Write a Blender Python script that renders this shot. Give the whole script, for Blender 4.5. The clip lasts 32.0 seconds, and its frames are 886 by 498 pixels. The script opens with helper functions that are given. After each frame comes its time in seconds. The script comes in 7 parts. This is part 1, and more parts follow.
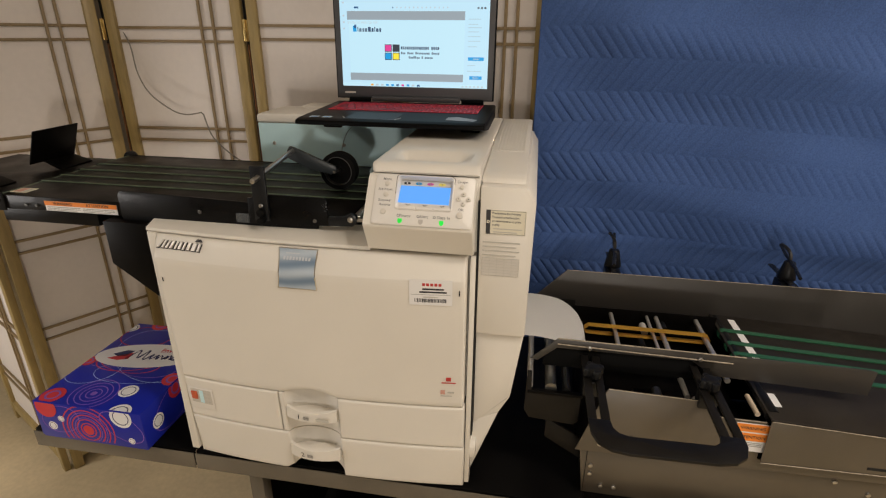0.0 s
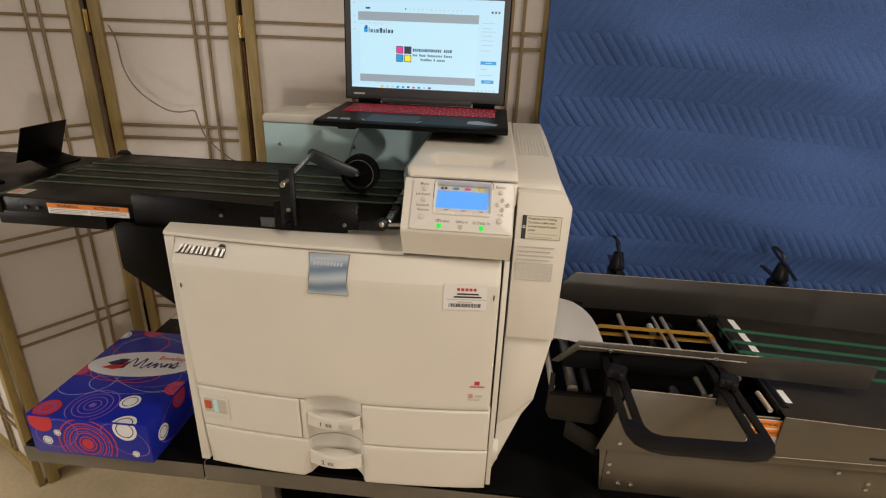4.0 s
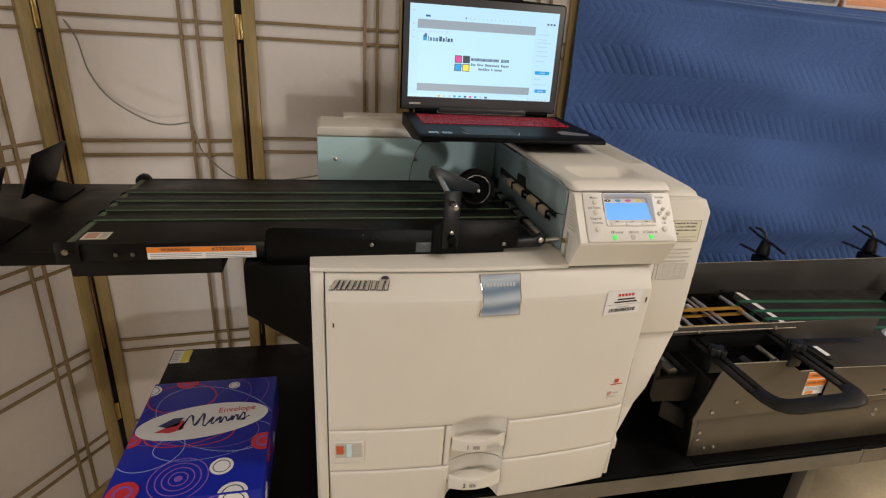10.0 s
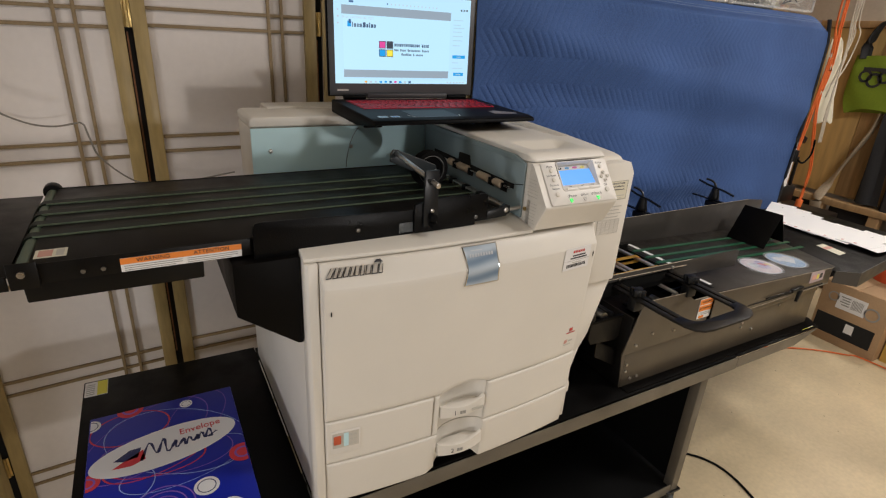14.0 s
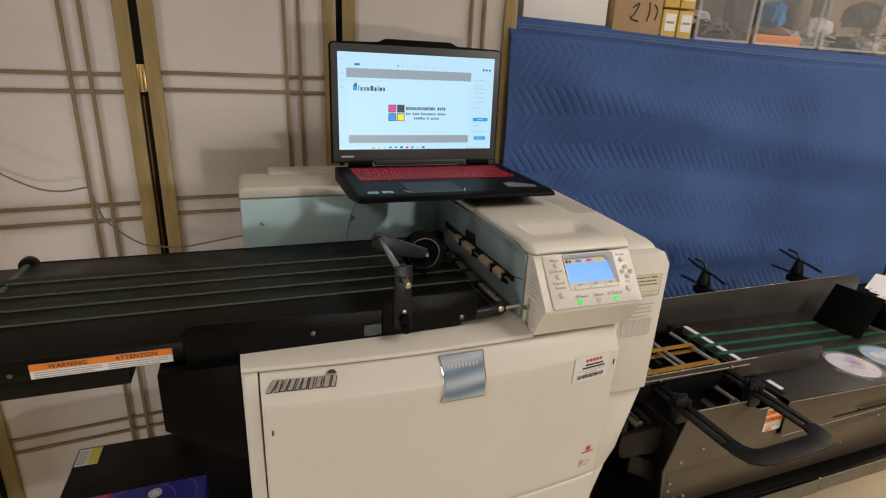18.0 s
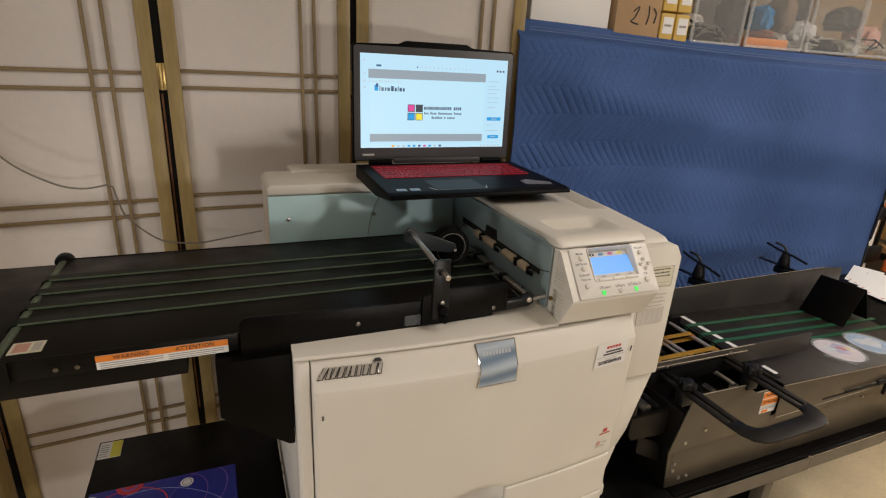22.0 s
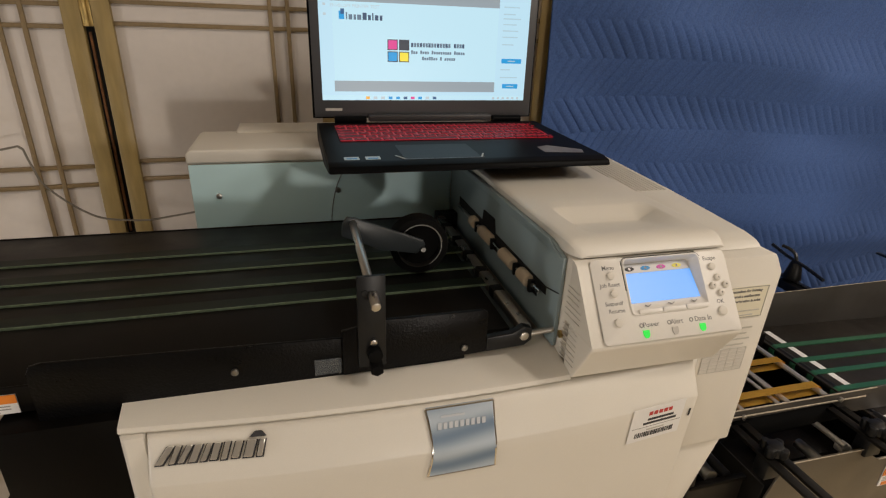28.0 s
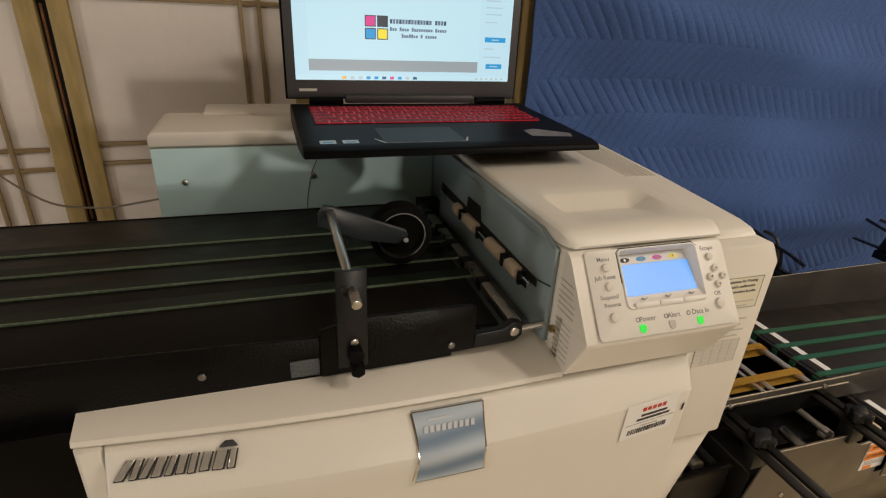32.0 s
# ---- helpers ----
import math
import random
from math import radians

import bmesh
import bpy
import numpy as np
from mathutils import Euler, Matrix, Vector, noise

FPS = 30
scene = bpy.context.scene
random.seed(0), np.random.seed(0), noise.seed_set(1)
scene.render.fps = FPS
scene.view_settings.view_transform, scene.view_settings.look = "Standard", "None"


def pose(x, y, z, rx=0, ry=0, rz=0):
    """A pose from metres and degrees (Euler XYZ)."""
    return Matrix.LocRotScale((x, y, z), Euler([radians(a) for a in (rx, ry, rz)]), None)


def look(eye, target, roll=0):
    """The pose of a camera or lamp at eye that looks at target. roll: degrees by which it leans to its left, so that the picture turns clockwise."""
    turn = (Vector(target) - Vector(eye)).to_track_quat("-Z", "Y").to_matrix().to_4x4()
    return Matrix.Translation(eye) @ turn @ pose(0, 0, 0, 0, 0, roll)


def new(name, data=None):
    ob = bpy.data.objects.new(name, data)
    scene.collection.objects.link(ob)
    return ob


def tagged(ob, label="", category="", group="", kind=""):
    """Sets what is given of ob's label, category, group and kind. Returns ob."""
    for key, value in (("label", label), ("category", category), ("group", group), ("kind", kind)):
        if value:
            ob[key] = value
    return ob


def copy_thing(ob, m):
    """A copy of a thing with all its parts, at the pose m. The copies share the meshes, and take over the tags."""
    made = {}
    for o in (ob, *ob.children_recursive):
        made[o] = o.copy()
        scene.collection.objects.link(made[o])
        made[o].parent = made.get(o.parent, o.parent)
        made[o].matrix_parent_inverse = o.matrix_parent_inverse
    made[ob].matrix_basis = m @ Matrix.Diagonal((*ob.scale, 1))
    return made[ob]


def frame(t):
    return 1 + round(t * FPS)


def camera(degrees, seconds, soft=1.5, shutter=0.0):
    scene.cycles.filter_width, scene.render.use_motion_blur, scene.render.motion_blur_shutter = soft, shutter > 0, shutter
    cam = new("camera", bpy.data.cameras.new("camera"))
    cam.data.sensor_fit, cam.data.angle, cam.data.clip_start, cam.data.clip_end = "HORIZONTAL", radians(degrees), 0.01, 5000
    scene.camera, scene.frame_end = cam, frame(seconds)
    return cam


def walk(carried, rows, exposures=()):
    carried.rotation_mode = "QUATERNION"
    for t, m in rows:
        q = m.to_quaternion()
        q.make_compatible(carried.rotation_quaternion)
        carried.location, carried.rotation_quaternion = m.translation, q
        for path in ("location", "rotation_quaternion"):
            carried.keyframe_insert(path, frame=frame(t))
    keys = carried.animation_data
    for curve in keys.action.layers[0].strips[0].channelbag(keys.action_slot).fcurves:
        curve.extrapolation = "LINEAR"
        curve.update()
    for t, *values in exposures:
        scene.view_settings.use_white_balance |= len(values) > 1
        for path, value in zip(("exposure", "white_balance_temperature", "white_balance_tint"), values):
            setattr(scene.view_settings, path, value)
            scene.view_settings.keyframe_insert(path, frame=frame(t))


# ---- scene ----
cam = camera(79.7, 32.0, soft=1.2)
PATH = [
    (0, (0.382, -0.799, 1.439), (0.074, 1.028, 0.684), 0.5),
    (0.5, (0.361, -0.797, 1.441), (0.066, 1.029, 0.681), 0.7),
    (1, (0.346, -0.794, 1.443), (0.069, 1.034, 0.679), 0.9),
    (1.5, (0.352, -0.793, 1.44), (0.095, 1.039, 0.678), 1.0),
    (2, (0.35, -0.794, 1.44), (0.107, 1.038, 0.675), 0.8),
    (2.5, (0.339, -0.797, 1.442), (0.108, 1.035, 0.674), 0.9),
    (3, (0.318, -0.798, 1.44), (0.115, 1.039, 0.675), 1.2),
    (3.5, (0.288, -0.806, 1.445), (0.116, 1.036, 0.685), 1.8),
    (5.5, (0.158, -0.817, 1.442), (0.096, 1.04, 0.701), 3.7),
    (6, (0.133, -0.81, 1.44), (0.134, 1.046, 0.695), 4.1),
    (6.5, (0.155, -0.817, 1.445), (0.097, 1.034, 0.688), 4.5),
    (7, (0.154, -0.81, 1.429), (-0.048, 1.026, 0.661), 4.2),
    (7.5, (0.063, -0.799, 1.425), (-0.101, 1.039, 0.653), 2.5),
    (8, (-0.032, -0.798, 1.433), (-0.056, 1.047, 0.663), 2.7),
    (8.5, (-0.093, -0.806, 1.438), (0.059, 1.034, 0.67), 4.2),
    (9, (-0.14, -0.812, 1.441), (0.113, 1.019, 0.677), 5.3),
    (9.5, (-0.197, -0.785, 1.45), (0.165, 1.033, 0.7), 5.1),
    (10, (-0.272, -0.769, 1.457), (0.147, 1.036, 0.706), 3.8),
    (10.5, (-0.364, -0.762, 1.462), (0.196, 1.01, 0.723), 2.0),
    (11, (-0.444, -0.749, 1.455), (0.253, 0.975, 0.718), 0.9),
    (11.5, (-0.497, -0.754, 1.444), (0.306, 0.924, 0.71), 0.6),
    (12, (-0.536, -0.765, 1.431), (0.328, 0.88, 0.69), 0.3),
    (12.5, (-0.561, -0.759, 1.425), (0.353, 0.852, 0.672), 0.9),
    (13, (-0.551, -0.736, 1.431), (0.38, 0.859, 0.664), 2.4),
    (13.5, (-0.501, -0.729, 1.428), (0.433, 0.864, 0.662), 3.4),
    (14, (-0.486, -0.739, 1.44), (0.437, 0.866, 0.684), 3.4),
    (14.5, (-0.464, -0.74, 1.456), (0.439, 0.887, 0.722), 3.4),
    (15, (-0.429, -0.71, 1.47), (0.438, 0.945, 0.758), 3.1),
    (15.5, (-0.406, -0.7, 1.482), (0.433, 0.99, 0.819), 2.9),
    (17.5, (-0.302, -0.657, 1.497), (0.414, 1.098, 0.859), 2.4),
    (18, (-0.274, -0.651, 1.495), (0.395, 1.118, 0.845), 2.6),
    (18.5, (-0.286, -0.648, 1.489), (0.354, 1.127, 0.826), 2.2),
    (19, (-0.303, -0.639, 1.493), (0.333, 1.132, 0.816), 2.2),
    (19.5, (-0.309, -0.631, 1.493), (0.335, 1.137, 0.815), 2.4),
    (20, (-0.304, -0.629, 1.494), (0.355, 1.134, 0.815), 2.5),
    (20.5, (-0.306, -0.627, 1.495), (0.371, 1.13, 0.819), 2.7),
    (21, (-0.319, -0.63, 1.497), (0.378, 1.12, 0.825), 2.9),
    (21.5, (-0.336, -0.647, 1.508), (0.378, 1.097, 0.837), 3.0),
    (22, (-0.37, -0.662, 1.506), (0.37, 1.074, 0.841), 3.1),
    (22.5, (-0.4, -0.667, 1.498), (0.373, 1.054, 0.833), 3.0),
    (23, (-0.413, -0.669, 1.495), (0.396, 1.035, 0.832), 2.8),
    (23.5, (-0.39, -0.646, 1.492), (0.445, 1.042, 0.819), 2.9),
    (24, (-0.322, -0.591, 1.487), (0.511, 1.09, 0.794), 3.0),
    (24.5, (-0.245, -0.54, 1.469), (0.507, 1.17, 0.754), 2.8),
    (25, (-0.203, -0.514, 1.454), (0.472, 1.218, 0.715), 3.2),
    (25.5, (-0.2, -0.48, 1.45), (0.42, 1.264, 0.692), 2.3),
    (27.5, (-0.137, -0.417, 1.44), (0.388, 1.34, 0.643), 2.5),
    (28, (-0.137, -0.413, 1.441), (0.376, 1.353, 0.656), 2.3),
    (28.5, (-0.134, -0.416, 1.438), (0.376, 1.359, 0.67), 1.2),
    (29, (-0.137, -0.415, 1.44), (0.381, 1.358, 0.672), 1.3),
    (29.5, (-0.135, -0.417, 1.442), (0.392, 1.354, 0.676), 1.4),
    (30, (-0.137, -0.421, 1.443), (0.409, 1.345, 0.68), 1.6),
    (30.5, (-0.132, -0.413, 1.44), (0.429, 1.35, 0.681), 1.8),
    (31, (-0.12, -0.385, 1.429), (0.439, 1.36, 0.628), 1.9),
    (31.5, (-0.126, -0.371, 1.431), (0.448, 1.361, 0.613), 2.4),
    (32, (-0.134, -0.376, 1.432), (0.456, 1.343, 0.597), 3.1),
]
EXPOSURES = [(0, 0.0, 6600, 10), (6, 0.02, 6600, 10), (9, 0.07, 6350, 10), (12, 0.0, 6250, 10), (14, 0.04, 6050, 10), (18, -0.04, 6300, 10),
             (22, -0.06, 6400, 10), (25, -0.06, 6250, 10), (28, -0.10, 6650, 10), (32, -0.11, 6900, 10)]
walk(cam, [(t, look(eye, target, roll)) for t, eye, target, roll in PATH], EXPOSURES)

# ---- world and lights ----
world = bpy.data.worlds.new("world")
scene.world = world
world.use_nodes = True
world.node_tree.nodes["Background"].inputs[0].default_value = (0.9, 0.85, 0.8, 1)
world.node_tree.nodes["Background"].inputs[1].default_value = 0.05


def area_lamp(name, eye, target, power, size, color):
    d = bpy.data.lights.new(name, "AREA")
    d.energy, d.size, d.color = power, size, color
    ob = new(name, d)
    ob.matrix_world = look(eye, target)
    return tagged(ob, "warm unseen light under the ceiling", "ceiling lamp", kind="structure")


WARM = (1.0, 0.915, 0.825)
area_lamp("ceiling_lamp_1", (0.97, -0.60, 2.42), (0.97, -0.59, 0), 8.5, 0.14, (1.0, 0.885, 0.765))
# Unseen fill lights, added to brighten the left side, the far corner and the conveyor.
area_lamp("ceiling_fill_2", (-1.6, -1.3, 2.40), (-1.6, -1.29, 0), 11.5, 0.4, WARM)
area_lamp("ceiling_fill_3", (3.4, 0.2, 2.40), (3.4, 0.21, 0), 30, 0.5, WARM)
area_lamp("ceiling_fill_4", (1.9, -0.9, 2.40), (1.9, -0.89, 0), 25, 0.5, WARM)
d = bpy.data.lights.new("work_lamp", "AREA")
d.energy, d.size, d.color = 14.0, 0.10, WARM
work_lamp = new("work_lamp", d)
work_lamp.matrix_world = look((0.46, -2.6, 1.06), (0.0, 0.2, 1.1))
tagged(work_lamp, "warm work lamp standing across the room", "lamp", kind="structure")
# Low fill added out of view to brighten the lower left.
d = bpy.data.lights.new("low_left_fill", "AREA")
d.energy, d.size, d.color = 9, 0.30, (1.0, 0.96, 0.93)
second_lamp = new("low_left_fill", d)
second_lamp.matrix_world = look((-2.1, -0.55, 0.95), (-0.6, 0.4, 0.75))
tagged(second_lamp, "unseen low fill light added at the left", "lamp", kind="structure")

# ---- building tools ----
BASE = {}


def thing(name, origin, label, category, group="", kind=""):
    """An Empty at the base of a thing; its parts are given in world coordinates."""
    ob = new(name)
    ob.location = origin
    ob.empty_display_size = 0.05
    BASE[ob.name] = Vector(origin)
    return tagged(ob, label, category, group, kind)


def mesh_of(bm, name, material, smooth=False):
    bmesh.ops.recalc_face_normals(bm, faces=bm.faces)
    me = bpy.data.meshes.new(name)
    bm.to_mesh(me)
    bm.free()
    me.materials.append(material)
    if smooth:
        me.polygons.foreach_set("use_smooth", [True] * len(me.polygons))
        me.set_sharp_from_angle(angle=radians(38))
    return me


def part(name, bm, material, parent, label="", smooth=True):
    base = BASE.get(parent.name, Vector())
    bmesh.ops.translate(bm, verts=bm.verts, vec=-base)
    ob = new(name, mesh_of(bm, name, material, smooth))
    ob.parent = parent
    BASE[ob.name] = base
    return tagged(ob, label) if label else ob


def single(name, bm, material, label, category, group="", kind="", smooth=True):
    """A thing or a piece of the setting that is one mesh."""
    ob = new(name, mesh_of(bm, name, material, smooth))
    BASE[ob.name] = Vector()
    return tagged(ob, label, category, group, kind)


def box(x0, x1, y0, y1, z0, z1, bevel=0.0, seg=2, bm=None):
    b = bmesh.new()
    vs = [b.verts.new((x, y, z)) for x in (x0, x1) for y in (y0, y1) for z in (z0, z1)]
    for f in ((0, 1, 3, 2), (4, 6, 7, 5), (0, 4, 5, 1), (2, 3, 7, 6), (0, 2, 6, 4), (1, 5, 7, 3)):
        b.faces.new([vs[i] for i in f])
    if bevel:
        bmesh.ops.bevel(b, geom=b.edges[:], offset=bevel, segments=seg, affect="EDGES", profile=0.5)
    return join(bm, b)


def join(bm, b):
    if bm is None:
        return b
    me = bpy.data.meshes.new("tmp")
    b.to_mesh(me)
    b.free()
    bm.from_mesh(me)
    bpy.data.meshes.remove(me)
    return bm


def prism(pts, axis, a, c, bevel=0.0, seg=2, bm=None):
    """A closed outline (two coordinates, in the order of the other axes) pushed from a to c along an axis."""
    b = bmesh.new()

    def at(p, d):
        return {"x": (d, p[0], p[1]), "y": (p[0], d, p[1]), "z": (p[0], p[1], d)}[axis]
    lo = [b.verts.new(at(p, a)) for p in pts]
    hi = [b.verts.new(at(p, c)) for p in pts]
    n = len(pts)
    b.faces.new(lo)
    b.faces.new(hi)
    for i in range(n):
        b.faces.new((lo[i], lo[(i + 1) % n], hi[(i + 1) % n], hi[i]))
    bmesh.ops.recalc_face_normals(b, faces=b.faces)
    if bevel:
        bmesh.ops.bevel(b, geom=b.edges[:], offset=bevel, segments=seg, affect="EDGES", profile=0.5)
    return join(bm, b)


def hexa(pts, bevel=0.0, seg=2, bm=None):
    """Eight corners: four of one end in a ring, then four of the other."""
    b = bmesh.new()
    vs = [b.verts.new(p) for p in pts]
    for f in ((0, 1, 2, 3), (4, 5, 6, 7), (0, 1, 5, 4), (1, 2, 6, 5), (2, 3, 7, 6), (3, 0, 4, 7)):
        b.faces.new([vs[i] for i in f])
    bmesh.ops.recalc_face_normals(b, faces=b.faces)
    if bevel:
        bmesh.ops.bevel(b, geom=b.edges[:], offset=bevel, segments=seg, affect="EDGES", profile=0.5)
    return join(bm, b)


def cyl(p0, p1, r, n=20, r2=None, bevel=0.0, bm=None):
    p0, p1 = Vector(p0), Vector(p1)
    b = bmesh.new()
    q = (p1 - p0).to_track_quat("Z", "Y").to_matrix().to_4x4()
    bmesh.ops.create_cone(b, cap_ends=True, segments=n, radius1=r, radius2=r if r2 is None else r2, depth=(p1 - p0).length,
                          matrix=Matrix.Translation((p0 + p1) / 2) @ q)
    if bevel:
        caps = [e for e in b.edges if any(len(f.verts) > 4 for f in e.link_faces)]
        bmesh.ops.bevel(b, geom=caps, offset=bevel, segments=2, affect="EDGES", profile=0.5)
    return join(bm, b)


def tube(pts, r, n=8, closed=False, bm=None, flat=1.0):
    """A round (or flattened) rope along a line of points."""
    b = bmesh.new()
    P = [Vector(p) for p in pts]
    m = len(P)
    rings = []
    up = Vector((0.01, 0.02, 1))
    for i in range(m):
        t = (P[(i + 1) % m] - P[i - 1]) if closed else (P[min(i + 1, m - 1)] - P[max(i - 1, 0)])
        t.normalize()
        s = t.cross(up)
        if s.length < 0.05:
            s = t.cross(Vector((1, 0, 0)))
        s.normalize()
        u = s.cross(t)
        rings.append([b.verts.new(P[i] + s * (r * math.cos(2 * math.pi * k / n)) + u * (r * flat * math.sin(2 * math.pi * k / n))) for k in range(n)])
    for i in range(m if closed else m - 1):
        j = (i + 1) % m
        for k in range(n):
            b.faces.new((rings[i][k], rings[i][(k + 1) % n], rings[j][(k + 1) % n], rings[j][k]))
    if not closed:
        b.faces.new(rings[0])
        b.faces.new(rings[-1])
    return join(bm, b)


def smooth_line(pts, steps=8):
    """Points of a smooth curve through the given ones."""
    P = [Vector(p) for p in pts]
    out = []
    for i in range(len(P) - 1):
        a, b_, c, d = P[max(i - 1, 0)], P[i], P[i + 1], P[min(i + 2, len(P) - 1)]
        for s in range(steps):
            t = s / steps
            out.append(0.5 * (2 * b_ + (c - a) * t + (2 * a - 5 * b_ + 4 * c - d) * t * t + (3 * b_ - a - 3 * c + d) * t ** 3))
    out.append(P[-1])
    return out


def transformed(bm, m):
    bmesh.ops.transform(bm, matrix=m, verts=bm.verts)
    return bm


def letters(body, size, depth=0.0004, spacing=1.0, shear=0.0, align="CENTER", bold=0.0):
    """A bmesh of writing in the plane z = 0, read from above, its middle at the origin."""
    c = bpy.data.curves.new("letters", "FONT")
    c.body, c.size, c.extrude, c.space_character, c.shear = body, size, depth / 2, spacing, shear
    c.align_x, c.align_y, c.resolution_u = align, "CENTER", 3
    c.offset = bold
    ob = bpy.data.objects.new("letters", c)
    scene.collection.objects.link(ob)
    me = bpy.data.meshes.new_from_object(ob.evaluated_get(bpy.context.evaluated_depsgraph_get()))
    b = bmesh.new()
    b.from_mesh(me)
    bpy.data.objects.remove(ob)
    bpy.data.curves.remove(c)
    bpy.data.meshes.remove(me)
    return b


def plane_at(origin, right, up):
    """The pose of a flat thing drawn in x and y: its x goes along right, its y along up."""
    r = Vector(right).normalized()
    u = Vector(up)
    u = (u - r * u.dot(r)).normalized()
    n = r.cross(u)
    m = Matrix((r, u, n)).transposed().to_4x4()
    m.translation = Vector(origin)
    return m


def disc(x, y, r, z0=0.0, z1=0.0004, n=28, rx=None, bm=None):
    b = bmesh.new()
    bmesh.ops.create_cone(b, cap_ends=True, segments=n, radius1=r, radius2=r, depth=z1 - z0)
    bmesh.ops.scale(b, vec=((rx or r) / r, 1, 1), verts=b.verts)
    bmesh.ops.translate(b, vec=(x, y, (z0 + z1) / 2), verts=b.verts)
    return join(bm, b)


def ring(x, y, r0, r1, z0=0.0, z1=0.0004, n=32, bm=None, ky=1.0):
    b = bmesh.new()
    rows = []
    for k in range(n):
        a = 2 * math.pi * k / n
        c, s = math.cos(a), math.sin(a) * ky
        rows.append([b.verts.new((x + c * r, y + s * r, z)) for r, z in ((r0, z0), (r1, z0), (r1, z1), (r0, z1))])
    for k in range(n):
        p, q = rows[k], rows[(k + 1) % n]
        for i in range(4):
            b.faces.new((p[i], q[i], q[(i + 1) % 4], p[(i + 1) % 4]))
    return join(bm, b)

# ---- materials ----
def material(name, color, rough=0.5, metal=0.0, grain=0.0, grain_scale=200.0, stain=0.0, stain_scale=4.0, bump=0.0, bump_scale=300.0,
             bump_depth=0.001, emit=0.0, spec=0.5, rough_var=0.0, each=0.0, stretch=(1, 1, 1), coat=0.0):
    """Colour with fine grain, broad stains, relief and uneven gloss, at real size in metres."""
    mat = bpy.data.materials.new(name)
    mat.use_nodes = True
    nt = mat.node_tree
    p = nt.nodes["Principled BSDF"]
    p.inputs["Roughness"].default_value, p.inputs["Metallic"].default_value = rough, metal
    p.inputs["Specular IOR Level"].default_value = spec
    p.inputs["Coat Weight"].default_value = coat
    p.inputs["Base Color"].default_value = (*color, 1)
    pos = nt.nodes.new("ShaderNodeTexCoord")
    mp = nt.nodes.new("ShaderNodeMapping")
    mp.inputs["Scale"].default_value = stretch
    nt.links.new(pos.outputs["Object"], mp.inputs[0])

    def noise_node(scale, detail=3.0):
        n = nt.nodes.new("ShaderNodeTexNoise")
        n.inputs["Scale"].default_value, n.inputs["Detail"].default_value = scale, detail
        nt.links.new(mp.outputs[0], n.inputs["Vector"])
        return n.outputs["Fac"]

    def ramp(value, lo, hi):
        r = nt.nodes.new("ShaderNodeMapRange")
        r.inputs["From Min"].default_value, r.inputs["From Max"].default_value = 0.3, 0.7
        r.inputs["To Min"].default_value, r.inputs["To Max"].default_value = lo, hi
        nt.links.new(value, r.inputs["Value"])
        return r.outputs["Result"]
    out = None
    for amount, value in ((grain, noise_node(grain_scale) if grain else None), (stain, noise_node(stain_scale, 5.0) if stain else None)):
        if amount:
            v = ramp(value, 1 - amount, 1 + amount)
            if out is None:
                out = v
            else:
                m = nt.nodes.new("ShaderNodeMath")
                m.operation = "MULTIPLY"
                nt.links.new(out, m.inputs[0])
                nt.links.new(v, m.inputs[1])
                out = m.outputs[0]
    if each:
        info = nt.nodes.new("ShaderNodeObjectInfo")
        r = nt.nodes.new("ShaderNodeMapRange")
        r.inputs["To Min"].default_value, r.inputs["To Max"].default_value = 1 - each, 1 + each
        nt.links.new(info.outputs["Random"], r.inputs["Value"])
        if out is None:
            out = r.outputs["Result"]
        else:
            m = nt.nodes.new("ShaderNodeMath")
            m.operation = "MULTIPLY"
            nt.links.new(out, m.inputs[0])
            nt.links.new(r.outputs["Result"], m.inputs[1])
            out = m.outputs[0]
    if out is not None:
        mul = nt.nodes.new("ShaderNodeVectorMath")
        mul.operation = "SCALE"
        mul.inputs[0].default_value = color
        nt.links.new(out, mul.inputs["Scale"])
        nt.links.new(mul.outputs[0], p.inputs["Base Color"])
    if rough_var:
        nt.links.new(ramp(noise_node(18.0, 4.0), max(rough - rough_var, 0.02), rough + rough_var), p.inputs["Roughness"])
    if bump:
        b = nt.nodes.new("ShaderNodeBump")
        b.inputs["Strength"].default_value, b.inputs["Distance"].default_value = bump, bump_depth
        nt.links.new(noise_node(bump_scale, 2.0), b.inputs["Height"])
        nt.links.new(b.outputs[0], p.inputs["Normal"])
    if emit:
        p.inputs["Emission Color"].default_value = (*color, 1)
        p.inputs["Emission Strength"].default_value = emit
    return mat


M = {}
M["cream"] = material("cream_plastic", (0.735, 0.70, 0.632), 0.42, grain=0.015, grain_scale=900, stain=0.03, stain_scale=5, bump=0.08, bump_scale=1800, bump_depth=0.0004, rough_var=0.06)
M["cream_dark"] = material("grey_cream_plastic", (0.55, 0.52, 0.46), 0.45, grain=0.02, grain_scale=900, stain=0.03)
M["vent_line"] = material("shaded_cream_plastic", (0.62, 0.585, 0.52), 0.45)
M["blue_grey"] = material("pale_blue_grey_plastic", (0.55, 0.78, 0.83), 0.45, grain=0.015, grain_scale=900, stain=0.04, stain_scale=6)
M["slate"] = material("slate_grey_plastic", (0.20, 0.25, 0.27), 0.45, grain=0.02, grain_scale=900, stain=0.04, stain_scale=6)
M["black_metal"] = material("black_powder_coat", (0.0028, 0.0023, 0.0020), 0.46, spec=0.085, grain=0.2, grain_scale=700, stain=0.15, stain_scale=8, bump=0.35, bump_scale=900, bump_depth=0.0006, rough_var=0.08)
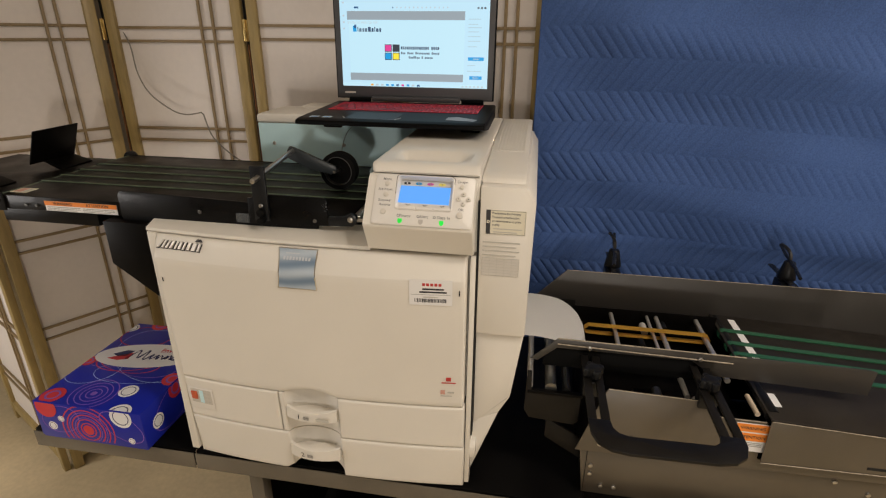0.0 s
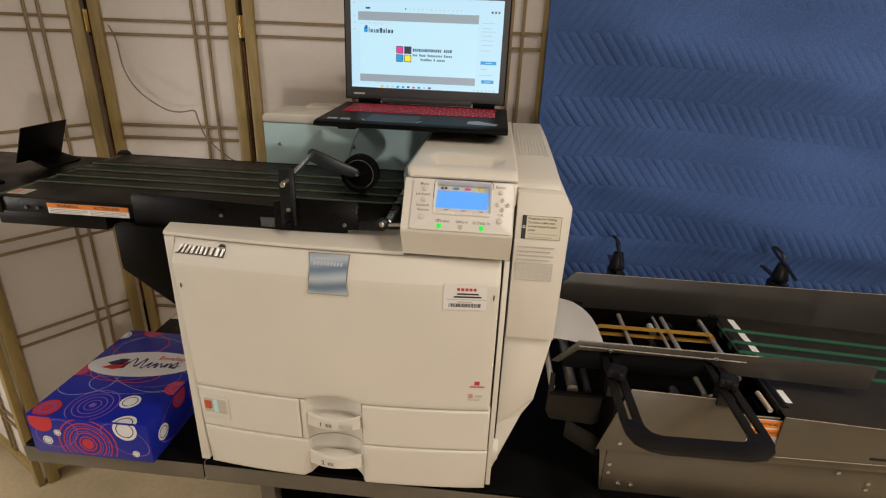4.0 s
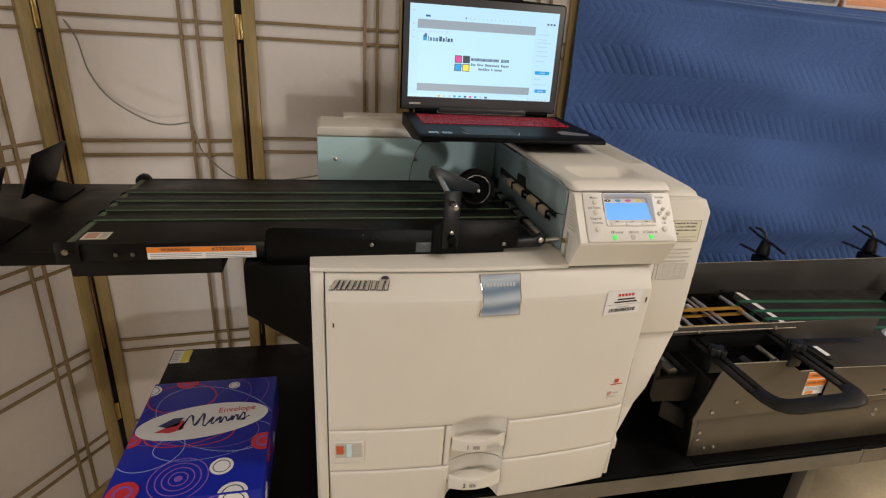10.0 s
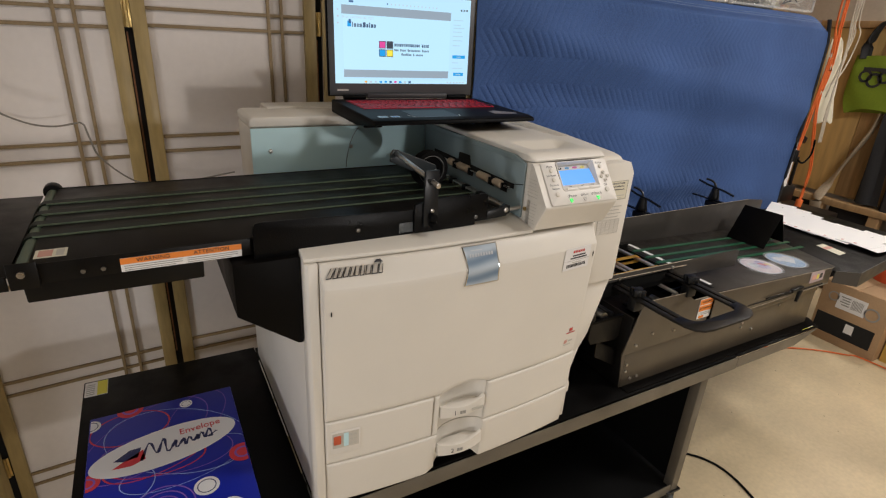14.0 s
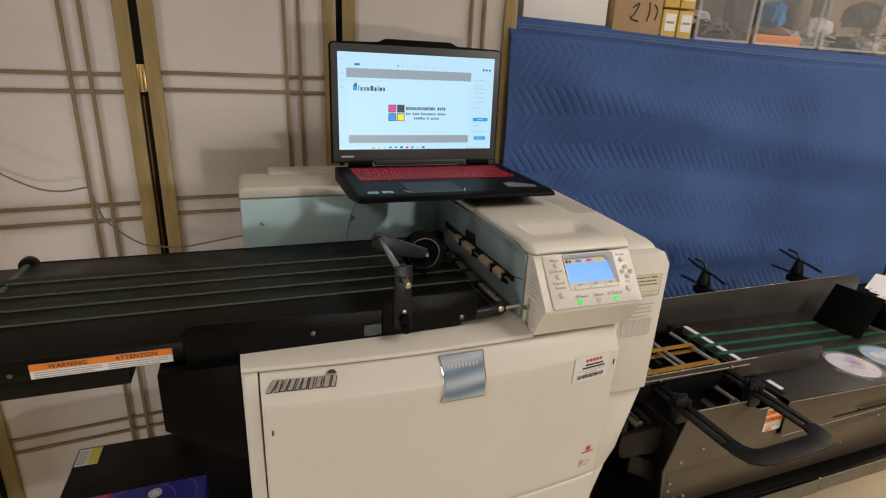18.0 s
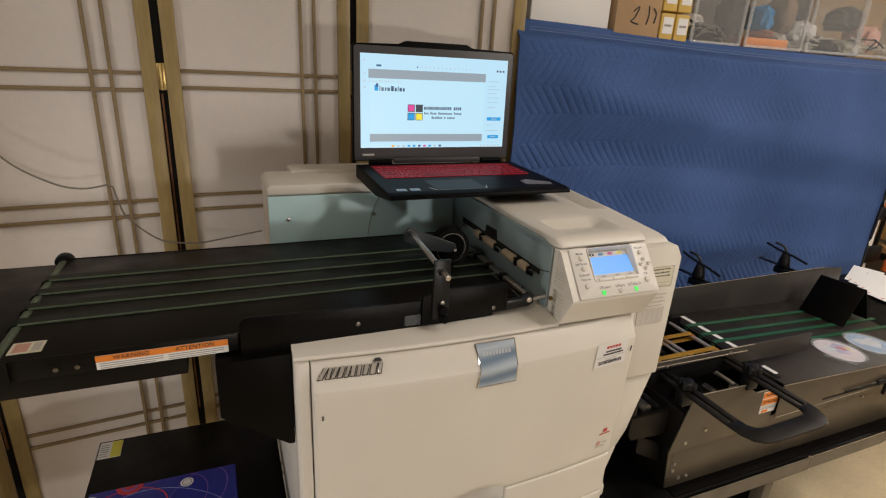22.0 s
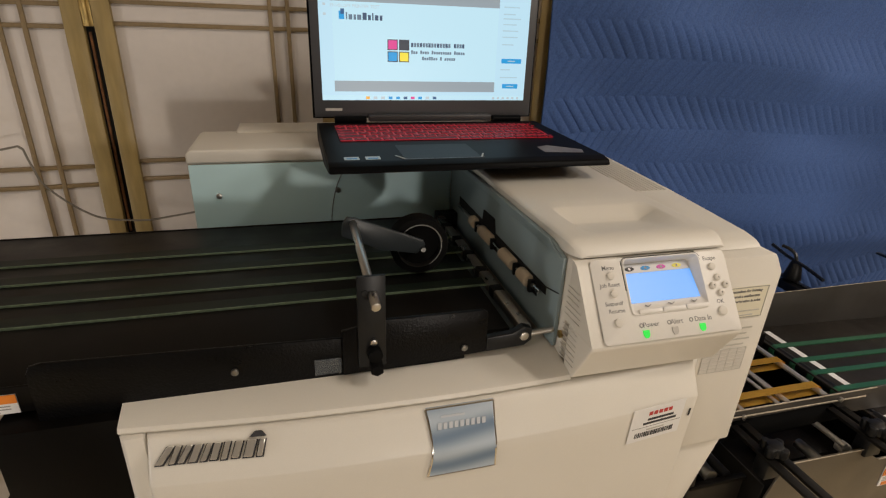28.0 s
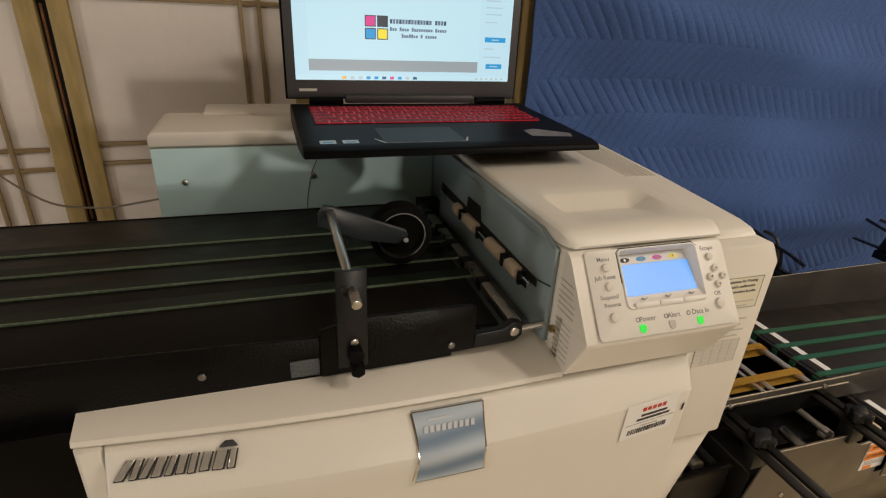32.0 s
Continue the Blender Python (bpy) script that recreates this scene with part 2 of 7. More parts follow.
M["black_gloss"] = material("black_glossy_paint", (0.012, 0.012, 0.013), 0.28, grain=0.2, grain_scale=600, bump=0.4, bump_scale=700, bump_depth=0.0006, rough_var=0.08)
M["black_plastic"] = material("black_plastic", (0.006, 0.006, 0.0065), 0.4, spec=0.3, grain=0.1, grain_scale=500, stain=0.1)
M["dark_gap"] = material("dark_gap", (0.006, 0.006, 0.006), 0.8)
M["steel"] = material("brushed_steel", (0.55, 0.53, 0.50), 0.3, metal=1.0, grain=0.06, grain_scale=400, rough_var=0.08, stretch=(1, 1, 6))
M["chrome"] = material("chrome", (0.75, 0.74, 0.72), 0.12, metal=1.0)
M["belt_green"] = material("green_belt", (0.007, 0.012, 0.008), 0.5, spec=0.25, grain=0.15, grain_scale=300, stain=0.15, stain_scale=9)
M["belt_bright"] = material("bright_green_belt", (0.02, 0.10, 0.05), 0.30, grain=0.1, grain_scale=300, stain=0.1)
M["yellow_belt"] = material("yellow_rubber_belt", (0.62, 0.36, 0.05), 0.5, grain=0.08, grain_scale=300)
M["paper"] = material("white_paper", (0.86, 0.85, 0.83), 0.75, grain=0.01, grain_scale=500, stain=0.02)
M["sticker"] = material("white_sticker", (0.80, 0.79, 0.78), 0.45, stain=0.02)
M["ink"] = material("dark_ink", (0.03, 0.03, 0.035), 0.6)
M["caution_pink"] = material("faded_pink_label", (0.42, 0.34, 0.35), 0.5, stain=0.1, stain_scale=40)
M["ink_grey"] = material("grey_ink", (0.30, 0.29, 0.27), 0.6)
M["ink_faint"] = material("faint_grey_ink", (0.52, 0.50, 0.45), 0.6)
M["red_ink"] = material("red_ink", (0.52, 0.04, 0.04), 0.5)
M["orange"] = material("orange_sticker", (0.80, 0.24, 0.03), 0.45, stain=0.03)
M["yellow"] = material("yellow_sticker", (0.75, 0.68, 0.08), 0.5)
M["gold_wood"] = material("gold_painted_wood", (0.33, 0.24, 0.095), 0.42, grain=0.12, grain_scale=120, stain=0.15, stain_scale=7, stretch=(1, 1, 0.15), rough_var=0.08)
M["raw_edge"] = material("raw_reddish_wood", (0.30, 0.14, 0.06), 0.6, grain=0.3, grain_scale=60, stain=0.4, stain_scale=14)
M["muntin"] = material("dark_gold_muntin", (0.24, 0.17, 0.085), 0.5, grain=0.1, grain_scale=120, stain=0.12, stain_scale=6)
M["rice_paper"] = material("rice_paper", (0.69, 0.635, 0.59), 0.8, grain=0.02, grain_scale=60, stain=0.05, stain_scale=2.5, bump=0.1, bump_scale=90, bump_depth=0.001)
M["concrete"] = material("sealed_concrete", (0.62, 0.505, 0.32), 0.45, grain=0.06, grain_scale=60, stain=0.17, stain_scale=2.6, bump=0.15, bump_scale=40, bump_depth=0.002, rough_var=0.1)
M["wall_paint"] = material("basement_wall", (0.52, 0.46, 0.38), 0.8, grain=0.04, grain_scale=60, stain=0.1, stain_scale=1.5)
M["ceiling_paint"] = material("ceiling_board", (0.72, 0.68, 0.62), 0.85, grain=0.03, stain=0.05)
M["wood"] = material("raw_lumber", (0.42, 0.27, 0.13), 0.6, grain=0.16, grain_scale=40, stain=0.12, stain_scale=5, stretch=(1, 1, 0.1))
M["cardboard"] = material("cardboard", (0.40, 0.26, 0.14), 0.75, grain=0.05, grain_scale=120, stain=0.08, stain_scale=4)
M["laptop_black"] = material("black_laptop_shell", (0.0030, 0.0030, 0.0034), 0.44, spec=0.055, grain=0.1, grain_scale=800)
M["bezel"] = material("grey_screen_bezel", (0.06, 0.06, 0.065), 0.45, grain=0.05, grain_scale=800)
M["rubber"] = material("black_rubber", (0.0035, 0.0035, 0.0035), 0.75, spec=0.1)


def glass(name, color, rough=0.05, alpha_mix=0.75):
    """Thin clear plastic: a see-through sheet with gloss."""
    mat = bpy.data.materials.new(name)
    mat.use_nodes = True
    nt = mat.node_tree
    p = nt.nodes["Principled BSDF"]
    p.inputs["Base Color"].default_value = (*color, 1)
    p.inputs["Roughness"].default_value = rough
    tr = nt.nodes.new("ShaderNodeBsdfTransparent")
    mix = nt.nodes.new("ShaderNodeMixShader")
    mix.inputs[0].default_value = alpha_mix
    nt.links.new(p.outputs[0], mix.inputs[1])
    nt.links.new(tr.outputs[0], mix.inputs[2])
    nt.links.new(mix.outputs[0], nt.nodes["Material Output"].inputs[0])
    return mat


def lit(name, color, strength):
    mat = bpy.data.materials.new(name)
    mat.use_nodes = True
    p = mat.node_tree.nodes["Principled BSDF"]
    p.inputs["Base Color"].default_value = (0.02, 0.02, 0.02, 1)
    p.inputs["Roughness"].default_value = 0.35
    p.inputs["Emission Color"].default_value = (*color, 1)
    p.inputs["Emission Strength"].default_value = strength
    return mat


def badge_material():
    """Blue waves printed on a glossy badge."""
    mat = material("blue_wave_print", (0.25, 0.38, 0.52), 0.45, spec=0.3)
    nt = mat.node_tree
    p = nt.nodes["Principled BSDF"]
    tc = nt.nodes.new("ShaderNodeTexCoord")
    wv = nt.nodes.new("ShaderNodeTexWave")
    wv.wave_type, wv.bands_direction = "BANDS", "Z"
    wv.inputs["Scale"].default_value, wv.inputs["Distortion"].default_value = 9.0, 7.0
    wv.inputs["Detail"].default_value, wv.inputs["Detail Scale"].default_value = 1.0, 0.7
    cr = nt.nodes.new("ShaderNodeValToRGB")
    cr.color_ramp.elements[0].color, cr.color_ramp.elements[1].color = (0.17, 0.24, 0.33, 1), (0.46, 0.53, 0.60, 1)
    nt.links.new(tc.outputs["Object"], wv.inputs["Vector"])
    nt.links.new(wv.outputs["Fac"], cr.inputs[0])
    nt.links.new(cr.outputs[0], p.inputs["Base Color"])
    return mat


M["brass"] = material("aged_brass", (0.55, 0.40, 0.16), 0.35, metal=1.0, stain=0.2, stain_scale=60)
M["cord_white"] = material("grey_cord", (0.20, 0.18, 0.15), 0.6)
M["blanket"] = material("blue_quilted_cotton", (0.056, 0.108, 0.278), 0.8, grain=0.16, grain_scale=260, stain=0.16, stain_scale=3, bump=0.35, bump_scale=700, bump_depth=0.001, spec=0.2)
M["hem_thread"] = material("pale_blue_thread", (0.12, 0.18, 0.34), 0.8)
M["table_black"] = material("black_table_top", (0.0035, 0.0032, 0.0031), 0.42, spec=0.12, grain=0.15, grain_scale=500, stain=0.2, stain_scale=6, bump=0.2, bump_scale=700, bump_depth=0.0004, rough_var=0.1)
M["table_edge"] = material("worn_dark_brown_steel", (0.128, 0.110, 0.084), 0.40, grain=0.1, grain_scale=400, stain=0.15, stain_scale=8, rough_var=0.08)
M["table_inside"] = material("black_cabinet_inside", (0.003, 0.003, 0.003), 0.6, spec=0.12, stain=0.2)
M["caster_grey"] = material("grey_rubber_wheel", (0.10, 0.105, 0.10), 0.6, grain=0.1)
M["chrome_dark"] = material("smoked_chrome", (0.78, 0.76, 0.73), 0.32, metal=0.9)
M["badge"] = badge_material()
M["silver_ink"] = material("silver_print", (0.55, 0.58, 0.62), 0.4)
M["switch_red"] = material("red_switch", (0.55, 0.10, 0.04), 0.4)
M["red_faint"] = material("faded_red_print", (0.62, 0.33, 0.26), 0.6)
M["label_cream"] = material("cream_label", (0.72, 0.68, 0.54), 0.5)
M["table_print"] = material("grey_printed_table", (0.60, 0.57, 0.52), 0.6)
M["panel_white"] = material("off_white_panel", (0.76, 0.73, 0.68), 0.38, grain=0.01)
M["well_grey"] = material("pale_display_mask", (0.60, 0.60, 0.60), 0.4)
M["key_grey"] = material("grey_key", (0.48, 0.45, 0.41), 0.45)
M["cyan"] = material("cyan_mark", (0.03, 0.28, 0.62), 0.5)
M["magenta"] = material("magenta_mark", (0.60, 0.08, 0.40), 0.5)
M["toner_yellow"] = material("yellow_mark", (0.75, 0.68, 0.10), 0.5)
M["lcd"] = lit("lit_blue_display", (0.11, 0.40, 1.0), 1.0)
M["led_green"] = lit("lit_green_lamp", (0.0, 0.86, 0.06), 0.95)
M["slate_blue"] = material("slate_blue_plastic", (0.24, 0.31, 0.33), 0.42, grain=0.02, grain_scale=900, stain=0.05, stain_scale=6)
M["roller_tan"] = material("tan_rubber_roller", (0.55, 0.45, 0.33), 0.6, grain=0.04)
M["speckle"] = material("speckled_black_steel", (0.0035, 0.0034, 0.0036), 0.34, spec=0.14, grain=0.3, grain_scale=300, bump=0.4, bump_scale=420, bump_depth=0.0012, rough_var=0.1)
M["clear_strip"] = glass("clear_plastic_strip", (0.22, 0.24, 0.25), 0.25, 0.75)
M["clear_bin"] = glass("clear_plastic", (0.75, 0.76, 0.76), 0.08, 0.90)
M["blue_box"] = material("printed_blue_card", (0.012, 0.022, 0.33), 0.30, spec=0.3, grain=0.03, grain_scale=300, stain=0.06, stain_scale=6)
M["box_white"] = material("printed_white_card", (0.78, 0.77, 0.78), 0.35)
M["box_red"] = material("printed_red_card", (0.58, 0.03, 0.045), 0.35)
M["box_violet"] = material("printed_violet_card", (0.22, 0.10, 0.46), 0.35)
M["box_pale"] = material("printed_pale_blue_card", (0.30, 0.40, 0.72), 0.35)
M["navy"] = material("navy_print", (0.02, 0.025, 0.11), 0.4)
M["cd_silver"] = material("pale_disc_print", (0.62, 0.66, 0.72), 0.22, stain=0.12, stain_scale=30)
M["cd_blue"] = material("blue_disc_print", (0.30, 0.45, 0.66), 0.22, stain=0.15, stain_scale=30)
M["cd_pink"] = material("pink_disc_print", (0.70, 0.62, 0.66), 0.25, stain=0.15, stain_scale=30)
M["cd_red"] = material("red_disc_print", (0.62, 0.16, 0.20), 0.25, stain=0.1, stain_scale=30)
M["cd_yellow"] = material("yellow_disc_print", (0.76, 0.66, 0.34), 0.25, stain=0.1, stain_scale=30)
M["cd_violet"] = material("violet_disc_print", (0.46, 0.42, 0.62), 0.25, stain=0.15, stain_scale=30)
M["sleeve"] = glass("clear_sleeve", (0.8, 0.82, 0.85), 0.12, 0.86)
M["olive_steel"] = material("brown_black_steel", (0.076, 0.060, 0.040), 0.38, spec=1.0, grain=0.15, grain_scale=500, stain=0.15, stain_scale=6, bump=0.25, bump_scale=800, bump_depth=0.0005, rough_var=0.08)
M["orange_cable"] = material("orange_cable", (0.75, 0.16, 0.03), 0.5)
M["orange_plastic"] = material("orange_plastic", (0.75, 0.25, 0.04), 0.45, stain=0.06)
M["lime"] = material("lime_green_cloth", (0.22, 0.32, 0.02), 0.75, grain=0.06, grain_scale=120, stain=0.1)
M["dark_cloth"] = material("dark_cloth", (0.02, 0.02, 0.022), 0.85, grain=0.15, grain_scale=150, stain=0.2)
M["tan_cloth"] = material("tan_cloth", (0.42, 0.34, 0.24), 0.85, grain=0.1, grain_scale=100, stain=0.1)
# Dark keycaps tinted red, so the backlight's spill sits in their colour.
M["key_red"] = material("red_lit_keycap", (0.090, 0.006, 0.011), 0.45, spec=0.15)
M["key_glow"] = lit("red_key_light", (0.85, 0.018, 0.045), 0.36)
M["scr_white"] = lit("screen_white", (0.52, 0.79, 0.95), 1.0)
M["scr_page"] = lit("screen_page", (0.54, 0.82, 0.96), 1.0)
M["scr_grey"] = lit("screen_grey", (0.30, 0.36, 0.41), 1.0)
M["scr_mid"] = lit("screen_pale_grey", (0.52, 0.62, 0.68), 1.0)
M["scr_black"] = lit("screen_dark", (0.03, 0.04, 0.06), 1.0)
M["scr_blue"] = lit("screen_blue", (0.0, 0.33, 0.74), 1.0)
M["scr_magenta"] = lit("screen_magenta", (0.75, 0.05, 0.30), 1.0)
M["scr_yellow"] = lit("screen_yellow", (0.95, 0.78, 0.05), 1.0)
M["scr_slate"] = lit("screen_slate", (0.12, 0.19, 0.27), 1.0)
M["scr_deep"] = lit("screen_deep_blue", (0.035, 0.075, 0.15), 1.0)
M["scr_faint"] = lit("screen_faint_grey", (0.44, 0.64, 0.75), 1.0)
M["scr_navy"] = lit("screen_navy", (0.02, 0.10, 0.25), 1.0)
M["scr_orange"] = lit("screen_orange", (0.90, 0.45, 0.05), 1.0)
M["key_cream"] = material("cream_key", (0.66, 0.62, 0.55), 0.42, grain=0.02, grain_scale=900)
M["touchpad"] = material("dark_touchpad", (0.004, 0.004, 0.005), 0.4, spec=0.12)
M["bucket"] = material("orange_bucket_plastic", (0.70, 0.10, 0.03), 0.4)
M["yellow_card"] = material("yellow_box_card", (0.62, 0.42, 0.10), 0.6, stain=0.06)
M["roller_green"] = material("dull_green_roller", (0.10, 0.13, 0.09), 0.5, stain=0.2, stain_scale=20)
M["slate_dark"] = material("dark_slate_paint", (0.020, 0.025, 0.028), 0.38, grain=0.1, grain_scale=500, rough_var=0.08)
M["sticker_dim"] = material("pale_blue_sticker", (0.45, 0.55, 0.62), 0.4)
M["sticker_grey"] = material("grey_foil_label", (0.22, 0.21, 0.22), 0.35, stain=0.2, stain_scale=60)
M["grey_steel"] = material("dark_grey_steel", (0.040, 0.0355, 0.031), 0.44, spec=0.7, grain=0.08, grain_scale=500, stain=0.15, stain_scale=5, bump=0.15, bump_scale=800, bump_depth=0.0004, rough_var=0.08)
M["tape"] = material("brown_packing_tape", (0.36, 0.25, 0.13), 0.25)
M["plywood"] = material("plywood_sheathing", (0.46, 0.30, 0.13), 0.6, grain=0.12, grain_scale=30, stain=0.15, stain_scale=3, stretch=(1, 1, 0.12))
M["grit"] = material("dark_grit", (0.22, 0.17, 0.11), 0.9, each=0.3)
# Paler green for the strip along each feeder belt's front edge.
M["belt_edge"] = material("pale_green_belt_edge", (0.12, 0.165, 0.11), 0.6, grain=0.3, grain_scale=250)
M["bracket_black"] = material("satin_black_paint", (0.009, 0.010, 0.0115), 0.36, spec=0.30, grain=0.15, grain_scale=400, rough_var=0.08)
M["pine_panel"] = material("yellow_pine_panel", (0.54, 0.35, 0.13), 0.55, grain=0.14, grain_scale=30, stain=0.15, stain_scale=4, stretch=(1, 1, 0.12))
M["oak_panel"] = material("brown_wood_grain_panel", (0.38, 0.235, 0.10), 0.5, grain=0.25, grain_scale=36, stain=0.15, stain_scale=4, stretch=(1, 1, 0.08))
M["bright_steel"] = material("polished_steel_roller", (0.74, 0.71, 0.66), 0.34, metal=0.8, grain=0.08, grain_scale=300)
M["black_satin"] = material("satin_black_plate", (0.007, 0.006, 0.0052), 0.42, spec=0.25, grain=0.2, grain_scale=400, stain=0.2, stain_scale=12, rough_var=0.1)
M["deck_black"] = material("brown_black_deck", (0.019, 0.0155, 0.0125), 0.44, spec=0.36, grain=0.25, grain_scale=600, stain=0.2, stain_scale=7, bump=0.3, bump_scale=900, bump_depth=0.0005, rough_var=0.1)
M["feeder_black"] = material("satin_black_steel", (0.0048, 0.0040, 0.0034), 0.40, spec=0.18, grain=0.2, grain_scale=700, stain=0.15, stain_scale=8, bump=0.3, bump_scale=900, bump_depth=0.0005, rough_var=0.08)
M["ink_label"] = material("dark_grey_print", (0.19, 0.185, 0.18), 0.6)
M["dark_steel"] = material("blackened_steel", (0.24, 0.235, 0.22), 0.35, metal=1.0)
# Pale colour for the highlights drawn along steel edges.
M["worn_edge"] = material("painted_steel_glint", (0.34, 0.29, 0.22), 0.55, metal=0.2, grain=0.4, grain_scale=90)
M["bin_edge"] = glass("clear_plastic_rim", (0.85, 0.86, 0.86), 0.06, 0.72)
M["cord_beige"] = material("beige_cord", (0.58, 0.53, 0.44), 0.6)

# ---- the room ----
single("floor", box(-4.0, 6.5, -4.5, 4.5, -0.12, 0.0), M["concrete"], "tan sealed concrete basement floor", "floor", kind="structure", smooth=False)
single("wall_north", box(-4.0, 6.5, 4.5, 4.62, 0.0, 2.45), M["wall_paint"], "plain basement wall", "wall", kind="structure", smooth=False)
single("wall_south", box(-4.0, 6.5, -4.62, -4.5, 0.0, 2.45), M["wall_paint"], "plain basement wall", "wall", kind="structure", smooth=False)
single("wall_west", box(-4.12, -4.0, -4.62, 4.62, 0.0, 2.45), M["wall_paint"], "plain basement wall", "wall", kind="structure", smooth=False)
single("wall_east", box(6.5, 6.62, -4.62, 4.62, 0.0, 2.45), M["wall_paint"], "plain basement wall", "wall", kind="structure", smooth=False)
single("ceiling", box(-4.12, 6.62, -4.62, 4.62, 2.45, 2.55), M["ceiling_paint"], "plain pale ceiling", "ceiling", kind="structure", smooth=False)

# ---- folding paper screen behind the machine ----
folding_screen = thing("folding_screen", (-0.3, 0.79, 0), "gold-framed folding room divider with white rice paper panes", "room divider")
SCREEN_TOP = 1.80


def screen_panel(a, c, pair, stile_w=0.036, up=0.0):
    """One leaf from foot point a to foot point c; pair: how far along its double upright bar stands."""
    a, c = Vector((*a, 0)), Vector((*c, 0))
    d = (c - a)
    w = d.length
    m = Matrix.Translation(a) @ Matrix.Rotation(math.atan2(d.y, d.x), 4, "Z")

    def put(name, bm):
        part(name, transformed(bm, m), M["muntin"] if name == "muntin" else M["rice_paper"] if name == "paper" else M["gold_wood"], folding_screen)
    put("paper", box(stile_w * 0.5, w - stile_w * 0.5, 0.004, 0.007, 0.06, SCREEN_TOP - 0.03))
    put("stile", box(0.0045, stile_w, -0.009, 0.011, 0.0, SCREEN_TOP, 0.002))
    put("stile", box(w - stile_w, w - 0.0045, -0.009, 0.011, 0.0, SCREEN_TOP, 0.002))
    put("rail", box(stile_w, w - stile_w, -0.008, 0.010, 0.04, 0.08, 0.002))
    put("rail", box(stile_w, w - stile_w, -0.008, 0.010, SCREEN_TOP - 0.045, SCREEN_TOP - 0.005, 0.002))
    for i in range(5):
        for z in (0.250 + up + 0.3 * i, 0.212 + up + 0.3 * i):
            put("muntin", box(stile_w, w - stile_w, -0.003, 0.0035, z - 0.004, z + 0.004, 0.001))
    for x in pair:
        put("muntin", box(x - 0.004, x + 0.004, -0.0045, 0.002, 0.08, SCREEN_TOP - 0.045, 0.001))
        put("muntin", box(x - 0.004, x + 0.004, 0.0075, 0.012, 0.08, SCREEN_TOP - 0.045, 0.001))


screen_panel((-1.140, 0.405), (-0.937, 0.742), (0.255, 0.288))
screen_panel((-0.928, 0.758), (-0.492, 0.793), (0.302, 0.340), up=-0.004)
screen_panel((-0.483, 0.793), (-0.036, 0.806), (0.318, 0.352), up=0.004)
screen_panel((-0.028, 0.800), (0.403, 0.672), (0.330, 0.362))
screen_panel((-1.595, 0.62), (-1.145, 0.393), (0.33, 0.362))
for hx, hy in ((-0.4875, 0.786), (-0.032, 0.796), (-0.9325, 0.746)):
    for hz in (0.30, 0.95, 1.44):
        hinge = part("hinge", box(hx - 0.0085, hx + 0.0085, hy - 0.0005, hy + 0.001, hz - 0.03, hz + 0.03, 0.0005), M["brass"], folding_screen, "small brass hinge")
        part("knuckle", cyl((hx, hy - 0.003, hz - 0.03), (hx, hy - 0.003, hz + 0.03), 0.004, 10), M["brass"], hinge)

for hx, hy in ((-0.4875, 0.806), (-0.032, 0.815), (-0.9325, 0.764)):
    # Added dark strip that gives the hinge gap its shade and stops light leaking through.
    part("felt_strip", box(hx - 0.011, hx + 0.011, hy, hy + 0.003, 0.01, SCREEN_TOP - 0.01), M["dark_gap"], folding_screen, "added dark strip standing in for shade in the hinge gap")

    part("raw_edge", box(hx - 0.0060, hx - 0.0022, hy - 0.006, hy - 0.0005, 0.52, 0.91), M["raw_edge"], folding_screen, "unpainted reddish wood edge in the hinge gap")
    part("raw_edge", box(hx - 0.0060, hx - 0.0022, hy - 0.006, hy - 0.0005, 1.00, 1.40), M["raw_edge"], folding_screen)

# thin white cord hanging on the screen
cord_pts = smooth_line([(-0.925, 0.785, 1.56), (-0.899, 0.775, 1.463), (-0.858, 0.755, 1.395), (-0.835, 0.735, 1.317), (-0.790, 0.715, 1.258), (-0.716, 0.700, 1.214), (-0.661, 0.690, 1.203), (-0.610, 0.688, 1.211)])
cord_pts += smooth_line([(-0.603, 0.688, 1.205), (-0.597, 0.690, 1.173), (-0.584, 0.700, 1.127), (-0.526, 0.720, 1.064), (-0.460, 0.735, 1.045)])
cord_pts += smooth_line([(-0.43, 0.740, 1.043), (-0.343, 0.750, 1.053), (-0.29, 0.750, 1.061)])
single("cord", tube(cord_pts, 0.0021, 6), M["cord_white"], "thin pale grey cord hanging along the paper screen", "cord")

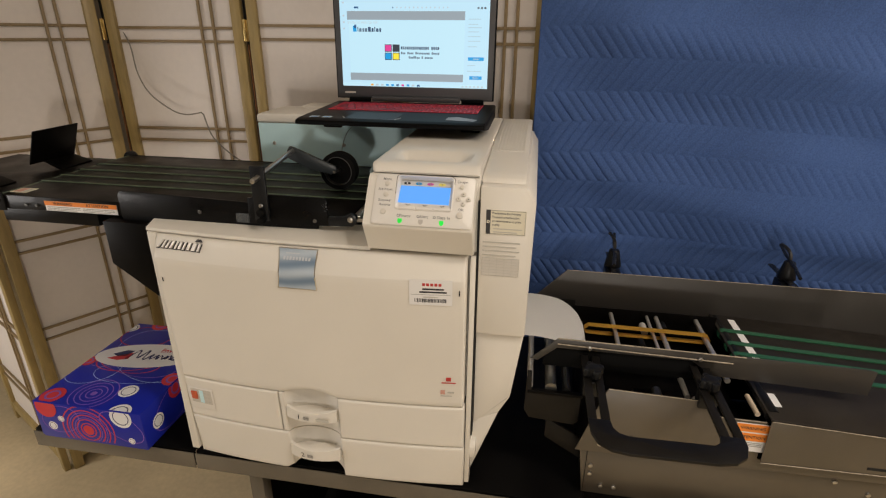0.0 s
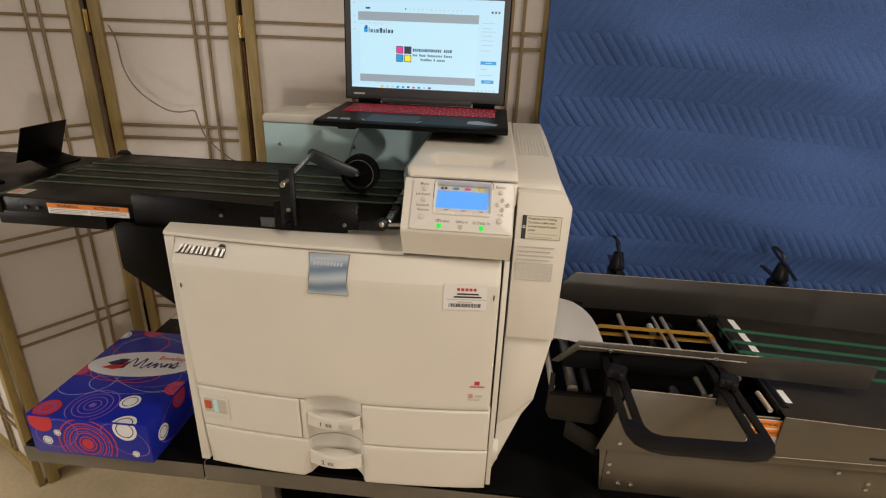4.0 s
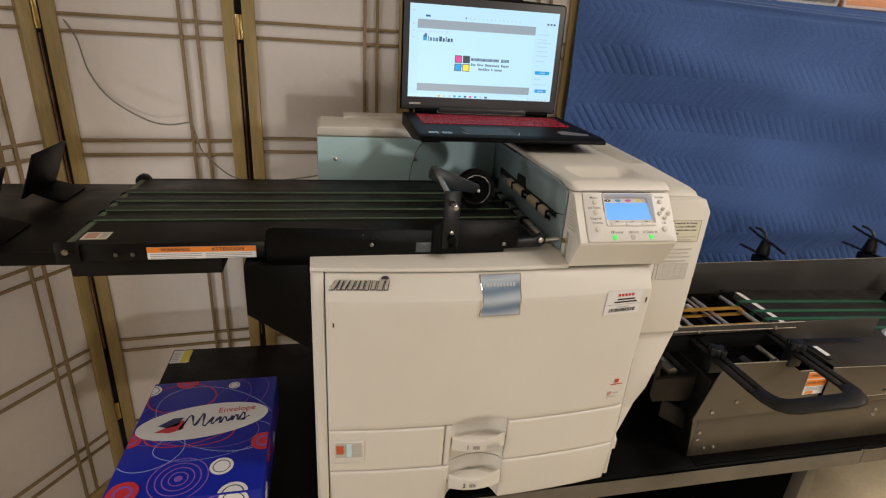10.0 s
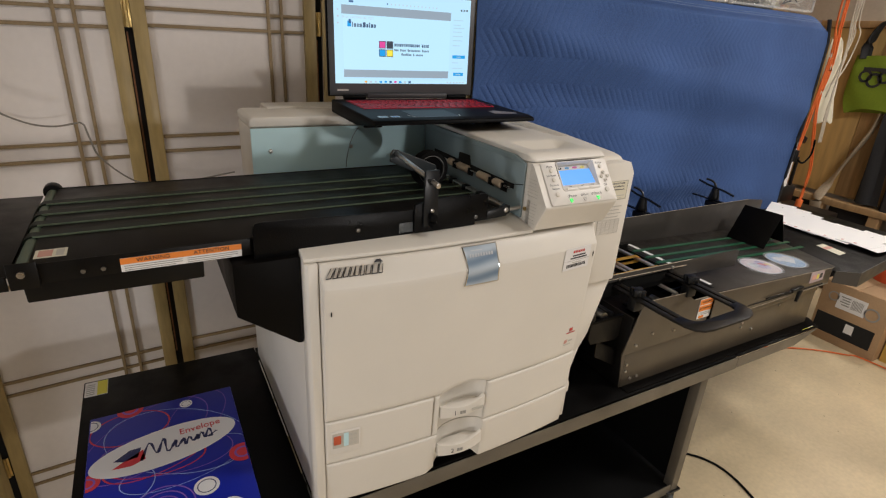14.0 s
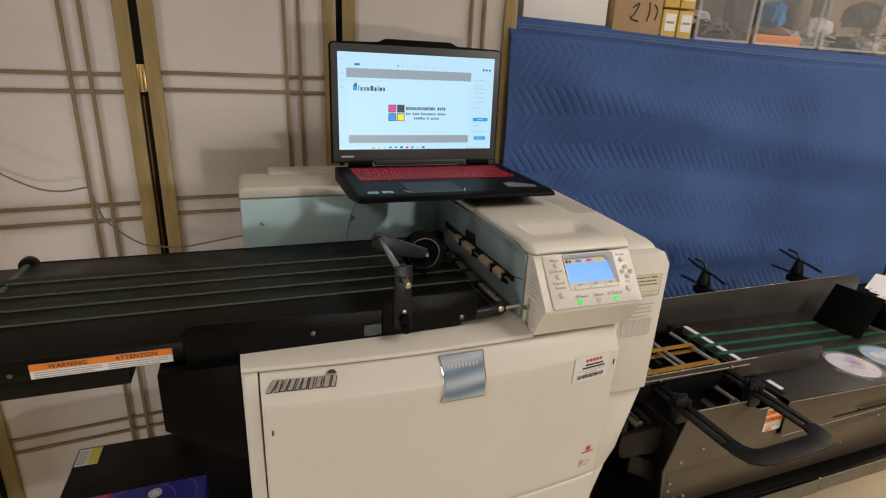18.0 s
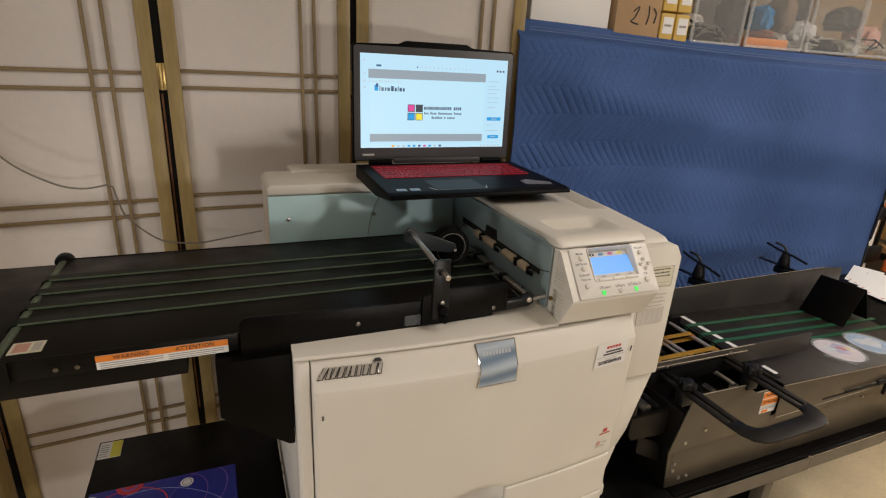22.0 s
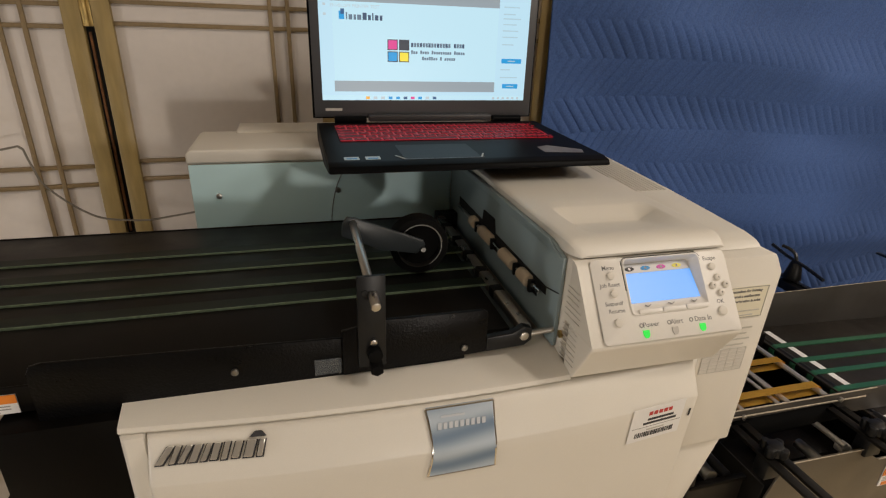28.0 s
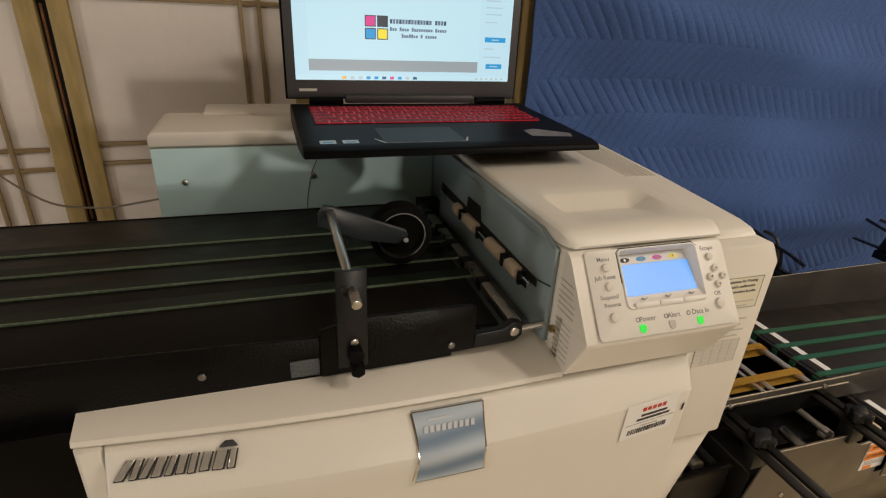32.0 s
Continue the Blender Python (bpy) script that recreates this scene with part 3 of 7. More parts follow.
# ---- quilted moving blanket hung from the shelf ----
def blanket_mesh():
    x0, x1, z0, z1 = 0.378, 2.20, 0.18, 1.626
    nx, nz = 760, 480
    X, Z = np.meshgrid(np.linspace(x0, x1, nx), np.linspace(z0, z1, nz))
    u = (X - x0) / (x1 - x0)
    v = (z1 - Z) / (z1 - z0)
    rng = np.random.default_rng(4)
    rows_at = Z / 0.078 + 0.35 * np.sin(X * 2.3) + 0.2 * np.sin(X * 5.1 + 1)
    band = np.floor(rows_at)
    side = np.where(np.mod(band, 2) < 1, 1.0, -1.0)
    frac = rows_at - band
    lean = np.where(side > 0, 0.060, 0.052)
    ridge = np.abs(np.sin(np.pi * (X + side * (frac - 0.5) * lean) / 0.0265)) ** 0.45
    seam = 1 - np.exp(-((frac - 0.0) / 0.05) ** 2) - np.exp(-((frac - 1.0) / 0.05) ** 2)
    soft = np.zeros_like(X)
    for _ in range(8):
        kx, kz, ph = rng.uniform(-7, 7), rng.uniform(-8, 8), rng.uniform(0, 6.28)
        soft += np.sin(kx * X + kz * Z + ph)
    puff = np.clip(1.10 + 0.10 * soft - 1.2 * u + 0.3 * u * v, 0.17, 1.35) * np.clip(0.45 + 2.2 * v, 0.4, 1) * np.clip((v - 0.015) * 30, 0, 1) * np.clip(u * 40, 0, 1) * np.clip((1 - u) * 40, 0, 1)
    y = 0.655 - 0.0056 * puff * ridge * np.clip(0.78 + 0.22 * seam, 0, 1)
    wave = np.zeros_like(X)
    for _ in range(7):
        kx, kz, ph = rng.uniform(-9, 9), rng.uniform(3, 9), rng.uniform(0, 6.28)
        wave += np.sin(kx * X + kz * Z + ph) * rng.uniform(0.2, 1.0)
    y += 0.0045 * wave * np.clip(v * 4, 0.1, 1)
    y -= 0.014 * np.sin(v * 11 + 2.2 * u * 3) * np.exp(-2.2 * u) * np.clip(v * 5, 0, 1)
    for v0, rise, depth, wide, fade in ((0.075, 0.20, 0.030, 0.045, 1.1), (0.20, 0.16, -0.016, 0.035, 1.6), (0.33, 0.24, 0.020, 0.040, 1.7), (0.47, 0.10, -0.012, 0.03, 2.5), (0.60, 0.12, 0.016, 0.05, 2.0)):
        y -= depth * np.exp(-((v - v0 - rise * u ** 0.8) / wide) ** 2) * np.exp(-u * fade) * np.clip(u * 9, 0, 1)
    y += 0.09 * np.clip(0.035 - v, 0, 1) / 0.035 * 0.5
    zz = Z - 0.037 * u * (1 - v) - 0.008 * np.exp(-((u - 0.5) / 0.3) ** 2) * (1 - v)
    xx = X - 0.03 * np.clip(1 - v / 0.06, 0, 1) * u ** 6 + 0.012 * np.sin(v * 7) * u ** 3
    zz -= 0.018 * np.clip((u - 0.94) / 0.06, 0, 1) ** 2 * np.clip(1 - v / 0.2, 0, 1)
    verts = np.stack([xx, y, zz], -1).reshape(-1, 3)
    i = np.arange(nx * nz).reshape(nz, nx)
    faces = np.stack([i[:-1, :-1], i[:-1, 1:], i[1:, 1:], i[1:, :-1]], -1).reshape(-1, 4)
    me = bpy.data.meshes.new("moving_blanket")
    me.from_pydata(verts.tolist(), [], faces.tolist())
    me.materials.append(M["blanket"])
    me.polygons.foreach_set("use_smooth", [True] * len(me.polygons))
    return me


moving_blanket = new("moving_blanket", blanket_mesh())
tagged(moving_blanket, "blue quilted moving blanket with zigzag stitching draped from a shelf", "blanket")
solid = moving_blanket.modifiers.new("thickness", "SOLIDIFY")
solid.thickness, solid.offset = 0.004, 1.0

hem = bmesh.new()
for off in (0.020, 0.027):
    tube([(x, 0.6475, 1.626 - off - 0.037 * (x - 0.378) / 1.822 - 0.008 * math.exp(-(((x - 0.378) / 1.822 - 0.5) / 0.3) ** 2)) for x in [0.40 + 0.02 * k for k in range(86)]], 0.0011, 5, bm=hem)
part("hem_stitch", hem, M["hem_thread"], moving_blanket, "pale double stitch along the hem")
part("edge_binding", tube([(2.196 - 0.03 * max(0.0, 1 - v / 0.06) + 0.012 * math.sin(v * 7), 0.652, 1.58 - 1.39 * v) for v in [k / 30 for k in range(31)]], 0.009, 8, flat=0.6), M["dark_cloth"], moving_blanket, "dark cloth binding down the edge")

# ---- table with wings ----
work_table = thing("work_table", (0.34, 0.31, 0), "black steel machine table on casters with two side wings", "table")
TOP = 0.588


def tray_top(x0, x1, y0, y1):
    return prism([(y0, TOP - 0.042), (y0 + 0.003, TOP - 0.042), (y0 + 0.003, TOP - 0.004), (y1 - 0.003, TOP - 0.004), (y1 - 0.003, TOP - 0.042), (y1, TOP - 0.042), (y1, TOP), (y0, TOP)], "x", x0, x1, 0.0006)


part("tabletop", tray_top(-0.298, 0.985, 0.006, 0.615), M["table_black"], work_table)
part("wing", tray_top(-0.703, -0.301, 0.006, 0.620), M["table_black"], work_table)
part("wing", prism([(0.988, 0.003), (1.42, 0.003), (1.455, 0.05), (1.455, 0.60), (0.988, 0.60)], "z", TOP - 0.004, TOP, 0.001), M["table_black"], work_table)
part("wing_edge", hexa([(0.988, 0.001, TOP - 0.042), (1.30, 0.001, TOP - 0.042), (1.42, 0.001, TOP - 0.006), (0.988, 0.001, TOP - 0.006),
                        (0.988, 0.0028, TOP - 0.042), (1.30, 0.0028, TOP - 0.042), (1.42, 0.0028, TOP - 0.006), (0.988, 0.0028, TOP - 0.006)]), M["table_edge"], work_table)
part("edge_rail", box(-0.298, 0.985, 0.000, 0.0025, TOP - 0.044, TOP - 0.003, 0.0008), M["table_edge"], work_table)
part("edge_rail", box(-0.703, -0.301, 0.000, 0.0025, TOP - 0.044, TOP - 0.003, 0.0008), M["table_edge"], work_table)
for lx in (-0.19, 0.865):
    for ly in (0.02, 0.565):
        part("leg", box(lx, lx + 0.032, ly, ly + 0.032, 0.085, TOP - 0.006, 0.002), M["table_edge"], work_table)
        caster = part("caster", box(lx - 0.015, lx + 0.045, ly - 0.005, ly + 0.045, 0.076, 0.0835, 0.001), M["black_gloss"], work_table, "black swivel caster with a grey wheel")
        part("fork", box(lx - 0.004, lx + 0.006, ly + 0.005, ly + 0.04, 0.022, 0.076, 0.001, bm=box(lx + 0.026, lx + 0.036, ly + 0.005, ly + 0.04, 0.022, 0.076, 0.001)), M["black_gloss"], caster)
        part("wheel", cyl((lx + 0.007, ly + 0.018, 0.030), (lx + 0.025, ly + 0.018, 0.030), 0.030, 24, bevel=0.004), M["caster_grey"], caster)
part("lower_shelf", box(-0.185, 0.895, 0.026, 0.592, 0.092, 0.098, 0.001), M["table_inside"], work_table)
part("shelf_rail", box(-0.157, 0.864, 0.022, 0.0255, 0.075, 0.112, 0.001), M["table_edge"], work_table)
part("back_panel", box(-0.157, 0.864, 0.585, 0.589, 0.112, TOP - 0.006), M["table_inside"], work_table)
part("side_panel", box(0.878, 0.882, 0.053, 0.564, 0.112, TOP - 0.006), M["table_inside"], work_table)
part("side_panel", box(-0.178, -0.174, 0.053, 0.564, 0.112, TOP - 0.006), M["table_inside"], work_table)
for bx_, bz_ in ((0.79, 0.13), (0.84, 0.125)):
    part("bolt", cyl((bx_, 0.575, bz_), (bx_, 0.5845, bz_), 0.006, 8), M["steel"], work_table)
shelf_label = part("warning_label", box(-0.700, -0.652, 0.555, 0.615, TOP + 0.0002, TOP + 0.0008), M["sticker"], work_table, "small yellow and white warning label")
part("yellow_band", box(-0.674, -0.653, 0.556, 0.614, TOP + 0.0008, TOP + 0.0013), M["yellow"], shelf_label)
for k in range(6):
    part("text_line", box(-0.697, -0.679, 0.562 + 0.008 * k, 0.564 + 0.008 * k, TOP + 0.0008, TOP + 0.0011), M["ink_grey"], shelf_label)
wing_label = part("warning_label", box(1.345, 1.405, 0.010, 0.040, TOP + 0.0002, TOP + 0.0008), M["yellow"], work_table, "small yellow and white warning label")
part("white_band", box(1.372, 1.404, 0.011, 0.039, TOP + 0.0008, TOP + 0.0013), M["sticker"], wing_label)

# ---- the printer ----
printer = thing("colour_printer", (0.0, 0.28, TOP), "large cream office laser printer with grey feed bay and lit display", "printer")
part("body", box(-0.300, 0.290, 0.030, 0.558, 0.604, 1.096, 0.004), M["cream"], printer)
for fx in (-0.25, 0.24):
    for fy in (0.07, 0.50):
        part("foot", cyl((fx, fy, TOP), (fx, fy, 0.606), 0.022, 16), M["rubber"], printer)
# rounded corner post at the left of the doors
part("corner_post", prism([(-0.302, 0.030), (-0.302, 0.006), (-0.297, -0.001), (-0.2815, -0.001), (-0.2815, 0.030)], "z", 0.604, 1.100, 0.0015), M["cream"], printer)
part("right_post", prism([(0.2925, 0.030), (0.2925, 0.008), (0.3015, 0.008), (0.3015, 0.030)], "z", 0.604, 1.095, 0.001), M["cream"], printer)
part("gap_strip", box(0.3017, 0.3045, 0.012, 0.035, 0.72, 1.19), M["dark_gap"], printer)


def front_y(x, z):
    """The bowed front of doors and drawers."""
    w = (x - 0.005) / 0.29
    prof = [(0.590, -0.010), (0.70, -0.018), (0.80, -0.022), (0.95, -0.031), (1.0610, -0.0365), (1.100, -0.0150)]
    y = prof[-1][1]
    for (za, ya), (zb, yb) in zip(prof, prof[1:]):
        if z <= zb:
            y = ya + (yb - ya) * max(0.0, (z - za)) / (zb - za)
            break
    return y + 0.017 * abs(w) ** 2.2


def front_panel(x0, x1, z0, z1, nx=16, nz=14, depth=0.030, arch=None):
    """A front of the printer that follows its bow, with rounded rims; arch: a curved cut in the lower rim."""
    b = bmesh.new()
    xs = [x0, x0 + 0.0012, x0 + 0.003] + [x0 + (x1 - x0) * (i + 1) / (nx + 1) for i in range(nx)] + [x1 - 0.003, x1 - 0.0012, x1]
    zs = [z0, z0 + 0.0012, z0 + 0.003] + [z0 + (z1 - z0) * (i + 1) / (nz + 1) for i in range(nz)] + [z1 - 0.003, z1 - 0.0012, z1]
    if z0 < 1.05 < z1:
        zs = sorted([z for z in zs if abs(z - 1.061) > 0.004] + [1.0600, 1.0620])
    drop = {0: 0.003, 1: 0.001, 2: 0.0}

    def lift(x, z):
        if arch is None:
            return z
        ax, aw, ah = arch
        s = max(0.0, 1 - ((x - ax) / aw) ** 2)
        return z + ah * s * max(0.0, 1 - (z - z0) / 0.06)
    g = []
    for i, x in enumerate(xs):
        col = []
        for j, z in enumerate(zs):
            e = drop.get(min(i, len(xs) - 1 - i, j, len(zs) - 1 - j), 0.0)
            col.append(b.verts.new((x, front_y(x, z) + e, lift(x, z))))
        g.append(col)
    for i in range(len(xs) - 1):
        for j in range(len(zs) - 1):
            b.faces.new((g[i][j], g[i + 1][j], g[i + 1][j + 1], g[i][j + 1]))
    rim = [g[i][0] for i in range(len(xs))] + [g[-1][j] for j in range(1, len(zs))] + [g[i][-1] for i in range(len(xs) - 2, -1, -1)] + [g[0][j] for j in range(len(zs) - 2, 0, -1)]
    back = [b.verts.new((v.co.x, depth, v.co.z)) for v in rim]
    n = len(rim)
    for k in range(n):
        b.faces.new((rim[k], rim[(k + 1) % n], back[(k + 1) % n], back[k]))
    return b


def on_front(x, z, lift=0.0006):
    """A pose on the front, x to the right and y up the face."""
    up = Vector((0, front_y(x, z + 0.01) - front_y(x, z - 0.01), 0.02))
    right = Vector((0.02, front_y(x + 0.01, z) - front_y(x - 0.01, z), 0))
    m = plane_at((x, front_y(x, z), z), right, up)
    return m @ Matrix.Translation((0, 0, lift))


SEAM = 0.0026
front_door = part("front_door", front_panel(-0.2795, 0.288, 0.797, 1.0985, 70, 22, arch=(-0.0045, 0.0535, 0.013)), M["cream"], printer)
part("lower_backing", box(-0.279, 0.289, 0.012, 0.029, 0.606, 0.797), M["dark_gap"], printer)
switch_door = part("switch_door", front_panel(-0.2795, -0.072, 0.699, 0.797 - SEAM), M["cream"], printer)
part("narrow_filler", front_panel(-0.0695, -0.058, 0.699, 0.797 - SEAM, 3), M["cream"], printer)
drawer_1 = part("paper_drawer", front_panel(0.0495, 0.290, 0.699, 0.797 - SEAM), M["cream"], printer)
ARCH = (-0.012, 0.064, 0.028)
drawer_2 = part("paper_drawer", front_panel(-0.2795, -0.0582, 0.5945, 0.699 - SEAM, 26, 10, arch=ARCH), M["cream"], printer)
part("drawer_front", front_panel(0.0487, 0.291, 0.5945, 0.699 - SEAM, 16, 10, arch=ARCH), M["cream"], drawer_2)


def grip_recess(z0, z1, cut):
    """A concave hollow between two drawer fronts; cut: whether the lower rim is arched."""
    b = bmesh.new()
    front, rear = [], []
    for k in range(21):
        f = k / 20
        x = -0.0580 + 0.1065 * f
        lo = z0 + (ARCH[2] * max(0.0, 1 - ((x - ARCH[0]) / ARCH[1]) ** 2) if cut else 0.0)
        y = 0.0045 + 0.022 * math.sin(math.pi * f) ** 0.55
        front.append([b.verts.new((x, front_y(x, lo + (z1 - lo) * q / 5) + y, lo + (z1 - lo) * q / 5)) for q in range(6)])
        rear.append([b.verts.new((x, 0.020, lo)), b.verts.new((x, 0.020, z1))])
    for k in range(20):
        for q in range(5):
            b.faces.new((front[k][q], front[k + 1][q], front[k + 1][q + 1], front[k][q + 1]))
        b.faces.new((front[k][0], rear[k][0], rear[k + 1][0], front[k + 1][0]))
        b.faces.new((front[k][5], front[k + 1][5], rear[k + 1][1], rear[k][1]))
        b.faces.new((rear[k][0], rear[k][1], rear[k + 1][1], rear[k + 1][0]))
    return b


part("grip_recess", grip_recess(0.5945, 0.6970, True), M["cream"], drawer_2)
part("grip_recess", grip_recess(0.6990, 0.8150, False), M["cream"], drawer_1)
# recessed hollow with the two drawer grips


def grip(parent, zc, zh, txt_icon):
    """A drawer grip: a bowed cup with a flat label face."""
    b = bmesh.new()
    rows = []
    for k in range(25):
        s = k / 24
        x = -0.056 + 0.102 * s
        bow = 1 - (2 * s - 1) ** 2
        yf = -0.021 - 0.010 * bow
        top = zc + zh * 0.35 + zh * 0.35 * abs(2 * s - 1) ** 1.5
        rows.append([b.verts.new(p) for p in ((x, yf, zc - zh), (x, yf + 0.001, top), (x, yf + 0.007, top + 0.001), (x, yf + 0.012, zc - zh * 0.3), (x, 0.008, zc - zh * 0.2), (x, 0.008, zc - zh))])
    for k in range(24):
        for i in range(6):
            b.faces.new((rows[k][i], rows[k + 1][i], rows[k + 1][(i + 1) % 6], rows[k][(i + 1) % 6]))
    b.faces.new(rows[0])
    b.faces.new(rows[-1])
    g = part("grip", b, M["cream"], parent)
    face = plane_at((-0.028, -0.0300, zc - zh * 0.35), (1, -0.12, 0), (0, 0, 1))
    part("number", transformed(letters(txt_icon, 0.014, 0.0005), face), M["ink"], parent, smooth=False)
    part("paper_icon", transformed(box(0.010, 0.0155, -0.0035, 0.0035, 0, 0.0006, bm=box(0.0165, 0.022, -0.0035, 0.0035, 0, 0.0006)), face), M["ink_grey"], parent)
    if txt_icon == "1":
        part("size_text", transformed(box(0.036, 0.062, -0.003, 0.003, -0.0006, 0.0003), plane_at((-0.028, -0.0322, zc - zh * 0.35), (1, -0.02, 0), (0, 0, 1))), M["ink_faint"], parent)


grip(drawer_1, 0.754, 0.0145, "1")
grip(drawer_2, 0.661, 0.016, "2")

# power switch behind the small window
sw = on_front(-0.2445, 0.747)
part("switch_window", transformed(box(-0.027, 0.027, -0.026, 0.026, 0, 0.0009, 0.0004), sw), M["panel_white"], switch_door)
part("switch_pocket", transformed(box(-0.024, 0.024, -0.012, 0.022, 0.0009, 0.0013), sw), M["cream_dark"], switch_door)
part("switch_plate", transformed(box(-0.004, 0.005, -0.010, 0.020, 0.0013, 0.0020), sw), M["blue_grey"], switch_door)
part("rocker_switch", transformed(box(-0.022, -0.009, -0.002, 0.016, 0.0009, 0.004, 0.0008), sw), M["switch_red"], switch_door, "red rocker power switch")
for k in range(3):
    part("switch_symbol", transformed(disc(0.010, 0.014 - 0.010 * k, 0.0028, 0.0013, 0.0017, 12), sw), M["ink_faint"], switch_door)
    part("switch_symbol", transformed(box(0.015, 0.020, 0.012 - 0.010 * k, 0.016 - 0.010 * k, 0.0013, 0.0017), sw), M["ink_faint"], switch_door)

# chrome maker's mark as plain slanted bars on a dark shadow
mark = on_front(-0.2245, 1.0845, 0.0004)
for x_, w_, lean, h_ in ((-0.0480, 0.0058, 0.010, 0.0150), (-0.0370, 0.0046, 0.006, 0.0150), (-0.0300, 0.0050, 0.008, 0.0145), (-0.0210, 0.0062, 0.006, 0.0145), (-0.0110, 0.0044, 0.006, 0.0145),
                         (-0.0030, 0.0056, 0.004, 0.0140), (0.0060, 0.0046, 0.004, 0.0150), (0.0150, 0.0060, 0.004, 0.0140), (0.0250, 0.0076, 0.004, 0.0145), (0.0365, 0.0046, 0.003, 0.0145)):
    for dz, g, key, z0, z1 in ((-0.0008, 0.0011, "ink", 0.0, 0.0010), (0.0, 0.0, "chrome_dark", 0.0, 0.0030)):
        b = prism([(x_ - g, -h_ / 2 - g * 0.6 + dz), (x_ + w_ + g, -h_ / 2 - g * 0.6 + dz), (x_ + w_ + lean + g, h_ / 2 + g * 0.4 + dz), (x_ + lean - g, h_ / 2 + g * 0.4 + dz)], "z", z0, z1, 0.0006 if not g else 0.0, 1)
        part("chrome_mark" if not g else "mark_shadow", transformed(b, mark), M[key], front_door)
part("chrome_mark", transformed(prism([(0.030, 0.0095), (0.045, 0.0095), (0.041, 0.0145), (0.035, 0.0145)], "z", 0, 0.0025, 0.0005, 1), mark), M["ink"], front_door)

# curved picture badge
badge = bmesh.new()
rows = []
for k in range(15):
    z = 1.0315 + 0.066 * k / 14
    inset = 0.004 * math.sin(math.pi * k / 14)
    rows.append([badge.verts.new((x, front_y(x, z) - 0.0022, z)) for x in (-0.033 + inset, -0.02, 0.0, 0.02, 0.0365 - inset * 0.3)] +
                [badge.verts.new((x, front_y(x, z) + 0.002, z)) for x in (0.0365 - inset * 0.3, -0.033 + inset)])
for k in range(14):
    for i in range(7):
        badge.faces.new((rows[k][i], rows[k][(i + 1) % 7], rows[k + 1][(i + 1) % 7], rows[k + 1][i]))
badge.faces.new(rows[0])
badge.faces.new(rows[-1])
badge_ob = part("picture_badge", badge, M["badge"], front_door, "glossy blue wave picture badge with a chrome rim")
for x in (-0.0335, 0.036):
    part("badge_rim", tube([(x + (0.004 if x < 0 else -0.0012) * math.sin(math.pi * k / 14), front_y(x, 1.0315 + 0.066 * k / 14) - 0.0015, 1.0315 + 0.066 * k / 14) for k in range(15)], 0.0012, 6), M["chrome"], badge_ob)
for z in (1.0315, 1.0975):
    part("badge_rim", tube([(-0.0335 + 0.0695 * k / 8, front_y(-0.0335 + 0.0695 * k / 8, z) - 0.0015, z) for k in range(9)], 0.0011, 6), M["chrome"], badge_ob)
for k in range(9):
    part("badge_title", transformed(prism([(-0.024 + 0.0056 * k, -0.003), (-0.0205 + 0.0056 * k, -0.003), (-0.0200 + 0.0056 * k, 0.003), (-0.0235 + 0.0056 * k, 0.003)], "z", 0.0024, 0.0029), on_front(0.001, 1.082, 0.0)), M["silver_ink"], badge_ob)
part("badge_title", transformed(box(-0.020, 0.004, -0.001, 0.001, 0.0024, 0.0030), on_front(0.001, 1.0895, 0.0)), M["silver_ink"], badge_ob)

# service sticker
stk = on_front(0.2315, 1.0400)
service = part("service_sticker", transformed(box(-0.036, 0.036, -0.024, 0.024, 0, 0.0006), stk), M["sticker"], front_door, "white service sticker with red mark and barcode")
for k in range(5):
    part("red_mark", transformed(box(-0.014 + 0.0068 * k, -0.0092 + 0.0068 * k, 0.0125, 0.0175, 0.0006, 0.001), stk), M["red_ink"], service)
for z_, w_, x_ in ((0.0065, 0.036, 0.004), (0.0010, 0.046, 0.004)):
    part("text_line", transformed(box(x_ - w_ / 2, x_ + w_ / 2, z_ - 0.0015, z_ + 0.0015, 0.0006, 0.0009), stk), M["ink"], service)
part("rule", transformed(box(-0.033, 0.034, -0.0042, -0.0036, 0.0006, 0.0009), stk), M["ink_grey"], service)
part("text_line", transformed(box(-0.012, 0.012, -0.0095, -0.0075, 0.0006, 0.0009), stk), M["ink_faint"], service)
bx_ = -0.027
while bx_ < 0.026:
    w_ = random.choice((0.0008, 0.0012, 0.002))
    part("bar", transformed(box(bx_, bx_ + w_, -0.0185, -0.0115, 0.0006, 0.0009), stk), M["ink"], service)
    bx_ += w_ + random.choice((0.0008, 0.0012))
# small marks low on the door
lg = on_front(0.262, 0.858)
part("small_mark", transformed(box(-0.005, 0.004, 0.0, 0.008, 0, 0.0005), lg), M["red_ink"], front_door)
part("small_mark", transformed(box(-0.013, 0.013, -0.005, -0.003, 0, 0.0005), lg), M["red_ink"], front_door)
lg2 = on_front(0.260, 0.832)
part("small_mark", transformed(box(-0.013, -0.005, -0.004, 0.005, 0, 0.0005), lg2), M["red_faint"], front_door)
part("small_mark", transformed(box(0.0, 0.012, -0.001, 0.002, 0, 0.0005), lg2), M["ink_faint"], front_door)
part("small_mark", transformed(box(-0.013, 0.008, -0.009, -0.007, 0, 0.0005), lg2), M["ink_faint"], front_door)
part("door_slot", transformed(box(-0.001, 0.001, -0.005, 0.005, 0, 0.0006), on_front(0.279, 1.040)), M["dark_gap"], front_door)
part("door_slot", transformed(box(-0.001, 0.001, -0.004, 0.004, 0, 0.0006), on_front(-0.268, 1.018)), M["dark_gap"], front_door)

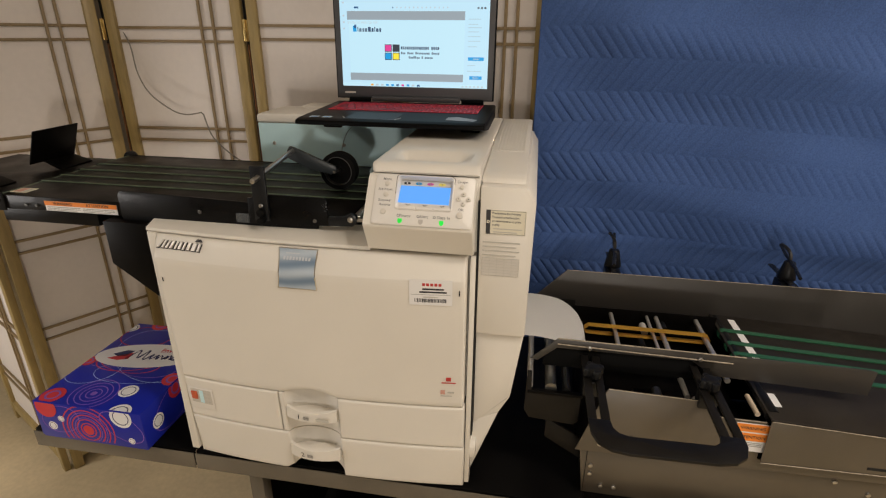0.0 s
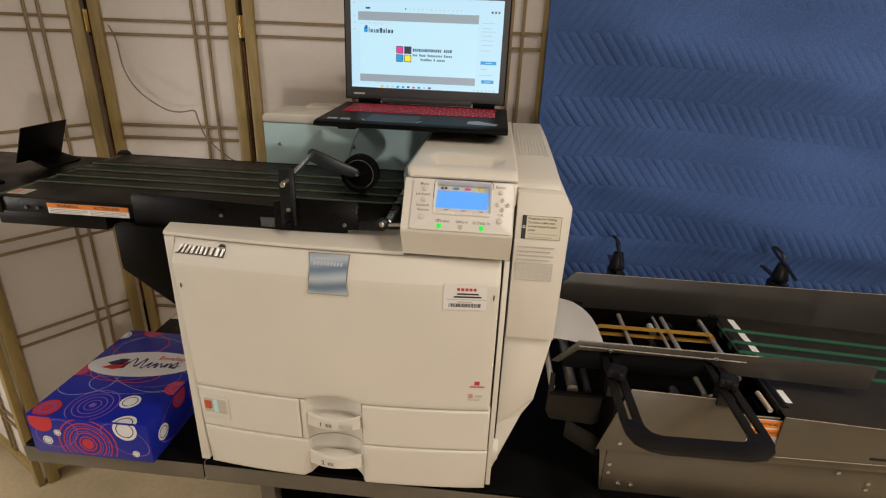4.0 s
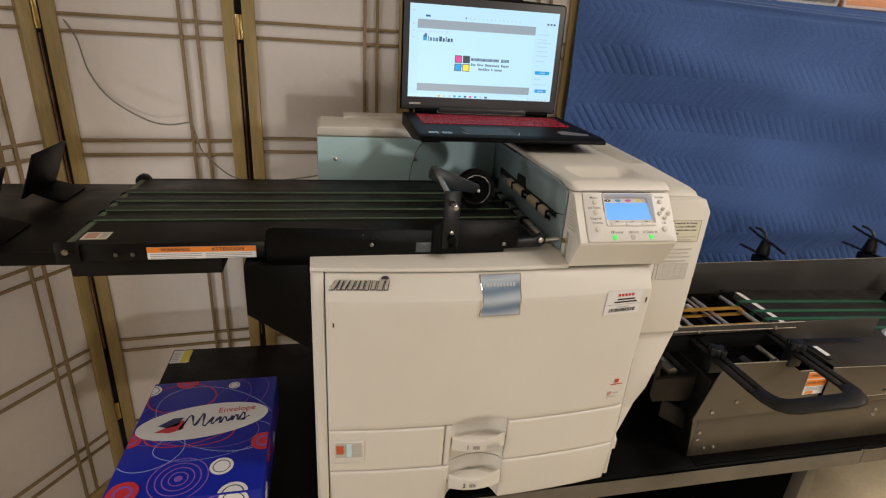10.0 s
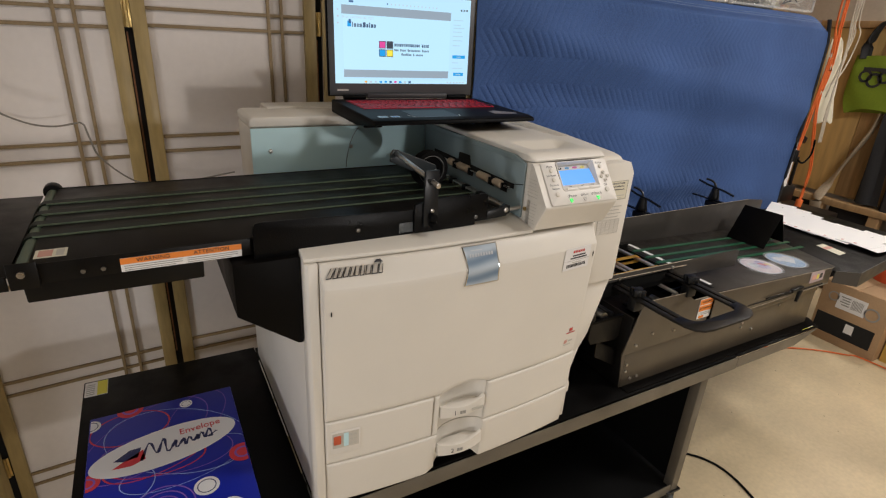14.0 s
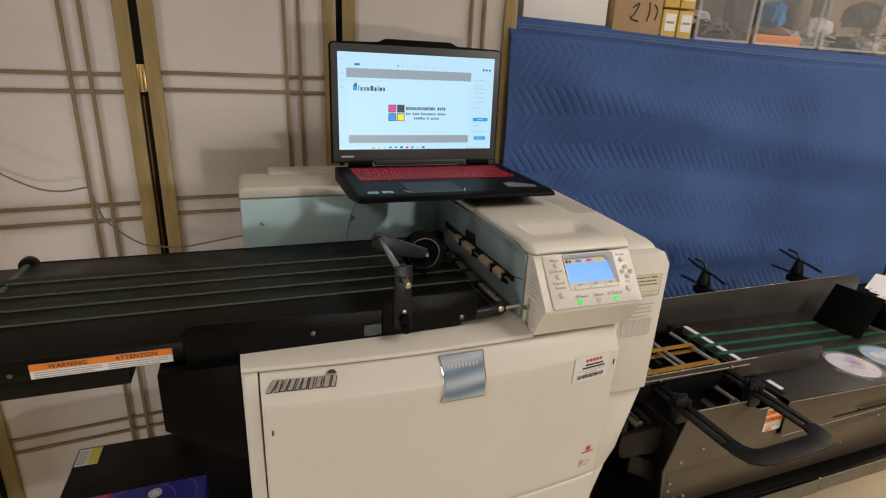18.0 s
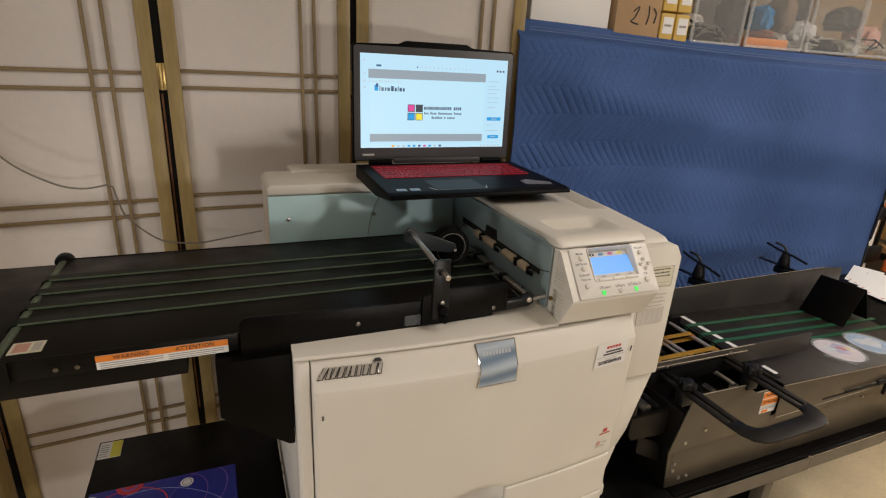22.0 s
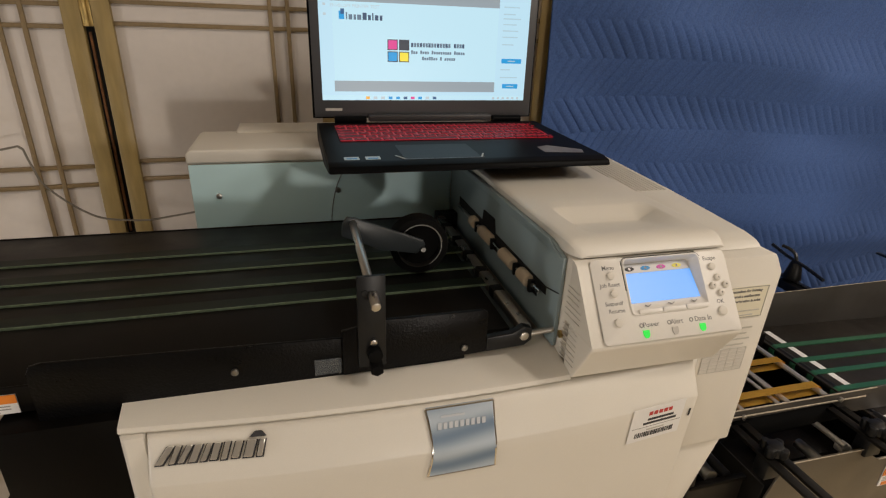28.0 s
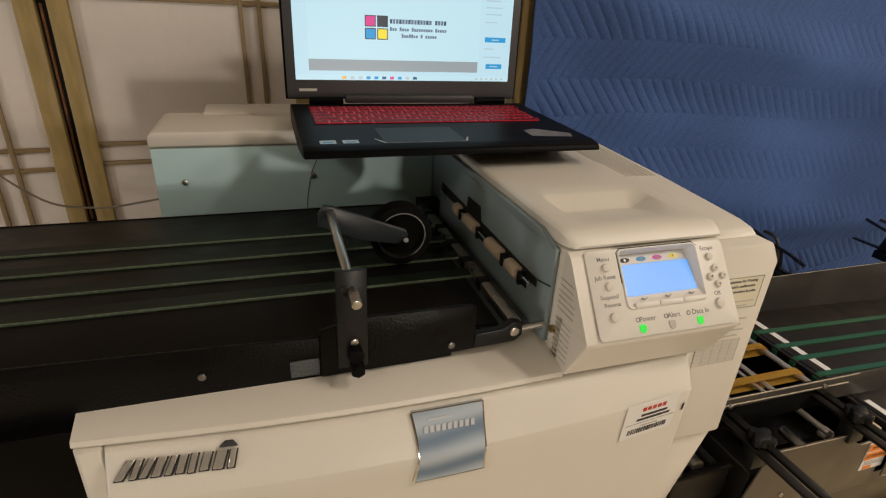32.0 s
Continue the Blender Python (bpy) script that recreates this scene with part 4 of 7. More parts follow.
# top ledge in front of the feeder
ledge = bmesh.new()
lr = []
for k in range(11):
    x = -0.302 + 0.4265 * k / 10
    yb = 0.006 - 0.018 * (1 - min(1.0, abs((x - 0.005) / 0.30)) ** 2)
    lr.append([ledge.verts.new((x, y, z)) for y, z in ((yb, 1.1010), (yb - 0.0015, 1.1035), (yb, 1.1075), (yb + 0.005, 1.1095), (0.030, 1.116), (0.060, 1.119), (0.060, 1.098), (0.02, 1.098))])
for k in range(10):
    for i in range(8):
        ledge.faces.new((lr[k][i], lr[k + 1][i], lr[k + 1][(i + 1) % 8], lr[k][(i + 1) % 8]))
ledge.faces.new(lr[0])
ledge.faces.new(lr[-1])
part("top_ledge", ledge, M["cream"], printer)
part("rear_top", box(-0.300, 0.12, 0.061, 0.436, 1.0965, 1.100), M["slate"], printer)

# right-hand cover, stepping in towards the foot
part("side_cover", prism([(0.3050, 0.948), (0.390, 0.948), (0.3935, 1.192), (0.379, 1.2155), (0.3050, 1.2155)], "y", 0.012, 0.555, 0.003), M["cream"], printer)
part("side_cover_top", prism([(0.030, 1.2158), (0.042, 1.2225), (0.060, 1.2260), (0.20, 1.2345), (0.40, 1.2425), (0.555, 1.2425), (0.555, 1.2158)], "x", 0.3038, 0.3760, 0.003), M["cream"], printer)
for k in range(9):
    part("vent_rib", prism([(0.20, 1.2343), (0.40, 1.2423), (0.50, 1.2423), (0.50, 1.2437), (0.40, 1.2437), (0.20, 1.2357)], "x", 0.312 + 0.0065 * k, 0.315 + 0.0065 * k), M["cream"], printer)
part("lower_cover", hexa([(0.3050, 0.026, 0.74), (0.372, 0.040, 0.80), (0.372, 0.545, 0.80), (0.3050, 0.545, 0.74),
                          (0.3050, 0.020, 0.9465), (0.389, 0.020, 0.9465), (0.389, 0.553, 0.9465), (0.3050, 0.553, 0.9465)], 0.002), M["cream"], printer)
part("lower_cover", hexa([(0.2935, 0.032, 0.612), (0.300, 0.034, 0.612), (0.300, 0.54, 0.612), (0.2935, 0.54, 0.612),
                          (0.2935, 0.028, 0.739), (0.352, 0.040, 0.760), (0.352, 0.545, 0.760), (0.2935, 0.545, 0.739)], 0.003), M["cream"], printer)
part("lower_cover", hexa([(0.3040, 0.030, 0.741), (0.352, 0.041, 0.7615), (0.352, 0.544, 0.7615), (0.3040, 0.544, 0.741),
                          (0.3050, 0.027, 0.7405), (0.372, 0.040, 0.7995), (0.372, 0.544, 0.7995), (0.3050, 0.544, 0.7405)]), M["cream"], printer)
part("side_knob", prism([(0.012, 0.665), (0.012, 0.690), (0.020, 0.7), (0.06, 0.7), (0.06, 0.66)], "x", 0.2935, 0.312, 0.003), M["cream"], printer)

# caution labels on the side cover
cl = plane_at((0.3465, 0.0115, 1.158), (1, 0, 0), (0, 0, 1))
caution = part("caution_label", transformed(box(-0.031, 0.033, -0.021, 0.020, 0, 0.0006), cl), M["label_cream"], printer, "cream caution label with black frame")
part("label_frame", transformed(box(-0.031, -0.024, -0.021, 0.020, 0.0006, 0.0009), cl), M["ink"], caution)
part("label_sign", transformed(ring(-0.0275, 0.0, 0.0012, 0.0026, 0.0009, 0.0012, 16), cl), M["label_cream"], caution)
for e in ((-0.024, 0.032, 0.0188, 0.0195), (-0.024, 0.032, -0.0205, -0.0198), (0.0314, 0.032, -0.0205, 0.0195)):
    part("label_frame", transformed(box(*e, 0.0006, 0.0009), cl), M["ink_grey"], caution)
for k, line in enumerate(("Precautions for Printing", "To avoid a malfunction", "or deterioration in print", "quality")):
    part("printed_line", transformed(letters(line, 0.0047, 0.0004, align="LEFT", bold=0.00008), cl @ Matrix.Translation((-0.0215, 0.0145 - 0.0065 * k, 0.0008))), M["ink_label"], caution, smooth=False)
for k in range(2):
    part("text_line", transformed(box(-0.019, 0.027 - 0.008 * k, -0.0125 - 0.0055 * k, -0.0108 - 0.0055 * k, 0.0006, 0.0009), cl), M["ink_faint"], caution)
cl2 = plane_at((0.3420, 0.0115, 1.095), (1, 0, 0), (0, 0, 1))
for k in range(4):
    part("text_line", transformed(box(-0.031, 0.030 - 0.006 * (k % 2), 0.0265 - 0.0075 * k, 0.0285 - 0.0075 * k, 0, 0.0005), cl2), M["ink_faint"], printer)
table_print = part("printed_table", transformed(box(-0.031, 0.030, -0.032, 0.000, 0, 0.0004), cl2), M["table_print"], printer)
for k in range(6):
    part("rule", transformed(box(-0.031 + 0.0122 * k, -0.0304 + 0.0122 * k, -0.032, 0.0, 0.0004, 0.0007), cl2), M["ink_faint"], table_print)
for k in range(7):
    part("rule", transformed(box(-0.031, 0.030, -0.032 + 0.0052 * k, -0.0312 + 0.0052 * k, 0.0004, 0.0007), cl2), M["ink_faint"], table_print)

# tower with the control panel
part("tower", prism([(0.0175, 1.1), (0.5545, 1.1), (0.5545, 1.2285), (0.0175, 1.2265)], "x", 0.1245, 0.3035, 0.002), M["cream"], printer)
HOUSING = [(0.0075, 1.1035), (-0.0085, 1.1045), (-0.0130, 1.1065), (-0.0355, 1.1480), (-0.0390, 1.1545), (-0.0392, 1.1600), (0.0080, 1.2230), (0.0150, 1.2270), (0.0170, 1.2270)]
part("panel_housing", prism([p for p in HOUSING[:6]] + [(0.0075, 1.1600)], "x", 0.1236, 0.2995, 0.0018, 3), M["cream"], printer)
upper = [(-0.0390, 1.1590), (0.0080, 1.2230), (0.0150, 1.2270), (0.0170, 1.2270), (0.0170, 1.1590)]
part("panel_housing", prism(upper, "x", 0.1240, 0.1715), M["cream"], printer)
part("panel_housing", prism([(-0.0388, 1.1592), (-0.0270, 1.1760), (-0.0090, 1.1760), (0.0165, 1.2160), (0.0165, 1.1592)], "x", 0.1716, 0.2652), M["cream"], printer)
part("panel_housing", prism(upper, "x", 0.2653, 0.2991), M["cream"], printer)
# dished top cover
def top_cover_mesh():
    """One moulded lid: rounded front edge and a shallow dish that runs out towards the front."""
    xs = [0.1235, 0.1242, 0.1262, 0.1300, 0.1505, 0.1515, 0.1560, 0.1620, 0.1632] + [0.1640 + 0.0930 * k / 10 for k in range(1, 11)] + [0.2590, 0.2640, 0.2720, 0.2800, 0.2830, 0.2840, 0.2920, 0.2985, 0.3018, 0.3030]
    ys = [0.0150, 0.0158, 0.0176, 0.0210, 0.0260, 0.0320, 0.038, 0.044, 0.050, 0.058, 0.07, 0.085, 0.10, 0.1065, 0.1085, 0.115, 0.122, 0.1290, 0.1302, 0.16, 0.25, 0.40, 0.5545]
    bm = bmesh.new()
    grid = []
    for y in ys:
        row = []
        for x in xs:
            z = 1.2432 - 0.0030 * max(0.0, 1 - (x - 0.1235) / 0.0065) ** 2 - 0.0022 * max(0.0, 1 - (0.3030 - x) / 0.0045) ** 2
            if y < 0.036:
                z -= 0.0115 * ((0.036 - y) / 0.021) ** 2.2
            a = min(1.0, max(0.0, (x - 0.1510) / 0.0120)) * min(1.0, max(0.0, (0.2830 - x) / 0.0240))
            b = min(1.0, max(0.0, (0.1300 - y) / 0.0220)) * min(1.0, max(0.0, (y - 0.045) / 0.060))
            turn = 0.009 * max(0.0, (0.036 - y) / 0.021) ** 2 * max(0.0, (0.16 - x) / 0.0365)
            row.append(bm.verts.new((x + turn, y, z - 0.0140 * a * b)))
        grid.append(row)
    for i in range(len(ys) - 1):
        for k in range(len(xs) - 1):
            bm.faces.new((grid[i][k], grid[i][k + 1], grid[i + 1][k + 1], grid[i + 1][k]))
    loop = grid[0] + [r[-1] for r in grid[1:]] + grid[-1][-2::-1] + [r[0] for r in grid[-2:0:-1]]
    low = [bm.verts.new((v.co.x, max(v.co.y, 0.0158), 1.2288)) for v in loop]
    n = len(loop)
    for k in range(n):
        bm.faces.new((loop[k], low[k], low[(k + 1) % n], loop[(k + 1) % n]))
    bm.faces.new(low)
    bmesh.ops.recalc_face_normals(bm, faces=bm.faces[:])
    return bm


part("top_cover", top_cover_mesh(), M["cream"], printer)

PF = plane_at((0.213, -0.0168, 1.1915), (1, 0, 0), (0, 0.75, 1))
SCREEN_TILT = PF @ Matrix.Translation((0, -0.0015, -0.0020)) @ Matrix.Rotation(-math.atan(0.20), 4, "X")


def on_panel(b, lift=0.0):
    return transformed(b, PF @ Matrix.Translation((0, 0, lift)))


def rounded(x0, x1, y0, y1, r):
    out = []
    for cx, cy, a0 in ((x1 - r, y0 + r, -90), (x1 - r, y1 - r, 0), (x0 + r, y1 - r, 90), (x0 + r, y0 + r, 180)):
        out += [(cx + r * math.cos(radians(a0 + 22.5 * q)), cy + r * math.sin(radians(a0 + 22.5 * q))) for q in range(5)]
    return out


def funnel(loops_):
    """A skin through loops of rounded rectangles (x0, x1, y0, y1, corner radius, height)."""
    bm = bmesh.new()
    loops = [[bm.verts.new((x, y, z if callable(z) is False else z(y))) for x, y in rounded(*e)] for *e, z in loops_]
    for a, b in zip(loops, loops[1:]):
        for q in range(20):
            bm.faces.new((a[q], a[(q + 1) % 20], b[(q + 1) % 20], b[q]))
    return bm, loops


def panel_plate():
    """The flat face of the control panel with an opening for the display."""
    return funnel(((-0.0755, 0.0840, -0.0390, 0.0455, 0.005, -0.0006), (-0.0755, 0.0840, -0.0390, 0.0455, 0.005, 0.0006), (-0.0750, 0.0835, -0.0385, 0.0450, 0.005, 0.0010),
                   (-0.0402, 0.0507, -0.0129, 0.0447, 0.005, 0.0010)))[0]


def display_bezel():
    """A thin raised rim round a hollow whose floor leans back under the display."""
    bm, loops = funnel(((-0.0410, 0.0515, -0.0137, 0.0449, 0.006, 0.0004), (-0.0410, 0.0515, -0.0137, 0.0449, 0.006, 0.0020), (-0.0404, 0.0509, -0.0131, 0.0444, 0.0055, 0.0026),
                        (-0.0394, 0.0499, -0.0121, 0.0436, 0.005, 0.0026), (-0.0388, 0.0493, -0.0100, 0.0430, 0.004, 0.0014), (-0.0366, 0.0456, -0.0015, 0.0405, 0.002, lambda y: -0.0024 - 0.20 * (y + 0.0015))))
    bm.faces.new(loops[-1])
    return bm


def on_display(b):
    return transformed(b, SCREEN_TILT)


plate = part("control_panel", on_panel(panel_plate()), M["panel_white"], printer)
lcd = part("display_frame", on_panel(display_bezel()), M["panel_white"], plate)
part("rim_line", on_panel(tube([(-0.0414, 0.0120, 0.0006), (-0.0414, 0.0420, 0.0006), (-0.0375, 0.0453, 0.0006), (0.0480, 0.0453, 0.0006), (0.0519, 0.0420, 0.0006), (0.0519, 0.0330, 0.0006)], 0.0007, 6)), M["dark_gap"], lcd, "dark gap round the display rim")
part("display_well", on_display(box(-0.0364, 0.0454, 0.0325, 0.0420, 0.0001, 0.0004)), M["well_grey"], lcd)
part("screen", on_display(box(-0.0362, 0.0452, 0.0006, 0.0322, 0.0001, 0.0006)), M["lcd"], lcd, "lit blue display")
for k, key in enumerate(("ink", "cyan", "magenta", "toner_yellow")):
    part("toner_mark", on_display(disc(-0.0265 + 0.0190 * k, 0.0370, 0.0024, 0.0004, 0.0008, 18, rx=0.0056)), M[key], lcd)
    part("toner_letter", on_display(box(-0.0275 + 0.0190 * k, -0.0255 + 0.0190 * k, 0.0358, 0.0382, 0.0008, 0.0010)), M["sticker"] if k == 0 else M["ink_grey"], lcd)
for k in range(3):
    part("soft_key", on_panel(box(-0.0330 + 0.0275 * k, -0.0062 + 0.0275 * k, -0.0126, -0.0080, 0.0010, 0.0040, 0.0008)), M["panel_white"], lcd)
    part("chevron", on_panel(transformed(prism([(-0.0035, 0.0008), (0.0, -0.0012), (0.0035, 0.0008), (0.0032, 0.0015), (0.0, -0.0002), (-0.0032, 0.0015)], "z", 0.0, 0.0008), Matrix.Translation((-0.0196 + 0.0275 * k, -0.0050, 0.0002)) @ Matrix.Rotation(-0.42, 4, "X"))), M["ink_grey"], lcd)


def panel_word(txt, x, y, size):
    part("key_label", on_panel(transformed(letters(txt, size * 1.06, 0.0004, bold=0.00006), Matrix.Translation((x, y, 0.0009)))), M["ink_label"], plate, smooth=False)


for txt, x, y, size in (("Menu", -0.0570, 0.0365, 0.0058), ("Job Reset", -0.0582, 0.0192, 0.0055), ("Suspend/", -0.0575, 0.0006, 0.0053), ("Resume", -0.0560, -0.0068, 0.0053), ("Escape", 0.0640, 0.0375, 0.0056), ("OK", 0.0655, -0.0086, 0.0056),
                        ("Power", -0.0215, -0.0235, 0.0066), ("Alert", 0.0085, -0.0235, 0.0066), ("Data In", 0.0400, -0.0235, 0.0066)):
    panel_word(txt, x, y, size)
for x_, y_, r_ in ((-0.0564, 0.0283, 0.0040), (-0.0564, 0.0103, 0.0040), (-0.0572, -0.0184, 0.0045), (0.0643, 0.0287, 0.0038), (0.0680, 0.0165, 0.0036), (0.0605, 0.0085, 0.0036), (0.0762, 0.0085, 0.0036), (0.0682, 0.0005, 0.0036), (0.0648, -0.0183, 0.0050)):
    part("key", on_panel(cyl((x_, y_, 0.0006), (x_, y_, 0.0040), r_, 18, bevel=0.0012)), M["key_cream"], plate)
for x_, y_, a in ((0.0680, 0.0165, 90), (0.0605, 0.0085, 180), (0.0762, 0.0085, 0), (0.0682, 0.0005, 270)):
    part("key_arrow", on_panel(transformed(prism([(-0.0007, -0.0010), (0.0010, 0.0), (-0.0007, 0.0010)], "z", 0.0, 0.0004), Matrix.Translation((x_, y_, 0.0040)) @ Matrix.Rotation(radians(a), 4, "Z"))), M["ink"], plate)
for x_, xi, mat_ in ((-0.0287, -0.0325, "led_green"), (0.0045, -0.0005, "key_grey"), (0.0373, 0.0255, "led_green")):
    part("label_sign", on_panel(ring(xi, -0.0235, 0.0015, 0.0023, 0.0010, 0.0013, 16)), M["ink_label"], plate)
    part("indicator", on_panel(prism([(x_ - 0.0034, -0.0285), (x_ + 0.0034, -0.0285), (x_ + 0.0034, -0.0335), (x_ + 0.0014, -0.0362), (x_ - 0.0014, -0.0362), (x_ - 0.0034, -0.0335)], "z", 0.0008, 0.0020)), M[mat_], plate,
         "lit green indicator" if mat_ == "led_green" else "unlit indicator")

# inner side of the tower with the exit slot and rollers
part("bay_wall", prism([(0.0270, 1.120), (0.436, 1.120), (0.436, 1.234), (0.060, 1.234), (0.0270, 1.2250)], "x", 0.1190, 0.1234, 0.001), M["slate_blue"], printer)
part("bay_lip", prism([(0.030, 1.2240), (0.436, 1.2260), (0.436, 1.2340), (0.060, 1.2340)], "x", 0.1165, 0.1188, 0.0006), M["slate_blue"], printer)
part("slot", prism([(0.055, 1.1690), (0.379, 1.1630), (0.379, 1.1810), (0.055, 1.1785)], "x", 0.1180, 0.1192), M["dark_gap"], printer)
part("slot", prism([(0.214, 1.1780), (0.266, 1.1780), (0.263, 1.1970), (0.220, 1.1985)], "x", 0.1172, 0.1190), M["dark_gap"], printer)
part("seam", prism([(0.0275, 1.1838), (0.0560, 1.1772), (0.0560, 1.1786), (0.0275, 1.1852)], "x", 0.1184, 0.1191), M["dark_gap"], printer)
for ry, rl in ((0.101, 0.026), (0.154, 0.040), (0.236, 0.042), (0.290, 0.018)):
    part("exit_roller", cyl((0.1140, ry - rl / 2, 1.1690), (0.1140, ry + rl / 2, 1.1690), 0.0078, 18, bevel=0.0018), M["roller_tan"], printer)
    part("roller_arm", box(0.1105, 0.1178, ry - rl / 2 - 0.008, ry - rl / 2 - 0.002, 1.1590, 1.1740, 0.0008), M["black_plastic"], printer)
    part("roller_notch", box(0.1182, 0.1191, ry - rl / 2 - 0.012, ry - rl / 2 + 0.010, 1.1560, 1.1680), M["dark_gap"], printer)
part("roller_shaft", cyl((0.1140, 0.062, 1.1690), (0.1140, 0.372, 1.1690), 0.0022, 8), M["steel"], printer)
for k in range(14):
    if k != 7:
        part("side_vent", box(0.1228, 0.1237, -0.012 if k < 11 else -0.006, 0.018, 1.1180 + 0.0062 * k, 1.1186 + 0.0062 * k), M["vent_line"], printer)
part("panel_screw", cyl((0.1205, 0.019, 1.140), (0.1237, 0.019, 1.140), 0.0042, 12, bevel=0.0008), M["brass"], printer)

# rear unit behind the feeder
part("rear_unit", box(-0.294, 0.1185, 0.440, 0.580, 1.100, 1.2315, 0.004), M["cream"], printer)
part("rear_face", box(-0.2925, 0.1188, 0.4365, 0.4398, 1.105, 1.2300, 0.001), M["blue_grey"], printer)
part("rear_cap", prism([(-0.2945, 1.2320), (-0.2945, 1.2470), (-0.287, 1.2530), (0.1230, 1.2530), (0.1230, 1.2320)], "y", 0.4355, 0.583, 0.0035, 3), M["cream"], printer)
part("rear_step", box(-0.232, 0.02, 0.562, 0.640, 1.2420, 1.2570, 0.004, 3), M["cream"], printer)
for sx, sz in ((-0.254, 1.181), (-0.073, 1.183)):
    part("panel_screw", cyl((sx, 0.4335, sz), (sx, 0.4366, sz), 0.0045, 12, bevel=0.0008), M["steel"], printer)
part("guide_arc", tube([(-0.086 + 0.045 * (1 - math.cos(a)), 0.4362, 1.108 + 0.122 * math.sin(a)) for a in [0.12 * k for k in range(12)]], 0.0008, 5), M["slate"], printer)

# ---- envelope feeder to the left of the tower ----
feeder = thing("envelope_feeder", (-0.30, 0.22, 1.10), "black steel envelope feeder table with green belts and roller", "paper feeder")
DK = 1.139
part("deck", box(-0.640, 0.075, 0.044, 0.405, DK - 0.004, DK, 0.001), M["feeder_black"], feeder)
part("deck_lip", box(-0.655, -0.366, 0.0405, 0.0435, 1.112, DK + 0.0005, 0.001), M["feeder_black"], feeder)
part("deck_back", box(-0.655, 0.075, 0.406, 0.409, 1.105, DK + 0.001, 0.001), M["feeder_black"], feeder)
part("under_box", prism([(-0.650, 1.084), (-0.438, 1.084), (-0.436, 1.130), (-0.652, 1.130)], "y", 0.047, 0.39, 0.002), M["feeder_black"], feeder)
part("support", box(-0.36, 0.07, 0.075, 0.39, 1.1005, 1.1345, 0.002), M["feeder_black"], feeder)
for by in (0.155, 0.206, 0.259, 0.315):
    part("belt", box(-0.648, 0.086, by - 0.010, by + 0.010, DK + 0.0004, DK + 0.0022, 0.0006, 1), M["belt_green"], feeder)
    part("belt_edge", box(-0.646, 0.084, by - 0.0122, by - 0.0101, DK + 0.0003, DK + 0.0026), M["belt_edge"], feeder)
    part("belt_turn", cyl((-0.6475, by - 0.010, DK - 0.010), (-0.6475, by + 0.010, DK - 0.010), 0.0122, 16), M["belt_green"], feeder)
part("end_roller", cyl((-0.6475, 0.046, DK - 0.010), (-0.6475, 0.404, DK - 0.010), 0.0095, 18), M["roller_green"], feeder)
part("end_knob", cyl((-0.6475, 0.404, DK - 0.006), (-0.6475, 0.424, DK - 0.006), 0.015, 16, bevel=0.003), M["black_plastic"], feeder)
part("end_plate", box(-0.662, -0.630, 0.0375, 0.0403, 1.108, DK + 0.005, 0.001), M["feeder_black"], feeder)
part("bolt", cyl((-0.6475, 0.0345, DK - 0.010), (-0.6475, 0.0378, DK - 0.010), 0.0045, 12), M["steel"], feeder)
for bx_ in (-0.583, -0.560):
    part("bolt", cyl((bx_, 0.0380, 1.122), (bx_, 0.0406, 1.122), 0.003, 10), M["dark_steel"], feeder)
part("extension_plate", box(-1.02, -0.668, 0.060, 0.440, 1.116, 1.119, 0.001), M["feeder_black"], feeder)
part("extension_lip", box(-1.02, -0.668, 0.057, 0.0597, 1.100, 1.120, 0.0008), M["feeder_black"], feeder)
part("extension_bracket", box(-0.70, -0.63, 0.10, 0.38, 1.1005, 1.1155, 0.001), M["feeder_black"], feeder)
# warning strip on the lip
warn = part("warning_label", box(-0.540, -0.384, 0.0393, 0.0402, 1.1135, 1.1330), M["sticker"], feeder, "orange and white warning strip")
part("orange_band", box(-0.540, -0.384, 0.0386, 0.0393, 1.1245, 1.1330), M["orange"], warn)
for x_, t_ in ((-0.500, "WARNING"), (-0.425, "ATTENTION")):
    part("warning_word", transformed(letters(t_, 0.0080, 0.0004, 1.1), plane_at((x_, 0.0384, 1.1287), (1, 0, 0), (0, 0, 1))), M["ink"], warn, smooth=False)
for k in range(3):
    for x_, w_ in ((-0.536, 0.072), (-0.458, 0.068)):
        part("text_line", box(x_, x_ + w_ - 0.009 * (k == 2), 0.0389, 0.0394, 1.1210 - 0.003 * k, 1.1219 - 0.003 * k), M["ink_grey"], warn)
dl = part("deck_label", box(-0.636, -0.600, 0.060, 0.090, DK + 0.0002, DK + 0.0008), M["label_cream"], feeder, "small white and red caution label")
part("red_print", box(-0.632, -0.616, 0.064, 0.086, DK + 0.0008, DK + 0.0011), M["red_faint"], dl)
part("text_line", box(-0.612, -0.603, 0.064, 0.086, DK + 0.0008, DK + 0.0011), M["ink_faint"], dl)
